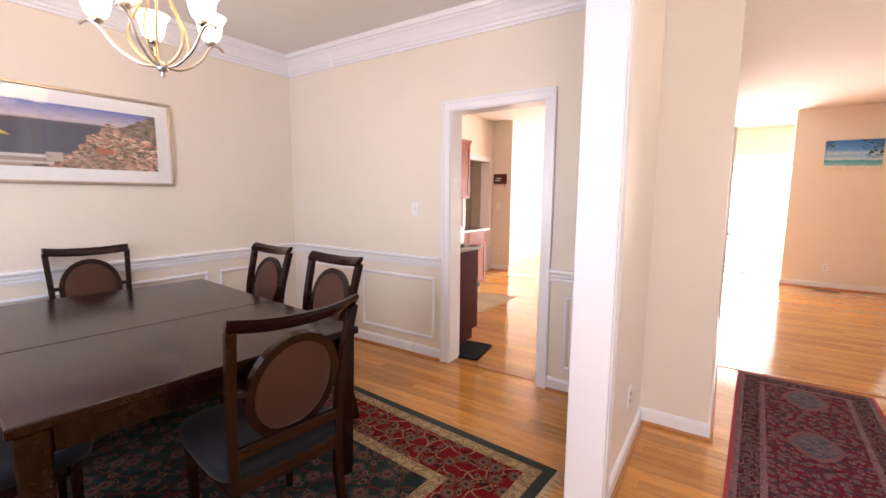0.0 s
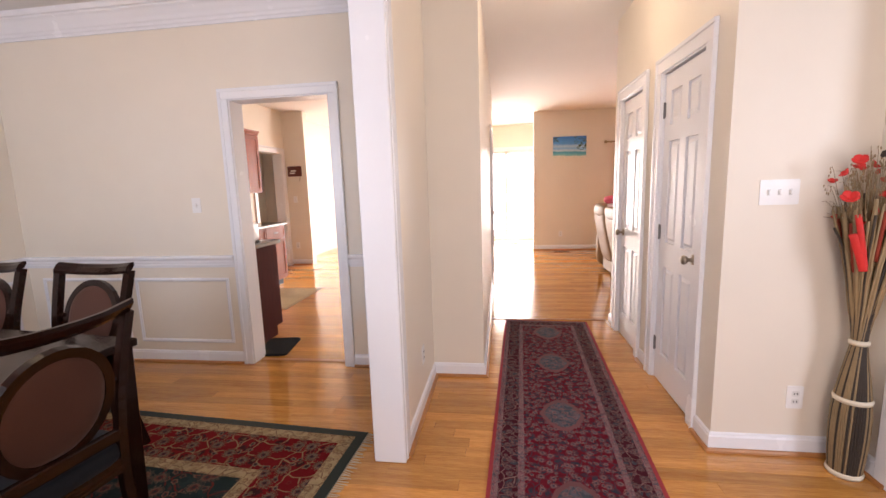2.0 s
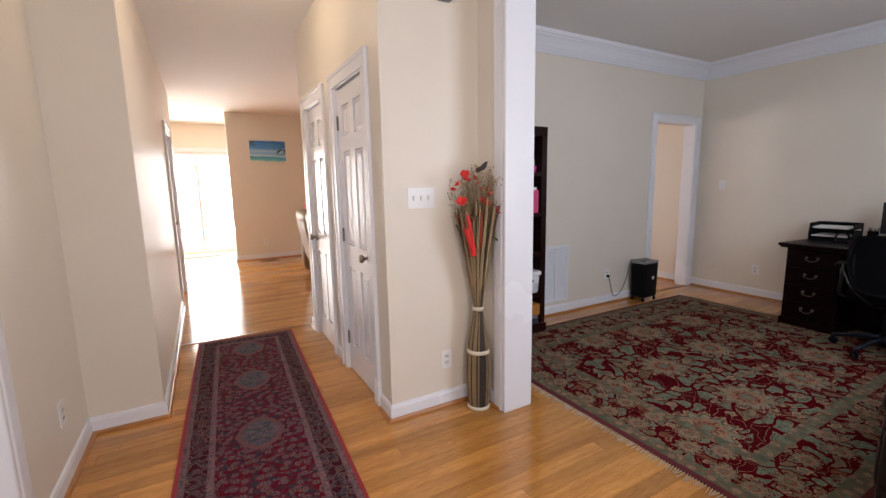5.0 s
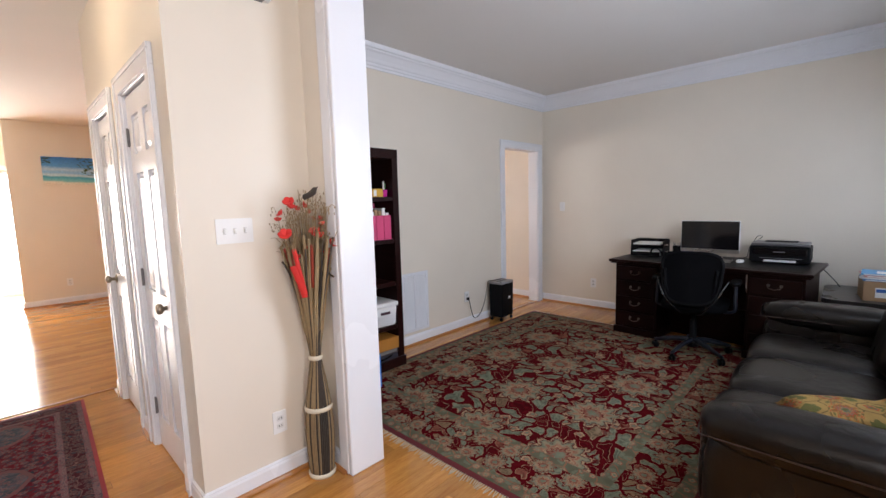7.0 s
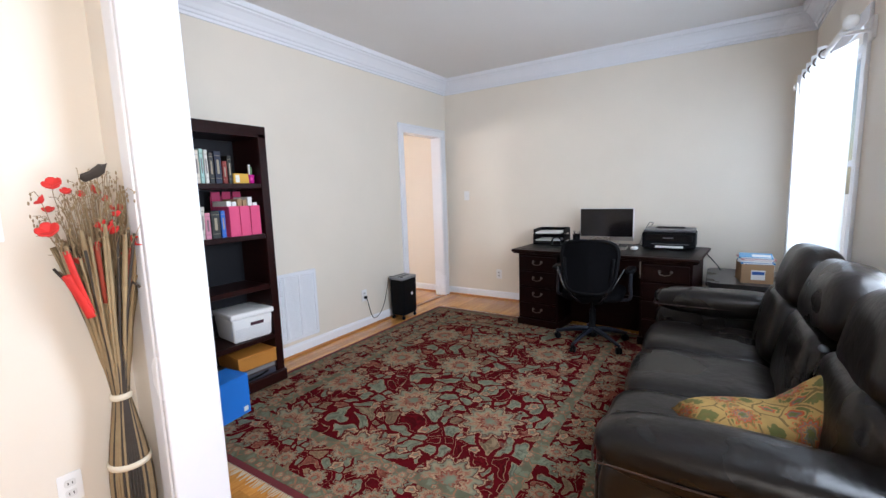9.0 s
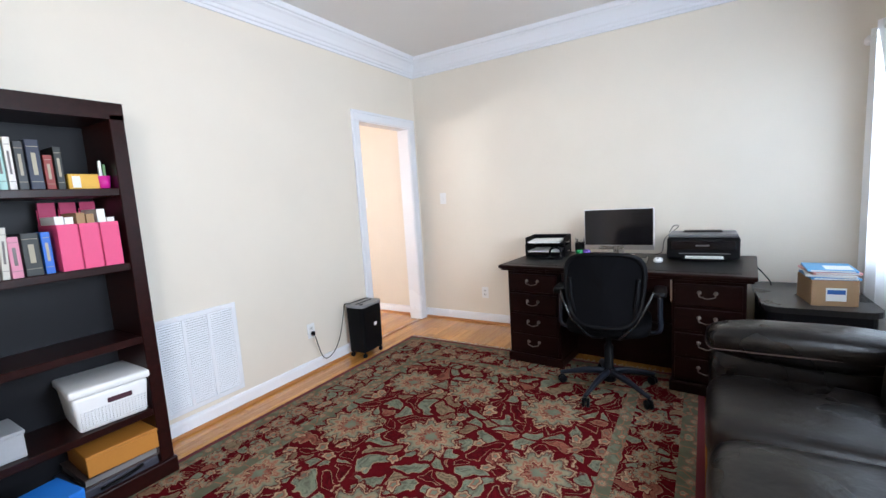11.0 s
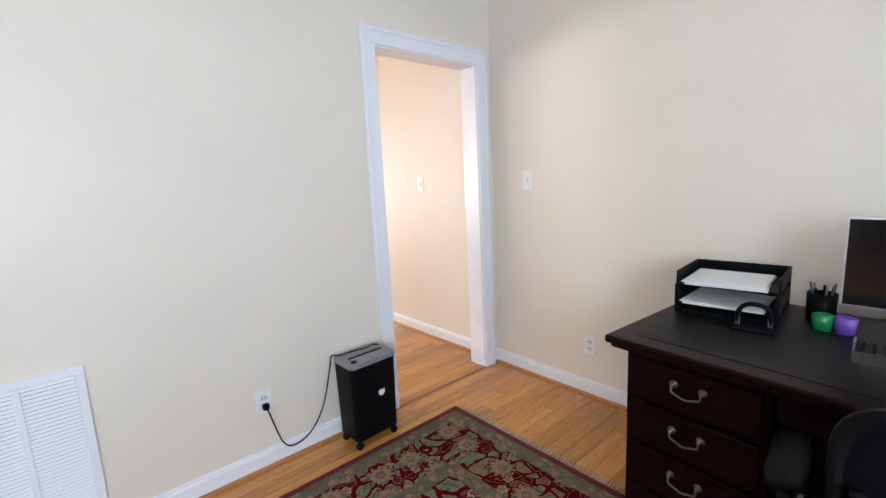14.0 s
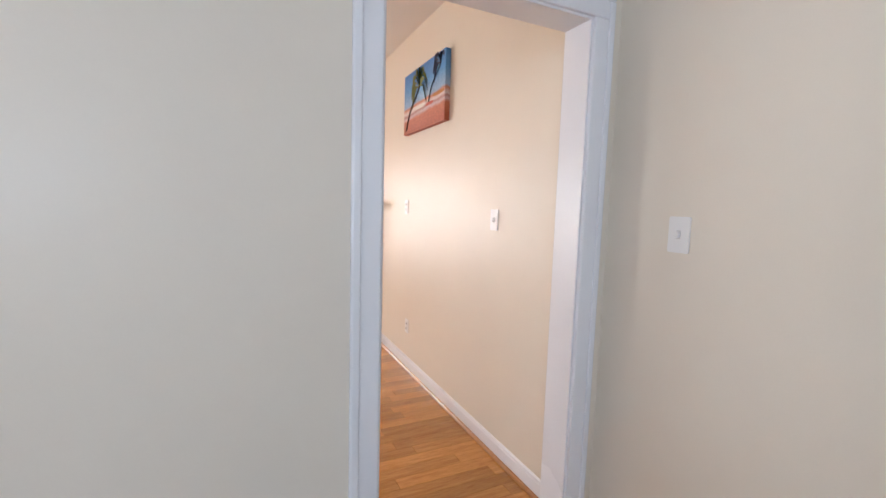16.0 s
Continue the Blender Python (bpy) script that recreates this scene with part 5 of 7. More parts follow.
for nm, y, c in (("green_cup", 0.028, (0.02, 0.24, 0.07)), ("purple_cup", -0.028, (0.16, 0.08, 0.42))):
    bm = bmesh.new()
    lathe(bm, [(0.027, 0), (0.029, 0.05), (0.024, 0.052), (0.022, 0.01)], 16, (0, y, 0))
    part(nm, bm, solid(nm + "_plastic", c, 0.2), e, "", True)
# monitor
e = thing("computer_monitor", "silver-chinned flat monitor with dark blank screen", "monitor", (5.445, 0.842, TOPZ))
boxes("stand_foot", [(-0.10, 0.06, -0.11, 0.11, 0, 0.010)], STEEL, e, 0.004)
boxes("stand_neck", [(0.015, 0.03, -0.04, 0.04, 0.008, 0.20)], STEEL, e, 0.003)
boxes("casing", [(-0.015, 0.018, -0.252, 0.252, 0.055, 0.368)], WHITEPL, e, 0.006, seg=2)
boxes("screen", [(-0.0185, -0.0145, -0.246, 0.246, 0.089, 0.363)], SCREEN, e)
boxes("chin", [(-0.019, -0.0150, -0.252, 0.252, 0.055, 0.087)], STEEL, e, 0.001)
e = thing("keyboard", "slim silver keyboard on a clear stand", "keyboard", (5.25, 0.83, TOPZ), 3)
boxes("stand_rim", [(-0.10, -0.094, -0.21, 0.21, 0, 0.03), (-0.10, 0.10, -0.21, -0.204, 0, 0.012), (-0.10, 0.10, 0.204, 0.21, 0, 0.012)], STEEL, e)
boxes("key_plate", [(-0.06, 0.06, -0.19, 0.19, 0.002, 0.014)], BLACKPL, e, 0.003)
key_me = mesh_of("key", (lambda b: (box(b, -0.007, 0.007, -0.007, 0.007, 0, 0.003, 0.001), b)[1])(bmesh.new()), BLUEBLACK)
for r in range(5):
    for c in range(18):
        o = new("key", key_me)
        o.parent, o.location = e, (-0.044 + r * 0.021, -0.176 + c * 0.0207, 0.014)
e = thing("computer_mouse", "white rounded computer mouse beside the keyboard", "mouse", (5.20, 0.545, TOPZ))
bm = bmesh.new()
puff(bm, (0, 0, 0.016), (0.10, 0.06, 0.032), 2.8, 20, 10)
part("shell", bm, WHITEPL, e, "", True)
boxes("mouse_wheel", [(-0.035, -0.015, -0.004, 0.004, 0.020, 0.034)], GREYPL, e, 0.002)
# printer
e = thing("printer", "black inkjet printer with paper in its tray", "printer", (5.45, 0.285, TOPZ))
boxes("body", [(-0.13, 0.15, -0.215, 0.215, 0.01, 0.155)], BLACKPL, e, 0.014, seg=3)
boxes("lid", [(-0.12, 0.15, -0.205, 0.205, 0.1555, 0.178)], GREYPL, e, 0.008, seg=2)
boxes("feed_hump", [(0.02, 0.12, -0.12, 0.12, 0.178, 0.186)], BLACKPL, e, 0.004)
boxes("front_panel", [(-0.136, -0.130, -0.19, 0.19, 0.075, 0.135)], SCREEN, e, 0.002)
boxes("label_bar", [(-0.138, -0.1355, -0.04, 0.04, 0.098, 0.108)], GREYPL, e)
boxes("output_tray", [(-0.20, -0.12, -0.14, 0.12, 0.012, 0.020)], BLACKPL, e, 0.002)
boxes("paper", [(-0.19, -0.10, -0.12, 0.10, 0.0215, 0.032)], PAPER, e)
boxes("vent_bar", [(-0.1345, -0.1295, -0.16, 0.14, 0.045 + 0.0, 0.050)], GREYPL, e)
bm = bmesh.new()
tube(bm, arc([(5.56, 0.50, TOPZ + 0.17), (5.56, 0.47, TOPZ + 0.22), (5.58, 0.44, TOPZ + 0.21), (5.60, 0.53, TOPZ + 0.12), (5.58, 0.55, TOPZ + 0.02), (5.52, 0.60, TOPZ + 0.004)], 6), 0.0028, 6)
one("power_cable", bm, BLACKPL, "black cable curling up behind the printer", "cable")
bm = bmesh.new()
tube(bm, arc([(5.60, 0.52, TOPZ + 0.004), (5.58, 0.50, TOPZ + 0.10), (5.60, 0.46, TOPZ + 0.16), (5.62, 0.43, TOPZ + 0.10), (5.60, 0.45, TOPZ + 0.01)], 6), 0.0025, 6)
one("power_cable", bm, GREYPL, "grey cable looped beside the monitor", "cable")
bm = bmesh.new()
tube(bm, arc([(5.40, 0.008, 0.765), (5.40, -0.05, 0.70), (5.45, -0.10, 0.63), (5.55, -0.12, 0.58)], 6), 0.004, 6)
one("power_cable", bm, BLACKPL, "black cable hanging off the desk's end", "cable")

# office chair
e = thing("office_chair", "black mesh swivel office chair on castors", "office chair", (4.72, 0.79, 0.011), 4)
bm = bmesh.new()
lathe(bm, [(0.045, 0.07), (0.045, 0.13), (0.028, 0.135), (0.028, 0.30), (0.018, 0.305), (0.018, 0.40)], 18)
part("gas_lift", bm, BLACKPL, e, "", True)
for k in range(5):
    a = radians(72 * k + 160)
    c, s_ = math.cos(a), math.sin(a)
    bm = bmesh.new()
    tube(bm, arc([(0.03 * c, 0.03 * s_, 0.125), (0.15 * c, 0.15 * s_, 0.112), (0.31 * c, 0.31 * s_, 0.070)], 5), [0.033] * 5 + [0.03, 0.028, 0.026, 0.024, 0.022, 0.020], 8, 0.6)
    leg = part("base_leg", bm, BLUEBLACK, e, "", True)
    bm = bmesh.new()
    for o in (-0.013, 0.013):
        v0 = len(bm.verts)
        lathe(bm, [(0.008, -0.008), (0.026, -0.007), (0.028, 0), (0.026, 0.007), (0.008, 0.008)], 14)
        vs = list(bm.verts)[v0:]
        bmesh.ops.rotate(bm, verts=vs, matrix=Matrix.Rotation(radians(90), 3, "X"))
        bmesh.ops.translate(bm, verts=vs, vec=(0, o, 0))
    tube(bm, [(0, 0, 0.005), (0, 0, 0.05)], 0.008, 8)
    part("castor", bm, BLACKPL, leg, "", True).matrix_basis = pose(0.30 * c, 0.30 * s_, 0.028, 0, 0, 30 * k)
bm = bmesh.new()
puff(bm, (0.06, 0, 0.445), (0.50, 0.50, 0.09), 4.5, 32, 10)
part("seat", bm, MESHFAB, e, "black padded seat", True)
boxes("seat_plate", [(-0.12, 0.16, -0.13, 0.13, 0.385, 0.405)], BLACKPL, e, 0.006)
for sy in (-1, 1):
    bm = bmesh.new()
    tube(bm, arc([(-0.150, sy * 0.262, 0.690), (-0.215, sy * 0.235, 0.640), (-0.235, sy * 0.175, 0.520), (-0.200, sy * 0.090, 0.425), (-0.110, sy * 0.060, 0.392)], 6), 0.0075, 8)
    part("back_brace", bm, BRACE, e, "glossy black bent tube", True)
lean = Matrix.Translation((-0.175, 0, 0.705)) @ Matrix.Rotation(radians(-90), 4, "Y") @ Matrix.Rotation(radians(8), 4, "Y")


def back_outline(s, n=40):
    out = []
    for k in range(n):
        a = 2 * math.pi * k / n
        u = math.copysign(abs(math.cos(a)) ** 0.55, math.cos(a))
        v = math.copysign(abs(math.sin(a)) ** 0.55, math.sin(a))
        out.append((u * 0.225 * s, v * (0.225 + 0.025 * u) * s))
    return out


bm = bmesh.new()
ring_plate(bm, back_outline(0.90), back_outline(1.0), 0.028, m=lean)
for v in bm.verts:
    v.co.x -= 0.05 - 0.9 * v.co.y ** 2
part("back_frame", bm, BLACKPL, e, "", True)
bm = bmesh.new()
o1 = back_outline(0.92)
loop_plate(bm, o1, 0.008, m=lean @ Matrix.Translation((0, 0, 0.01)))
bmesh.ops.poke(bm, faces=[f for f in bm.faces if len(f.verts) > 4])
for v in bm.verts:
    v.co.x -= 0.05 - 0.9 * v.co.y ** 2
part("back_mesh", bm, MESHFAB, e, "taut black mesh")
bm = bmesh.new()
puff(bm, (-0.195, 0, 0.62), (0.03, 0.24, 0.07), 3, 20, 8)
part("lumbar_pad", bm, BLACKPL, e, "", True)
for s in (-1, 1):
    bm = bmesh.new()
    tube(bm, arc([(-0.22, s * 0.19, 0.78), (-0.235, s * 0.17, 0.60), (-0.17, s * 0.10, 0.42), (-0.06, s * 0.03, 0.37)], 6), 0.011, 8)
    part("back_spine", bm, BLACKPL, e, "", True)
    bm = bmesh.new()
    tube(bm, arc([(0.0, s * 0.20, 0.40), (0.0, s * 0.29, 0.42), (0.0, s * 0.295, 0.52), (0.01, s * 0.295, 0.64)], 5), 0.017, 8, 0.7)
    part("arm_post", bm, BLUEBLACK, e, "", True)
    bm = bmesh.new()
    puff(bm, (0.02, s * 0.295, 0.66), (0.25, 0.075, 0.04), 3.5, 20, 8)
    part("arm_pad", bm, BLACKPL, e, "", True)

# bookcase
BX0, BX1, BY0, BY1 = 2.150, 2.930, 2.585, 2.905
e = thing("bookcase", "tall mahogany bookcase half full of books and boxes", "bookcase", (0, 0, 0))
for x0, x1 in ((BX0, BX0 + 0.06), (BX1 - 0.06, BX1)):
    boxes("side_panel", [(x0, x1, BY0, BY1, 0.09, 1.79)], MAHOG, e, 0.003)
boxes("back_panel", [(BX0 + 0.06, BX1 - 0.06, BY1 - 0.012, BY1, 0.09, 1.79)], BLACKWOOD, e)
SH = [0.075, 0.375, 0.745, 1.105, 1.455]
for k, z in enumerate(SH):
    boxes("shelf_board", [(BX0 + 0.06, BX1 - 0.06, BY0 + 0.006, BY1 - 0.012, z - 0.035, z)], MAHOG, e, 0.003)
bm = bmesh.new()
box(bm, BX0 - 0.012, BX1 + 0.012, BY0 - 0.012, BY1, 0, 0.09, 0.008, 2)
part("plinth", bm, MAHOG, e)
bm = bmesh.new()
box(bm, BX0, BX1, BY0, BY1, 1.765, 1.79)
sweep(bm, [(BX1, BY1 - 0.001, 1.79), (BX1, BY0, 1.79), (BX0, BY0, 1.79), (BX0, BY1 - 0.001, 1.79)], [(0, 0), (0, 0.05), (-0.034, 0.05), (-0.034, 0.038), (-0.024, 0.030), (-0.015, 0.008), (-0.008, 0)])
box(bm, BX0 + 0.001, BX1 - 0.001, BY0 + 0.001, BY1 - 0.001, 1.80, 1.839)
part("cornice", bm, MAHOG, e)


def book(x, z, w, h, d, colour, name="book", label="", front=2.610, tilt=0.0, bars=2):
    """A closed book on a shelf: cover with page block and bars of lettering on its spine."""
    nm = "book_cover_%d_%d_%d" % tuple(int(99 * c) for c in colour)
    t = thing(name, label or "upright hardback book on a bookcase shelf", "book", (x, front, z), 0, "books in the bookcase")
    t.matrix_world = pose(x, front, z, 0, tilt, 0)
    m = solid(nm, colour, 0.5)
    boxes("cover", [(-w / 2, -w / 2 + 0.002, 0, d, 0, h), (w / 2 - 0.002, w / 2, 0, d, 0, h), (-w / 2 + 0.002, w / 2 - 0.002, 0, 0.003, 0, h)], m, t, 0.0008)
    boxes("pages", [(-w / 2 + 0.002, w / 2 - 0.002, 0.003, d - 0.003, 0.003, h - 0.004)], PAPER, t)
    ink = solid("gilt_lettering", (0.34, 0.29, 0.20), 0.4) if sum(colour) < 0.8 else solid("grey_lettering", (0.16, 0.14, 0.14), 0.6)
    boxes("spine_lettering", [(-w * 0.16, w * 0.16, -0.0008, 0.0004, h * 0.30, h * 0.74)], ink, t)
    for k in range(bars):
        boxes("spine_rule", [(-w * 0.42, w * 0.42, -0.0008, 0.0004, h * (0.86 - 0.70 * k), h * (0.87 - 0.70 * k))], ink, t)
    return t


TOP5 = [(0.025, 0.20, (0.62, 0.55, 0.45), "tan"), (0.03, 0.22, (0.55, 0.42, 0.32), "brown"), (0.024, 0.215, (0.66, 0.62, 0.52), "cream"), (0.028, 0.225, (0.45, 0.36, 0.28), "beige"),
        (0.026, 0.205, (0.70, 0.66, 0.58), "cream"), (0.022, 0.215, (0.40, 0.62, 0.58), "mint green"), (0.022, 0.21, (0.72, 0.70, 0.66), "white"), (0.030, 0.195, (0.03, 0.032, 0.035), "black"),
        (0.044, 0.205, (0.015, 0.020, 0.045), "navy blue"), (0.030, 0.145, (0.22, 0.025, 0.02), "dark red"), (0.027, 0.18, (0.016, 0.018, 0.016), "black")]
x = 2.255
TOP5 = [(0.03, 0.21, (0.45, 0.40, 0.34), "grey"), (0.028, 0.20, (0.60, 0.50, 0.40), "tan")] + TOP5
for w, h, c, nm in TOP5:
    book(x + w / 2, SH[4], w, h, 0.16, c, label=nm + " hardback book upright on the top shelf", front=2.635)
    x += w + 0.006
e2 = thing("yellow_box", "small yellow cardboard box on the top shelf", "box", (2.765, 2.650, SH[4]), 4)
boxes("carton", [(-0.058, 0.058, 0, 0.10, 0, 0.068)], solid("yellow_card", (0.72, 0.42, 0.06), 0.6), e2, 0.002)
boxes("box_label", [(-0.045, -0.015, -0.001, 0.0005, 0.008, 0.058)], PAPER, e2)
e2 = thing("pink_cup", "magenta cup with small bottles on the shelf", "cup", (2.842, 2.665, SH[4]))
bm = bmesh.new()
lathe(bm, [(0.022, 0), (0.027, 0.06), (0.025, 0.06), (0.02, 0.004)], 16)
part("cup_body", bm, solid("magenta_plastic", (0.62, 0.02, 0.30), 0.35), e2, "", True)
for k, (dx, hh, mm) in enumerate(((-0.008, 0.13, WHITEPL), (0.009, 0.115, solid("leaf_green_card", (0.12, 0.25, 0.10))), (0, 0.10, GREYPL))):
    boxes("small_bottle", [(dx - 0.006, dx + 0.006, -0.006 + 0.005 * k, 0.006 + 0.005 * k, 0.01, hh)], mm, e2, 0.002)
x = 2.238
for w, h, c, nm in ((0.03, 0.20, (0.35, 0.52, 0.50), "teal"), (0.026, 0.21, (0.66, 0.66, 0.64), "white"), (0.028, 0.19, (0.55, 0.62, 0.42), "pale green"), (0.024, 0.21, (0.70, 0.66, 0.70), "lilac"), (0.030, 0.205, (0.42, 0.55, 0.66), "pale blue"),
                    (0.024, 0.20, (0.70, 0.69, 0.66), "white"), (0.022, 0.205, (0.60, 0.58, 0.52), "grey"), (0.034, 0.165, (0.62, 0.24, 0.34), "pink"), (0.055, 0.175, (0.012, 0.012, 0.014), "black"), (0.030, 0.175, (0.02, 0.12, 0.52), "bright blue")):
    book(x + w / 2, SH[3], w, h, 0.15, c, label=nm + " book upright on the second shelf", front=2.615, tilt=3 if "white" in nm or "grey" in nm else 0)
    x += w + 0.007
PINK = solid("pink_card", (0.68, 0.07, 0.20), 0.55)
PINKD = solid("dark_pink_card", (0.40, 0.02, 0.10), 0.55)
for k in range(3):
    e2 = thing("magazine_file", "hot pink cardboard magazine file with papers", "magazine file", (2.662 + 0.076 * k, 2.602, SH[3]), 0, "pink magazine files")
    boxes("file_case", [(-0.036, -0.033, 0, 0.22, 0, 0.20), (0.033, 0.036, 0, 0.22, 0, 0.20), (-0.033, 0.033, 0, 0.003, 0, 0.20), (-0.033, 0.033, 0.217, 0.22, 0, 0.27), (-0.033, 0.033, 0.003, 0.217, 0, 0.003)], PINK, e2, 0.001)
    boxes("file_paper", [(-0.03, 0.0, 0.03, 0.2, 0.004, 0.235 + 0.012 * k), (0.002, 0.03, 0.02, 0.2, 0.004, 0.22 + 0.01 * ((k + 1) % 3))], (PAPER, CARD, PAPER)[k], e2)
    boxes("file_back", [(-0.03, 0.03, 0.205, 0.214, 0.20, 0.30)], PINKD, e2)
# lidded basket
e2 = thing("storage_basket", "white woven plastic storage basket with a lid", "basket", (2.735, 2.745, SH[1]), -6)
bm = bmesh.new()
v = box(bm, -0.145, 0.145, -0.15, 0.13, 0.0, 0.165, 0.015, 3)
for q in bm.verts:
    k = 0.90 + 0.10 * q.co.z / 0.165
    q.co.x *= k
    q.co.y *= k
part("basket_body", bm, WHITEPL, e2, "", True)
bm = bmesh.new()
box(bm, -0.155, 0.155, -0.16, 0.14, 0.166, 0.205, 0.012, 3)
part("basket_lid", bm, WHITEPL, e2, "", True)
boxes("handle_hole", [(-0.02, 0.075, -0.1525, -0.145, 0.105, 0.128)], solid("dark_plum_gap", (0.05, 0.008, 0.02)), e2, 0.003)
# shade in the weave, put into the colour of slightly greyer blocks
bm = bmesh.new()
for r in range(7):
    for c in range(20):
        xx = -0.12 + c * 0.0127
        box(bm, xx, xx + 0.008, -0.1495 + 0.0022 * (6 - r) * 0.4, -0.138, 0.02 + r * 0.0115, 0.026 + r * 0.0115)
tagged(part("weave", bm, solid("weave_shadow", (0.70, 0.70, 0.72)), e2), kind="stuff")
e2 = thing("grey_box", "small pale grey storage box on a shelf", "box", (2.330, 2.710, SH[1]))
boxes("carton", [(-0.09, 0.09, -0.08, 0.12, 0, 0.10)], solid("pale_grey_card", (0.45, 0.46, 0.48)), e2, 0.004)
boxes("lid", [(-0.094, 0.094, -0.084, 0.124, 0.10, 0.115)], solid("pale_grey_card", (0.45, 0.46, 0.48)), e2, 0.003)
e2 = thing("flat_folder", "dark grey flat case at the bookcase bottom", "case", (2.700, 2.750, SH[0]))
boxes("case_body", [(-0.165, 0.165, -0.155, 0.14, 0, 0.055)], solid("slate_case", (0.035, 0.034, 0.05)), e2, 0.01, seg=2)
bm = bmesh.new()
tube(bm, arc([(-0.08, -0.16, 0.03), (0.0, -0.185, 0.045), (0.09, -0.165, 0.05)], 6), 0.008, 8)
part("case_handle", bm, BLACKPL, e2, "", True)
e2 = thing("flat_folder", "brown ring binder lying in the bookcase", "binder", (2.720, 2.750, SH[0] + 0.056))
boxes("binder_cover", [(-0.15, 0.15, -0.15, 0.14, 0, 0.004), (-0.15, 0.15, -0.15, 0.14, 0.036, 0.040), (0.146, 0.15, -0.15, 0.14, 0.004, 0.036)], solid("taupe_binder", (0.075, 0.05, 0.045)), e2)
boxes("binder_pages", [(-0.145, 0.145, -0.14, 0.13, 0.005, 0.035)], solid("grey_page_edges", (0.20, 0.19, 0.19)), e2)
e2 = thing("orange_box", "flat orange-brown wooden box on stacked cases", "box", (2.740, 2.745, SH[0] + 0.097), -3)
boxes("box_body", [(-0.145, 0.145, -0.15, 0.13, 0, 0.085)], solid("orange_wood_box", (0.46, 0.19, 0.03), 0.45), e2, 0.003)
boxes("box_lid", [(-0.147, 0.147, -0.152, 0.132, 0.0855, 0.10)], solid("orange_wood_box", (0.46, 0.19, 0.03), 0.45), e2, 0.003)
e2 = thing("blue_box", "bright blue cardboard box beside the bookcase foot", "box", (2.330, 2.450, 0.0), 8)
boxes("box_body", [(-0.16, 0.16, -0.11, 0.09, 0.001, 0.26)], solid("bright_blue_card", (0.02, 0.17, 0.62), 0.45), e2, 0.003)
boxes("box_flap", [(-0.16, 0.16, -0.11, 0.09, 0.261, 0.264)], solid("bright_blue_card", (0.02, 0.17, 0.62), 0.45), e2)
boxes("box_badge", [(0.11, 0.14, -0.112, -0.1095, 0.03, 0.06)], PAPER, e2)

# shredder
e = thing("paper_shredder", "black paper shredder with grey top on castors", "shredder", (4.630, 2.785, 0), 2)
bm = bmesh.new()
loop_plate(bm, round_rect(0.265, 0.185, 0.03, 5), 0.385, (0, 0, 0.055))
for q in bm.verts:
    k = 0.95 + 0.05 * (q.co.z - 0.055) / 0.385
    q.co.x *= k
    q.co.y *= k
part("bin", bm, BLACKPL, e)
bm = bmesh.new()
loop_plate(bm, round_rect(0.272, 0.192, 0.032, 5), 0.022, (0, 0, 0.440))
part("head", bm, solid("mid_grey_plastic", (0.24, 0.24, 0.25), 0.35), e)
boxes("paper_slot", [(-0.095, 0.105, -0.012, 0.008, 0.4615, 0.4635)], BLACKPL, e)
bm = bmesh.new()
lathe(bm, [(0.016, 0), (0.016, 0.004), (0.010, 0.005)], 16, (-0.095, -0.055, 0.462))
part("button", bm, BLACKPL, e)
bm = bmesh.new()
loop_plate(bm, [(-0.018, 0.012), (-0.005, 0.016), (0.018, 0.016), (0.018, -0.004), (0.008, -0.016), (-0.008, -0.016), (-0.016, -0.006)], 0.003, (0.03, -0.0885, 0.27), Matrix.Rotation(radians(90), 4, "X"))
part("badge", bm, WHITEPL, e)
for sx in (-1, 1):
    for sy in (-1, 1):
        bm = bmesh.new()
        lathe(bm, [(0.006, -0.010), (0.019, -0.009), (0.021, 0), (0.019, 0.009), (0.006, 0.010)], 12)
        bmesh.ops.rotate(bm, verts=bm.verts, matrix=Matrix.Rotation(radians(90), 3, "X"))
        tube(bm, [(0, 0, 0.0), (0, 0, 0.04)], 0.007, 6)
        part("castor", bm, BLACKPL, e, "", True).location = (sx * 0.105, sy * 0.066, 0.021)
bm = bmesh.new()
tube(bm, arc([(4.157, 2.895, 0.315), (4.165, 2.885, 0.28), (4.21, 2.88, 0.12), (4.27, 2.885, 0.075), (4.36, 2.89, 0.11), (4.43, 2.885, 0.22), (4.475, 2.872, 0.40), (4.488, 2.865, 0.468), (4.52, 2.84, 0.471), (4.58, 2.845, 0.469), (4.66, 2.82, 0.474), (4.72, 2.845, 0.470), (4.735, 2.82, 0.468)], 6), 0.0035, 6)
box(bm, 4.142, 4.170, 2.885, 2.909, 0.302, 0.330, 0.004)
one("power_cable", bm, BLACKPL, "black power cord from the outlet to the shredder", "cable")

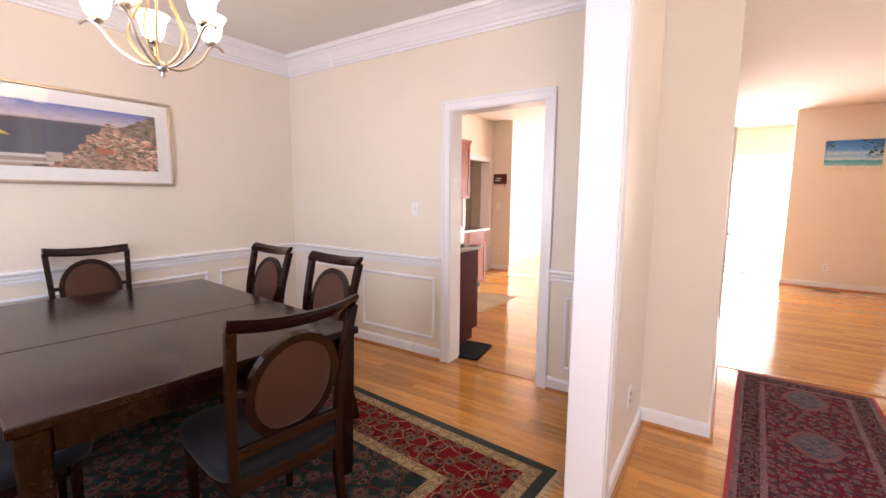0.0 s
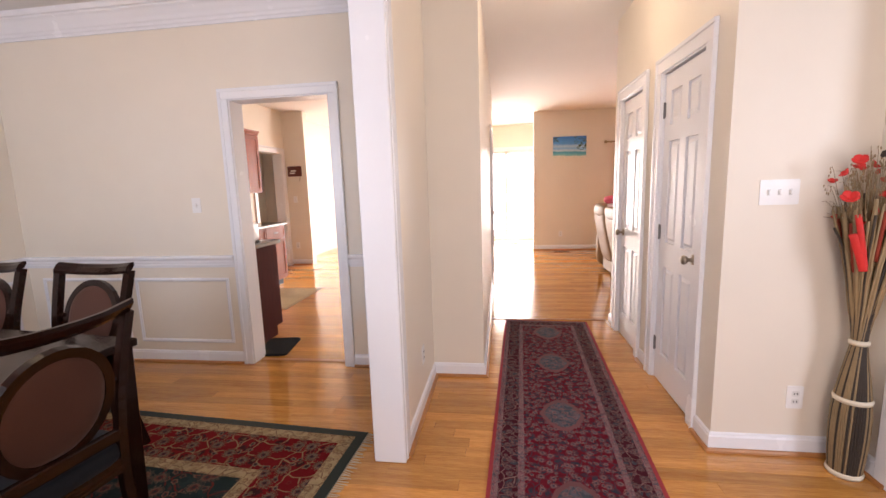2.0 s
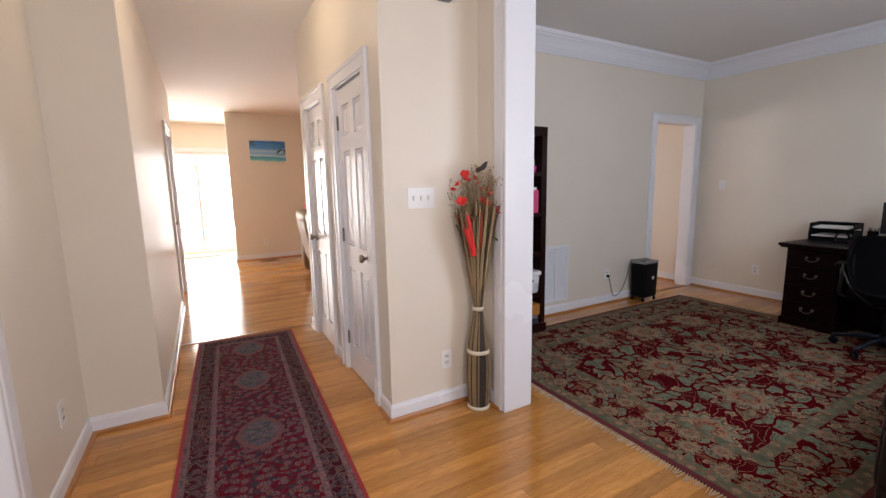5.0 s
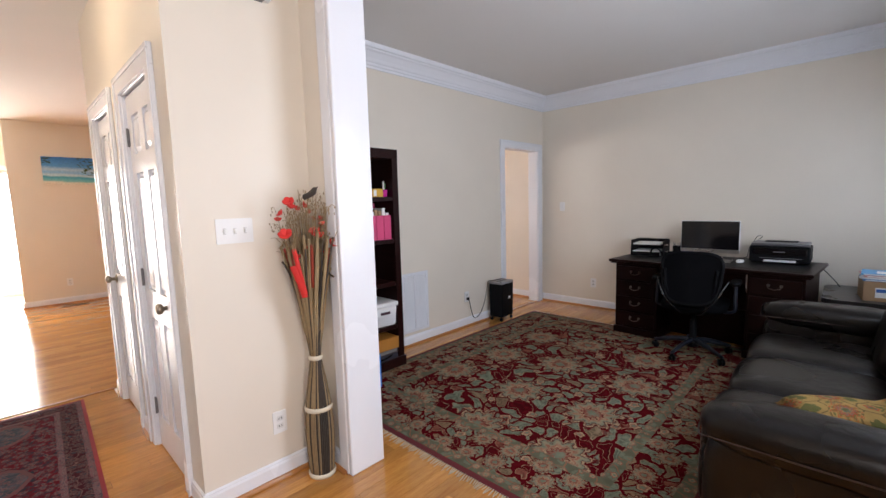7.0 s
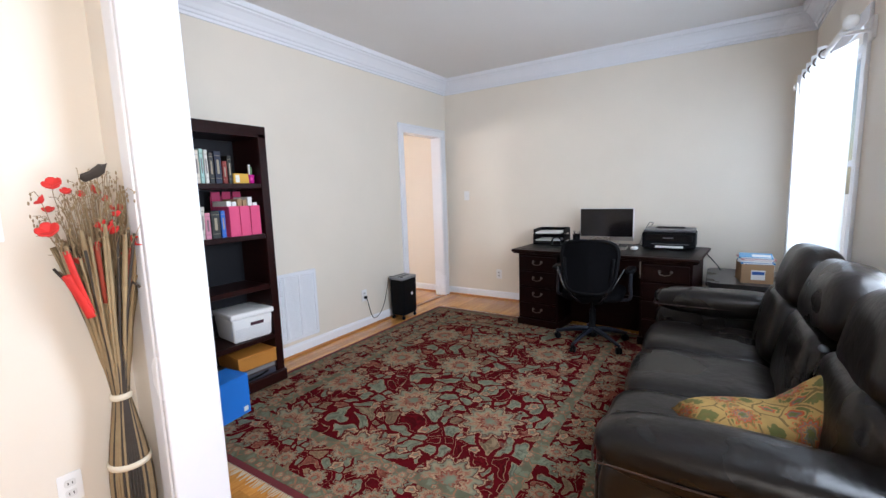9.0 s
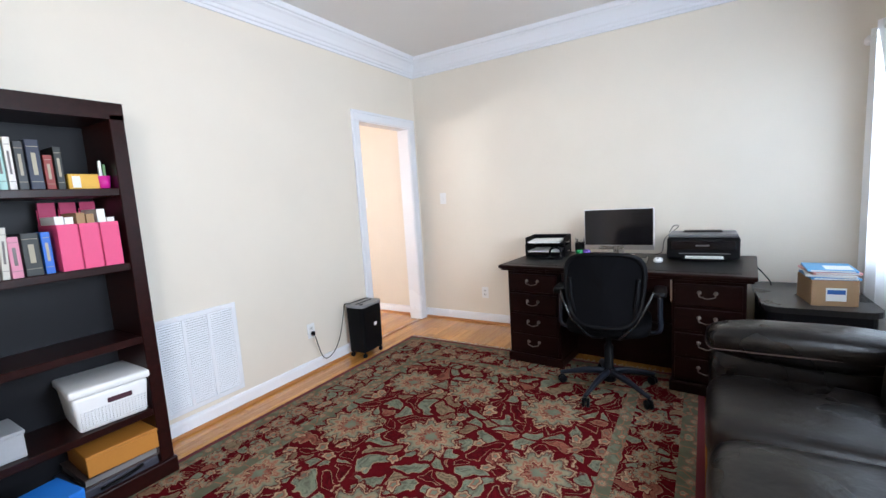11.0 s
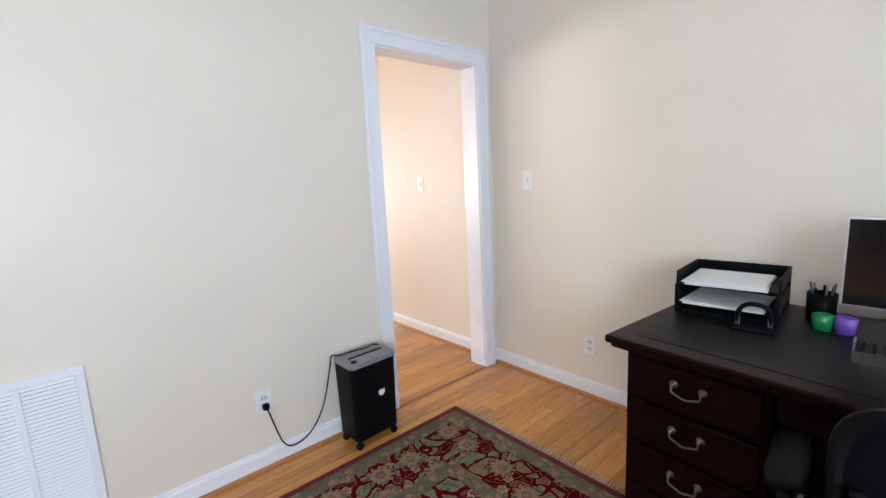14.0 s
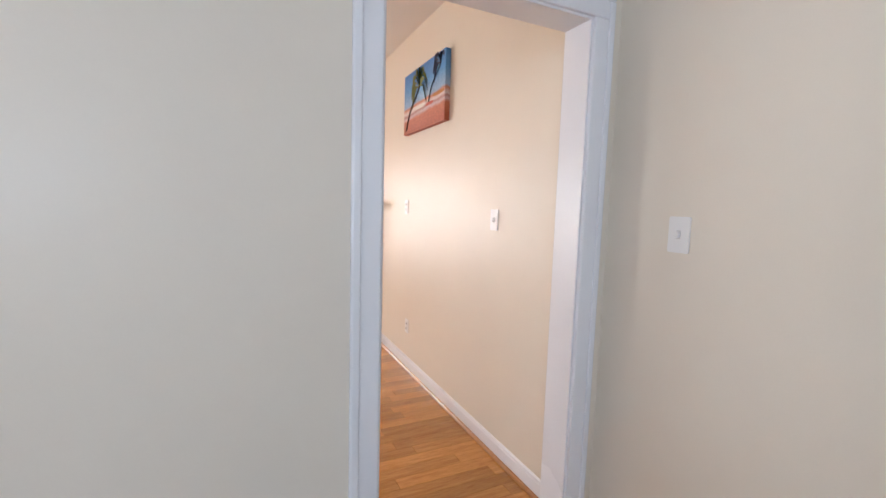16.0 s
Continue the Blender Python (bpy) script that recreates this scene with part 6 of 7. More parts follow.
# sofa
e = thing("leather_sofa", "dark brown leather three-seat sofa with padded backs", "sofa", (0, 0, 0))
SX0, SX1, SY0, SY1 = 2.24, 4.36, -0.60, 0.25
boxes("base", [(SX0 + 0.12, SX1 - 0.12, SY0 + 0.02, SY1 - 0.06, 0.04, 0.30)], LEATHER, e, 0.03, seg=3)
xs = [2.45, 3.02, 3.59, 4.14]
for a, b, lean_back in zip(xs, xs[1:], (0.07, 0.035, 0.0)):
    bm = bmesh.new()
    puff(bm, ((a + b) / 2, -0.05, 0.385), (b - a + 0.012, 0.62, 0.20), 5.0, 36, 18, lump=0.012)
    part("seat_cushion", bm, LEATHER, e, "", True)
    bm = bmesh.new()
    puff(bm, ((a + b) / 2, 0.17, 0.27), (b - a + 0.01, 0.17, 0.34), 4.0, 32, 14, lump=0.008)
    part("footrest_pad", bm, LEATHER, e, "", True)
    bm = bmesh.new()
    puff(bm, ((a + b) / 2, -0.40 - lean_back, 0.60), (b - a + 0.012, 0.20, 0.38), 3.6, 32, 18, Matrix.Rotation(radians(12), 4, "X"), lump=0.02)
    part("back_cushion", bm, LEATHER, e, "", True)
    bm = bmesh.new()
    puff(bm, ((a + b) / 2, -0.485 - lean_back, 0.86), (b - a + 0.016, 0.23, 0.33), 2.8, 32, 18, Matrix.Rotation(radians(14), 4, "X"), lump=0.02)
    part("head_cushion", bm, LEATHER, e, "", True)
boxes("back_shell", [(SX0 + 0.10, SX1 - 0.10, SY0 - 0.06, SY0 + 0.08, 0.05, 0.78)], LEATHER, e, 0.03, seg=3)
for cx, dy, dz in ((SX0 + 0.145, -0.05, -0.02), (SX1 - 0.095, 0.0, 0.0)):
    bm = bmesh.new()
    puff(bm, (cx, -0.15 + dy, 0.33 + dz), (0.22, 0.80, 0.60), 4.2, 36, 18)
    part("arm", bm, LEATHER, e, "", True)
    bm = bmesh.new()
    puff(bm, (cx, -0.13 + dy, 0.585 + dz), (0.27, 0.80, 0.17), 3.0, 36, 14, lump=0.01)
    part("arm_pad", bm, LEATHER, e, "", True)
    bm = bmesh.new()
    tube(bm, arc([(cx - 0.13, -0.5 + dy, 0.575 + dz), (cx - 0.132, 0.15 + dy, 0.57 + dz), (cx - 0.10, 0.252 + dy, 0.565 + dz), (cx + 0.10, 0.252 + dy, 0.565 + dz), (cx + 0.132, 0.15 + dy, 0.57 + dz), (cx + 0.13, -0.5 + dy, 0.575 + dz)], 6), 0.0035, 5)
    part("arm_piping", bm, STITCH, e, "brown stitched piping", True)
for x in (SX0 + 0.1, SX1 - 0.1):
    for y in (SY0 + 0.1, SY1 - 0.12):
        boxes("foot", [(x - 0.03, x + 0.03, y - 0.03, y + 0.03, 0, 0.06)], BLACKPL, e)
e = thing("throw_pillow", "tan floral throw pillow lying on the leather sofa", "pillow", (2.69, -0.235, 0.56), -70)
bm = bmesh.new()
n = 18
grid = {}
for s in (1, -1):
    for i in range(n + 1):
        for j in range(n + 1):
            u, v = 2 * i / n - 1, 2 * j / n - 1
            hgt = 0.066 * max(0, (1 - u ** 4) * (1 - v ** 4)) ** 0.6
            inset = 0.06
            x_, y_ = 0.25 * u * (1 - inset * (1 - v * v) * abs(u)), 0.125 * v * (1 - 0.40 * abs(u) ** 5)
            edge = i in (0, n) or j in (0, n)
            key = (i, j, 0 if edge else s)
            if key not in grid:
                grid[key] = bm.verts.new((x_, y_, s * hgt + 0.24 * max(0, u - 0.2) ** 1.4 + 0.008 * noise.noise((x_ * 9, y_ * 9, s))))
    for i in range(n):
        for j in range(n):
            q = [grid[(a, b, 0 if a in (0, n) or b in (0, n) else s)] for a, b in ((i, j), (i + 1, j), (i + 1, j + 1), (i, j + 1))]
            bm.faces.new(q if s > 0 else q[::-1])
part("pillow_cover", bm, PILLOWM, e, "", True)

# trunk with a carton
e = thing("side_chest", "black round-cornered side chest beside the desk", "chest", (5.36, -0.29, 0))
bm = bmesh.new()
loop_plate(bm, round_rect(0.70, 0.50, 0.08), 0.50, (0, 0, 0.03))
part("chest_body", bm, BLACKWOOD, e)
bm = bmesh.new()
loop_plate(bm, round_rect(0.74, 0.54, 0.09), 0.035, (0, 0, 0.531))
part("chest_lid", bm, solid("worn_black_lacquer", (0.025, 0.024, 0.024), 0.3, 0.4), e)
for sx in (-1, 1):
    boxes("foot", [(sx * 0.28 - 0.03, sx * 0.28 + 0.03, -0.2, 0.2, 0, 0.03)], BLACKPL, e)
e = thing("cardboard_carton", "open brown carton of envelopes with a white label", "carton", (5.22, -0.345, 0.5665), 6)
boxes("carton_body", [(-0.13, 0.13, -0.105, 0.105, 0, 0.15)], CARD, e, 0.003)
boxes("carton_label", [(-0.132, -0.1295, -0.05, 0.04, 0.03, 0.105)], PAPER, e)
boxes("label_stripe", [(-0.1335, -0.1315, -0.045, 0.035, 0.07, 0.095)], solid("label_blue", (0.03, 0.12, 0.42)), e)
for k, (c, dz, tw) in enumerate((((0.08, 0.25, 0.52), 0.0, 4), ((0.70, 0.72, 0.74), 0.014, -6), ((0.62, 0.30, 0.28), 0.028, 7), ((0.12, 0.36, 0.62), 0.042, -2))):
    o = thing("envelope_pack", "flat blue and white paper pack on the carton", "paper pack", (5.22 + 0.004 * k, -0.345, 0.718 + dz), tw, "paper packs on the carton")
    boxes("sleeve", [(-0.135, 0.12, -0.115, 0.105, 0, 0.013)], solid("pack_%s" % "abcd"[k], c), o, 0.002)
    boxes("printed_patch", [(-0.11, 0.02, -0.10, 0.02, 0.0132, 0.0140)], PAPER, o)
    boxes("sheet_edge", [(-0.1362, -0.1348, -0.10, 0.09, 0.003, 0.010)], PAPER, o)

# sheer curtains on their rods
def sheer_curtain(x0, x1, rod0, rod1, label):
    """A gathered sheer from a rod along x; its pleats are deepest at the heading."""
    c = thing("sheer_curtain", label, "curtain", (0, 0, 0))
    bm = bmesh.new()
    nx, nz = int((x1 - x0) * 115), 14
    g = []
    for i in range(nx + 1):
        x = x0 + (x1 - x0) * i / nx
        hung = min(1, max(0, (x - x0 - 0.285) / 0.08))
        back = -0.585 - 0.085 * max(0, 1 - (x - x0) / 0.34) ** 1.5
        top = 2.085 + 0.075 * hung
        line = []
        for j in range(nz + 1):
            w = j / nz
            amp = 0.004 + hung * (0.016 + 0.012 * w)
            line.append(bm.verts.new((x + 0.012 * math.sin(27 * (x - x0) + w * 2) * (1 - w), back + amp * math.sin((x - 4.60) * math.pi / 0.10 + 0.5 * (1 - w) * math.sin(6 * (x - x0))), 0.30 + w * (top - 0.30))))
        g.append(line)
    for i in range(nx):
        for j in range(nz):
            bm.faces.new((g[i][j], g[i + 1][j], g[i + 1][j + 1], g[i][j + 1]))
    part("curtain_panel", bm, SHEER, c, "", True)
    for k in range(int((x1 - x0 - 0.4) / 0.20)):
        bm = bmesh.new()
        tube(bm, [(x0 + 0.365 + 0.20 * k, -0.585 + 0.027 * math.cos(a * math.pi / 8), 2.11 + 0.027 * math.sin(a * math.pi / 8)) for a in range(17)], 0.005, 6)
        part("grommet", bm, PEWTER, c, "grey metal eyelet", True)
    r = thing("curtain_rod", "white curtain rod with ball finials on brackets", "curtain rod", (0, 0, 0))
    bm = bmesh.new()
    tube(bm, [(rod0, -0.585, 2.11), (rod1, -0.585, 2.11)], 0.014, 12)
    part("rod", bm, WHITEPL, r, "", True)
    for x in (rod0 - 0.03, rod1 + 0.03):
        bm = bmesh.new()
        puff(bm, (x, -0.585, 2.11), (0.085, 0.06, 0.06), 2.6, 16, 10)
        part("finial", bm, WHITEPL, r, "", True)
    for x in (rod0 + 0.10, rod1 - 0.015):
        boxes("bracket", [(x - 0.012, x + 0.012, -0.69, -0.562, 2.080, 2.096), (x - 0.035, x + 0.035, -0.70, -0.682, 2.04, 2.15)], WHITEPL, r, 0.003)


sheer_curtain(4.235, 5.62, 4.01, 5.66, "white sheer curtain glowing with daylight at the window")

# ---- living room ----
e = thing("recliner_sofa", "tan leather reclining sofa seen from behind", "sofa", (1.95, 5.55, 0))
for y0, y1 in ((-1.02, -0.36), (-0.34, 0.34), (0.36, 1.02)):
    bm = bmesh.new()
    puff(bm, (-0.28, (y0 + y1) / 2, 0.58), (0.26, y1 - y0, 0.80), 4.5, 32, 16, Matrix.Rotation(radians(-12), 4, "Y"), 0.01)
    part("back_cushion", bm, BEIGELEATHER, e, "", True)
    bm = bmesh.new()
    puff(bm, (-0.36, (y0 + y1) / 2, 0.94), (0.24, y1 - y0, 0.20), 3.0, 28, 12, None, 0.01)
    part("head_roll", bm, BEIGELEATHER, e, "", True)
    bm = bmesh.new()
    puff(bm, (0.15, (y0 + y1) / 2, 0.38), (0.62, y1 - y0, 0.26), 5, 28, 12)
    part("seat_cushion", bm, BEIGELEATHER, e, "", True)
boxes("base", [(-0.30, 0.40, -1.0, 1.0, 0.03, 0.28)], BEIGELEATHER, e, 0.03, seg=2)
for y in (-1.10, 1.10):
    bm = bmesh.new()
    puff(bm, (0.05, y, 0.34), (0.85, 0.20, 0.62), 5, 28, 12)
    part("arm", bm, BEIGELEATHER, e, "", True)
for x in (-0.25, 0.35):
    for y in (-0.95, 0.95):
        boxes("foot", [(x - 0.03, x + 0.03, y - 0.03, y + 0.03, 0, 0.04)], BLACKPL, e)
e = thing("red_cushion", "red cushion on top of the tan sofa", "cushion", (1.72, 6.1, 1.03), 20)
bm = bmesh.new()
puff(bm, (0, 0, 0.06), (0.25, 0.40, 0.13), 3, 24, 12, None, 0.01)
part("cushion_cover", bm, REDCURTAIN, e, "", True)
e = thing("folded_throw", "pale pink throw laid over the tan sofa back", "blanket", (1.60, 5.45, 1.025))
bm = bmesh.new()
puff(bm, (0, 0, 0.02), (0.26, 0.45, 0.05), 4, 24, 10, None, 0.012)
part("throw_cloth", bm, solid("pale_pink_cloth", (0.72, 0.50, 0.50), 0.9), e, "", True)
for x0, x1, y in ((2.30, 2.75, 8.47), (4.45, 4.85, 8.47)):
    e = thing("red_curtain", "bright red curtain panel at the living room window", "curtain", (0, 0, 0), 0, "red curtains")
    bm = bmesh.new()
    prev = None
    for i in range(41):
        u = i / 40
        y_ = y + 0.03 * math.sin(u * 30)
        cur = [bm.verts.new((x0 + (x1 - x0) * u, y_, z)) for z in (0.25, 2.12)]
        if prev:
            bm.faces.new((prev[0], cur[0], cur[1], prev[1]))
        prev = cur
    o = part("curtain_panel", bm, REDCURTAIN, e, "", True)
    sol = o.modifiers.new("thick", "SOLIDIFY")
    sol.thickness = 0.003
e = thing("curtain_rod", "brass curtain rod over the living room window", "curtain rod", (0, 0, 0))
bm = bmesh.new()
tube(bm, [(2.12, 8.47, 2.10), (4.98, 8.47, 2.10)], 0.014, 10)
part("rod", bm, BRASS, e, "", True)
for x in (2.10, 5.0):
    bm = bmesh.new()
    puff(bm, (x, 8.47, 2.10), (0.07, 0.055, 0.055), 2, 14, 8)
    part("finial", bm, BRASS, e, "", True)
for x in (2.2, 4.9):
    boxes("bracket", [(x - 0.01, x + 0.01, 8.45, 8.57, 2.08, 2.09)], BRASS, e)


def canvas(name, w, h, at, turn, art, label, deep=0.035):
    e = thing(name, label, "picture", at, turn)
    boxes("canvas_edge", [(-w / 2, w / 2, -deep + 0.002, -0.001, -h / 2, h / 2)], art, e, 0.002)
    boxes("canvas_front", [(-w / 2, w / 2, -deep, -deep + 0.0015, -h / 2, h / 2)], art, e)
    return e


canvas("beach_canvas", 0.63, 0.42, (1.435, 8.57, 2.03), 0, BEACH, "blue tropical beach canvas on the far wall")
bc_ = bpy.data.objects["beach_canvas"]
rnd = random.Random(5)
bm = bmesh.new()
for k in range(70):
    left = k < 16
    x = rnd.uniform(-0.31, -0.22) if left else 0.31 - abs(rnd.gauss(0, 0.11))
    z = rnd.uniform(0.12, 0.205) if left else rnd.uniform(-0.06, 0.205)
    if abs(x) < 0.31 and (left or z > 0.12 - 1.2 * (x - 0.02)):
        puff(bm, (x, -0.0358, z), (rnd.uniform(0.015, 0.05), 0.001, rnd.uniform(0.008, 0.02)), 2, 7, 4, Matrix.Rotation(rnd.uniform(-0.6, 0.6), 4, "Y"))
part("painted_foliage", bm, solid("painted_leaf_green", (0.03, 0.06, 0.015), 0.6), bc_)
e = canvas("palm_canvas", 0.76, 0.46, (OFF_E, 4.70, 2.17), -90, PALMS, "palm beach canvas print on the living room wall", 0.04)
for px, pz, sc, leaf, stem in ((-0.06, 0.05, 1.25, (0.17, 0.19, 0.05), (0.16, 0.11, 0.10)), (0.31, 0.13, 0.95, (0.02, 0.035, 0.10), (0.03, 0.04, 0.10))):
    leaf_paint, stem_paint = solid("painted_palm_%d" % int(100 * leaf[1]), leaf, 0.6), solid("painted_stem_%d" % int(100 * stem[0]), stem, 0.6)
    bm = bmesh.new()
    tube(bm, arc([(px - 0.20 * sc, -0.0415, pz - 0.20 * sc), (px - 0.15 * sc, -0.0415, pz - 0.10 * sc), (px - 0.05 * sc, -0.0415, pz - 0.02 * sc), (px, -0.0415, pz + 0.03 * sc)], 5), 0.010 * sc, 4, 0.1)
    part("painted_trunk", bm, stem_paint, e)
    bm = bmesh.new()
    for k in range(9):
        a = radians(-35 + 31 * k)
        c, sn = math.cos(a), math.sin(a)
        reach = (0.10 if px + c * 0.13 * sc > 0.36 else 0.13) * sc
        if abs(px + c * reach) < 0.375:
            tip = min(pz + 0.03 * sc + sn * reach * 0.9 - 0.05 * sc, 0.215)
            tube(bm, arc([(px, -0.0418, pz + 0.03 * sc), (px + c * reach * 0.55, -0.0418, min(0.22, pz + 0.03 * sc + sn * reach * 0.6 + 0.03 * sc)), (px + c * reach, -0.0418, tip)], 4), [0.005] * 2 + [0.016 * sc] * 4 + [0.012 * sc, 0.007, 0.001], 4, 0.05)
    part("painted_fronds", bm, leaf_paint, e)
for nm, a, c in (("painted_hull", (0.06, 0.20, -0.085, -0.060), (0.50, 0.10, 0.07)), ("painted_sand", (-0.22, 0.05, -0.075, -0.045), (0.74, 0.70, 0.66)), ("painted_shore", (0.18, 0.375, -0.045, -0.020), (0.50, 0.20, 0.05))):
    bm = bmesh.new()
    puff(bm, ((a[0] + a[1]) / 2, -0.0405, (a[2] + a[3]) / 2), (a[1] - a[0], 0.0012, a[3] - a[2]), 2.6, 18, 6)
    part(nm, bm, solid(nm + "_colour", c, 0.6), e)

# fireplace edge and mantel on the living room wall
e = thing("fireplace_mantel", "white wooden fireplace mantel with shelf", "fireplace", (OFF_E, 6.6, 0))
boxes("mantel_shelf", [(-0.20, 0, -0.86, 0.86, 1.34, 1.40)], TRIM, e, 0.008, seg=2)
boxes("mantel_frieze", [(-0.10, 0, -0.75, 0.75, 1.10, 1.34)], TRIM, e, 0.004)
for y0, y1 in ((-0.75, -0.52), (0.52, 0.75)):
    boxes("mantel_leg", [(-0.10, 0, y0, y1, 0, 1.10)], TRIM, e, 0.004)
boxes("firebox", [(-0.02, 0, -0.52, 0.52, 0, 1.10)], BLACKWOOD, e)
e = thing("wall_television", "flat black television mounted above the mantel", "television", (OFF_E, 6.6, 1.98))
boxes("screen_case", [(-0.07, -0.02, -0.62, 0.62, -0.36, 0.36)], BLACKPL, e, 0.006)
boxes("screen_glass", [(-0.073, -0.0695, -0.605, 0.605, -0.345, 0.345)], SCREEN, e)
boxes("wall_mount", [(-0.02, 0, -0.2, 0.2, -0.15, 0.15)], BLACKPL, e)
e = thing("floor_register", "dark brown metal floor register near the wall", "vent", (1.28, 8.30, 0.001))
boxes("register_frame", [(-0.16, 0.16, -0.06, 0.06, 0, 0.005)], solid("brown_register_metal", (0.10, 0.055, 0.03), 0.4), e, 0.002)
for k in range(8):
    boxes("register_slot", [(-0.13 + k * 0.034, -0.11 + k * 0.034, -0.045, 0.045, 0.0055, 0.0065)], BLACKPL, e)
e = thing("door_mat", "patterned door mat before the patio door", "mat", (0.10, 9.75, 0))
boxes("mat_pile", [(-0.42, 0.42, -0.25, 0.25, 0.001, 0.012)], solid("mat_cream_pile", (0.42, 0.38, 0.32), 0.95), e)
for k in range(4):
    boxes("mat_stripe", [(-0.36, 0.36, -0.2 + 0.12 * k, -0.15 + 0.12 * k, 0.0125, 0.0135)], solid("mat_grey_stripe", (0.16, 0.17, 0.19), 0.95), e)

# ---- kitchen ----
def cabinet_door(parent, x, y0, y1, z0, z1, name="cabinet_door", pull=True, drawer=False):
    """A framed door that faces +x."""
    bm = bmesh.new()
    f = 0.05 if not drawer else 0.028
    box(bm, x, x + 0.018, y0, y0 + f, z0, z1)
    box(bm, x, x + 0.018, y1 - f, y1, z0, z1)
    box(bm, x, x + 0.018, y0 + f, y1 - f, z0, z0 + f)
    box(bm, x, x + 0.018, y0 + f, y1 - f, z1 - f, z1)
    box(bm, x, x + 0.010, y0 + f, y1 - f, z0 + f, z1 - f)
    d = part(name, bm, CHERRY, parent)
    if pull:
        bm = bmesh.new()
        if drawer:
            c = ((y0 + y1) / 2, (z0 + z1) / 2)
            tube(bm, arc([(x + 0.018, c[0] - 0.04, c[1]), (x + 0.04, c[0], c[1]), (x + 0.018, c[0] + 0.04, c[1])], 5), 0.005, 6)
        else:
            c = (y0 + 0.03, z0 + 0.12 if z0 > 1.2 else z1 - 0.12)
            tube(bm, arc([(x + 0.018, c[0], c[1] - 0.04), (x + 0.04, c[0], c[1]), (x + 0.018, c[0], c[1] + 0.04)], 5), 0.005, 6)
        part("pull", bm, STEEL, d, "", True)
    return d


def base_unit(y0, y1, label, x0=-3.75, x1=-3.05):
    e = thing("base_cabinet", label, "cabinet", (0, 0, 0), 0, "kitchen cabinets")
    boxes("carcass", [(x0, x1 - 0.02, y0 + 0.001, y1 - 0.001, 0.10, 0.875)], CHERRY, e, 0.002)
    boxes("toe_kick", [(x0, x1 - 0.09, y0 + 0.001, y1 - 0.001, 0, 0.10)], BLACKWOOD, e)
    cabinet_door(e, x1 - 0.02, y0 + 0.006, y1 - 0.006, 0.70, 0.865, "drawer", True, True)
    cabinet_door(e, x1 - 0.02, y0 + 0.006, y1 - 0.006, 0.115, 0.69)
    return e


for k, (a, b) in enumerate(((3.60, 4.10), (4.10, 4.60), (4.60, 5.10), (5.10, 5.60))):
    base_unit(a, b, "cherry wood base cabinet with drawer and panelled door")
e = thing("end_cabinet", "dark cherry cabinet end by the dining doorway", "cabinet", (0, 0, 0), 0, "kitchen cabinets")
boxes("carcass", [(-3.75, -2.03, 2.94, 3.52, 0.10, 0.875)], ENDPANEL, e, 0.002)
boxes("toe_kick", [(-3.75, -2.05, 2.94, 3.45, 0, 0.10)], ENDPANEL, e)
bm = bmesh.new()
box(bm, -3.75, -2.00, 2.94, 3.555, 0.877, 0.91, 0.006, 2)
box(bm, -3.75, -3.02, 3.556, 5.63, 0.877, 0.91, 0.006, 2)
one("countertop", bm, GRANITE, "speckled granite countertop over the base cabinets", "countertop")
structure(boxes("backsplash", [(-3.75, -3.744, 3.0, 5.63, 0.91, 1.33)], BACKSPL), "pale stone backsplash behind the kitchen counter", "backsplash")
for a, b in ((4.70, 5.22), (5.22, 5.74)):
    e = thing("wall_cabinet", "cherry wood wall cabinet with a crown top", "cabinet", (0, 0, 0), 0, "kitchen cabinets")
    boxes("carcass", [(-3.75, -3.44, a + 0.001, b - 0.001, 1.345, 2.17)], CHERRY, e, 0.002)
    cabinet_door(e, -3.44, a + 0.006, b - 0.006, 1.355, 2.16)
    bm = bmesh.new()
    sweep(bm, [(-3.44, b, 2.17), (-3.44, a, 2.17)], [(-0.30, 0), (-0.30, 0.06), (0.05, 0.06), (0.045, 0.045), (0.02, 0.015), (0.02, 0)])
    part("cabinet_crown", bm, CHERRY, e)
e = thing("toaster", "white toaster on the kitchen counter", "toaster", (-2.20, 3.26, 0.911))
bm = bmesh.new()
box(bm, -0.09, 0.09, -0.14, 0.14, 0.012, 0.185, 0.03, 4)
part("toaster_body", bm, WHITEPL, e, "", True)
boxes("toaster_base", [(-0.085, 0.085, -0.135, 0.135, 0, 0.014)], BLACKPL, e, 0.003)
for x in (-0.035, 0.035):
    boxes("bread_slot", [(x - 0.014, x + 0.014, -0.10, 0.10, 0.1845, 0.187)], BLACKPL, e)
boxes("lever", [(0.088, 0.10, -0.02, 0.02, 0.10, 0.115)], BLACKPL, e, 0.003)
e = thing("key_plaque", "dark red wooden plaque with hooks on the wall", "plaque", (-3.57, 7.10, 1.70))
boxes("plaque_board", [(-0.13, 0.13, -0.02, 0, -0.09, 0.09)], solid("dark_cherry_plaque", (0.10, 0.018, 0.014), 0.4), e, 0.004)
boxes("plaque_writing", [(-0.07, 0.03, -0.022, -0.0195, 0.0, 0.02), (-0.09, 0.01, -0.022, -0.0195, -0.04, -0.02)], PAPER, e)
bm = bmesh.new()
tube(bm, arc([(0.10, -0.02, -0.09), (0.10, -0.03, -0.14), (0.09, -0.03, -0.17)], 4), 0.012, 6, 0.4)
part("hanging_keys", bm, BRASS, e)
plate("light_switch", 0.072, 0.115, (-3.60, 7.10, 1.20), 0, "toggle", "white light switch below the key plaque")
plate("wall_outlet", 0.072, 0.115, (-3.62, 7.10, 0.36), 0, "outlet", "white outlet low on the kitchen wall")
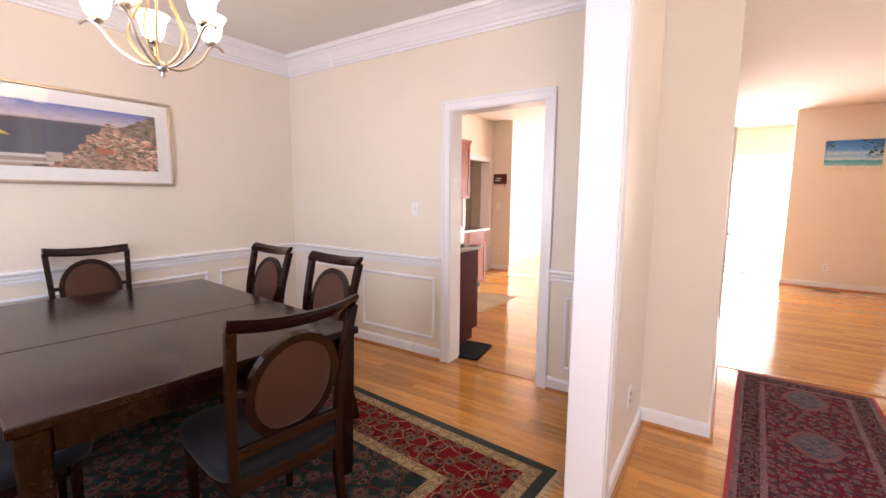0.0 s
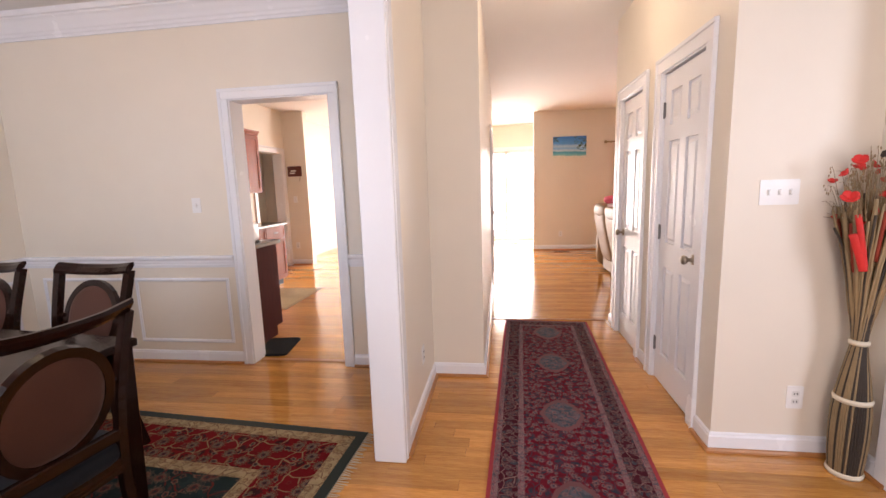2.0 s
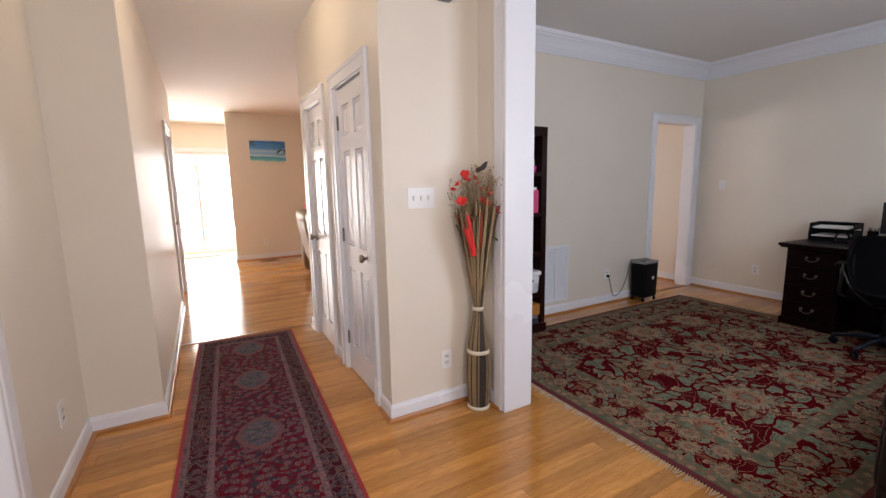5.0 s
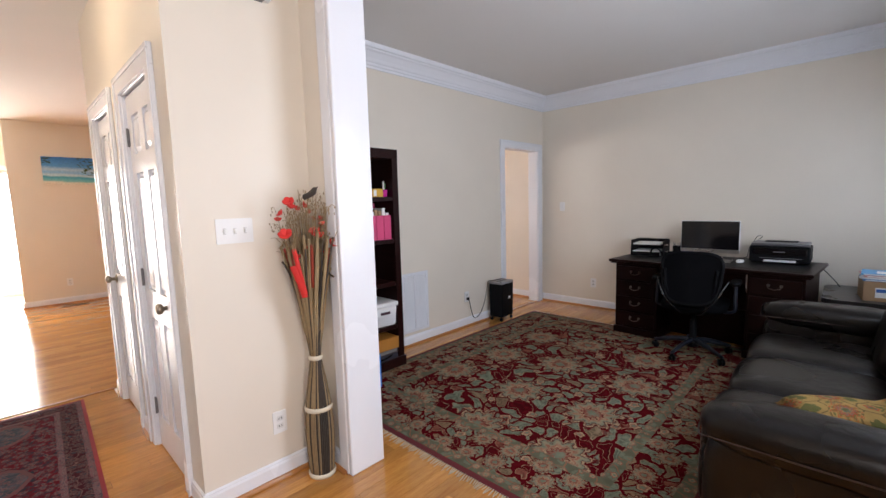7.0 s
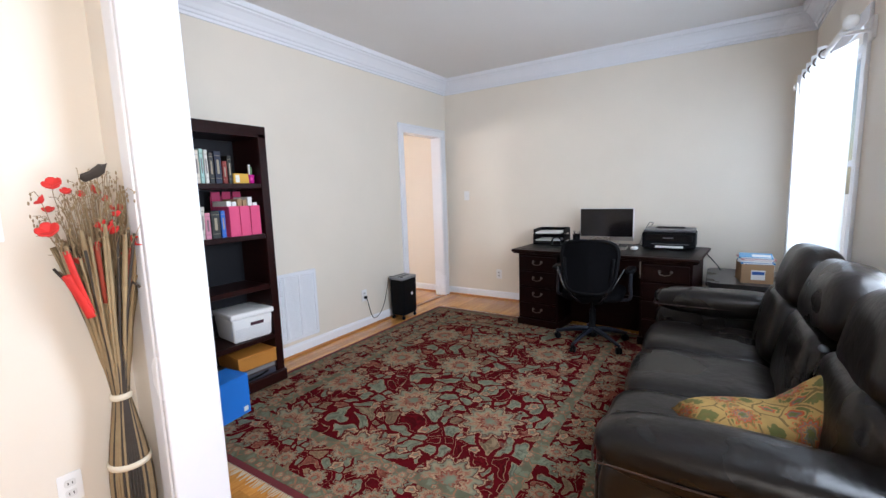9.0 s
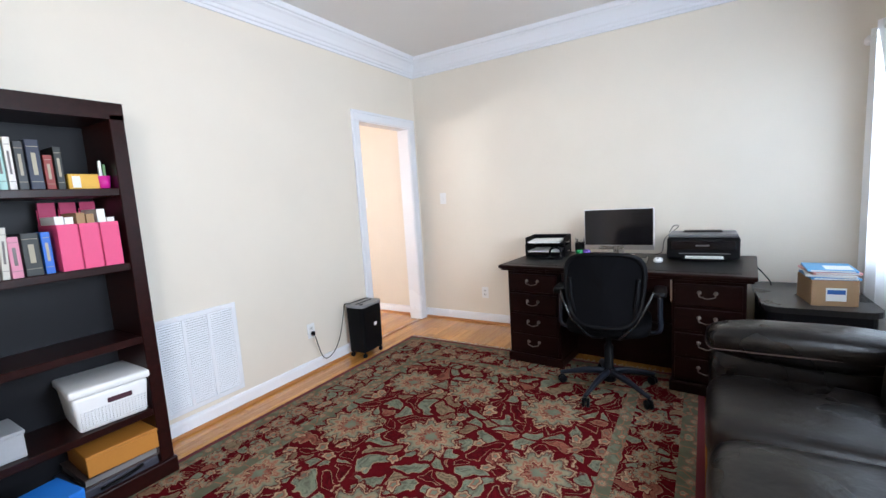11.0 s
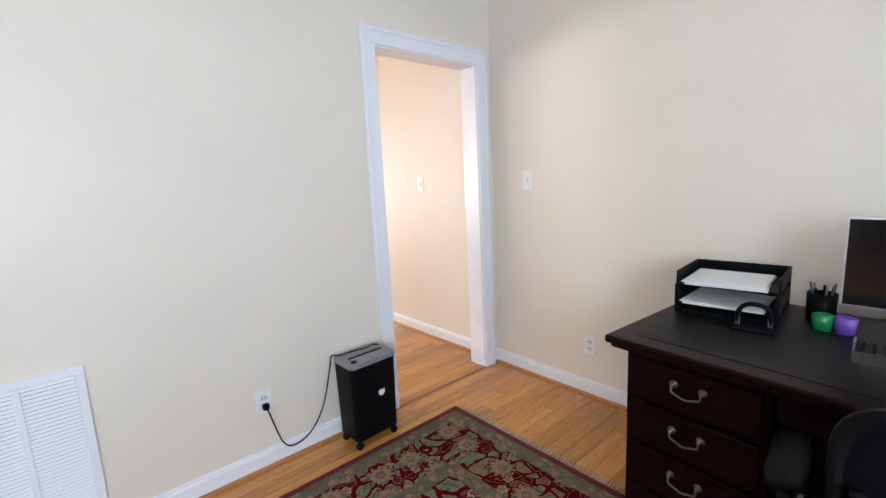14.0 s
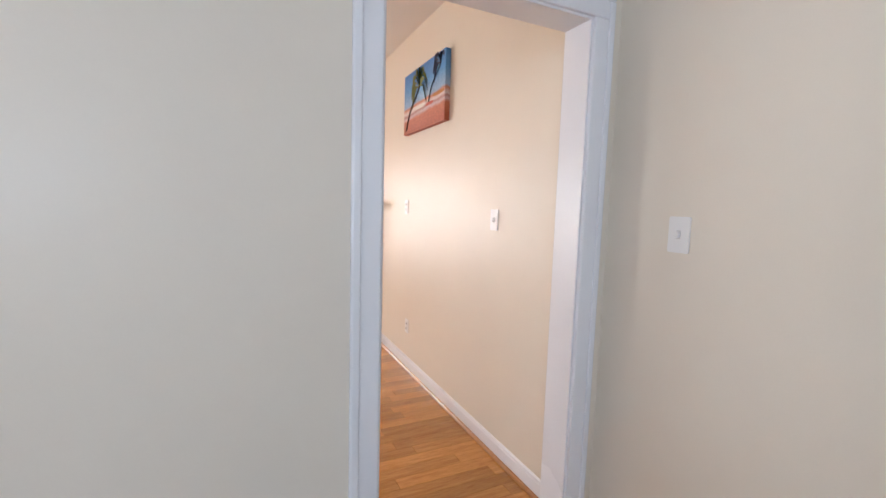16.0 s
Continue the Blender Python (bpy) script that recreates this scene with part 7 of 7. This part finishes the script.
e = thing("kitchen_rug", "pale beige patterned rug on the kitchen floor", "rug", (-2.72, 4.76, 0), 0)
boxes("rug_field", [(-0.29, 0.29, -0.46, 0.46, 0.001, 0.008)], KRUG, e)
boxes("rug_binding", [(-0.33, -0.29, -0.5, 0.5, 0.001, 0.007), (0.29, 0.33, -0.5, 0.5, 0.001, 0.007), (-0.29, 0.29, -0.5, -0.46, 0.001, 0.007), (-0.29, 0.29, 0.46, 0.5, 0.001, 0.007)], solid("tan_rug_binding", (0.36, 0.27, 0.15), 0.95), e)
e = thing("floor_mat", "black rubber mat by the kitchen doorway", "mat", (-1.87, 3.12, 0), 8)
bm = bmesh.new()
loop_plate(bm, round_rect(0.28, 0.40, 0.03), 0.014, (0, 0, 0.001))
part("mat_sheet", bm, MATRUB, e)
bm = bmesh.new()
ring_plate(bm, round_rect(0.24, 0.36, 0.025), round_rect(0.27, 0.39, 0.03), 0.003, (0, 0, 0.0155))
part("mat_rim", bm, MATRUB, e)

# ---- floor boards ----
fl = structure(boxes("floor", [(-5.1, 5.95, SOUTH - 0.15, 10.55, -0.10, -0.006)], GAP), "glossy honey oak strip floor throughout", "floor")
LENGTHS = (0.62, 0.9, 1.17, 1.44)
W_ = 0.082
plank_me = {}
for L in LENGTHS:
    bm = bmesh.new()
    v = box(bm, -L / 2 + 0.0006, L / 2 - 0.0006, -W_ / 2 + 0.0006, W_ / 2 - 0.0006, -0.006, 0.0)
    plank_me[L] = mesh_of("floor_plank", bm, OAK)
rnd = random.Random(11)
verts, faces, count = [], [], 0
y = SOUTH - 0.10
while y < 10.5:
    x = -5.1 - rnd.uniform(0, 1.2)
    while x < 5.9:
        L = rnd.choice(LENGTHS)
        cx = x + L / 2
        whole = x > -5.1 and x + L < 5.93
        near = (-0.4 < cx < 1.9 and 0.9 < y < 4.0) or (1.7 < cx < 5.6 and 1.9 < y < 3.05) or (-2.4 < cx < -0.3 and 1.5 < y < 3.0) or (5.0 < cx < 5.9 and 1.5 < y < 3.2)
        if near and whole and count < 300:
            o = new("floor_plank", plank_me[L])
            o.parent, o.location = fl, (cx, y + W_ / 2, 0)
            count += 1
        else:
            a = len(verts)
            x0, x1, y0, y1 = max(x, -5.1) + 0.0006, min(x + L, 5.93) - 0.0006, y + 0.0006, y + W_ - 0.0006
            verts += [(x0, y0, 0), (x1, y0, 0), (x1, y1, 0), (x0, y1, 0), (x0, y0, -0.006), (x1, y0, -0.006), (x1, y1, -0.006), (x0, y1, -0.006)]
            faces += [(a, a + 1, a + 2, a + 3), (a + 4, a + 5, a + 1, a), (a + 5, a + 6, a + 2, a + 1), (a + 6, a + 7, a + 3, a + 2), (a + 7, a + 4, a, a + 3)]
        x += L
    y += W_
me = bpy.data.meshes.new("floor_planks")
me.from_pydata(verts, [], faces)
me.materials.append(OAK)
rest = new("floor_planks", me)
rest.parent = fl
tagged(rest, kind="stuff")
# saddles at the doorways
for nm, a in (("threshold_office", (4.897, 5.672, 2.915, 2.955)), ("threshold_dining", (-1.86, -1.135, 2.84, 2.885)), ("threshold_hall", (-0.02, 1.11, 3.985, 4.02))):
    structure(boxes(nm, [(a[0], a[1], a[2], a[3], 0.001, 0.006)], SHOE, bevel=0.002), "low oak saddle strip in the floor", "threshold")
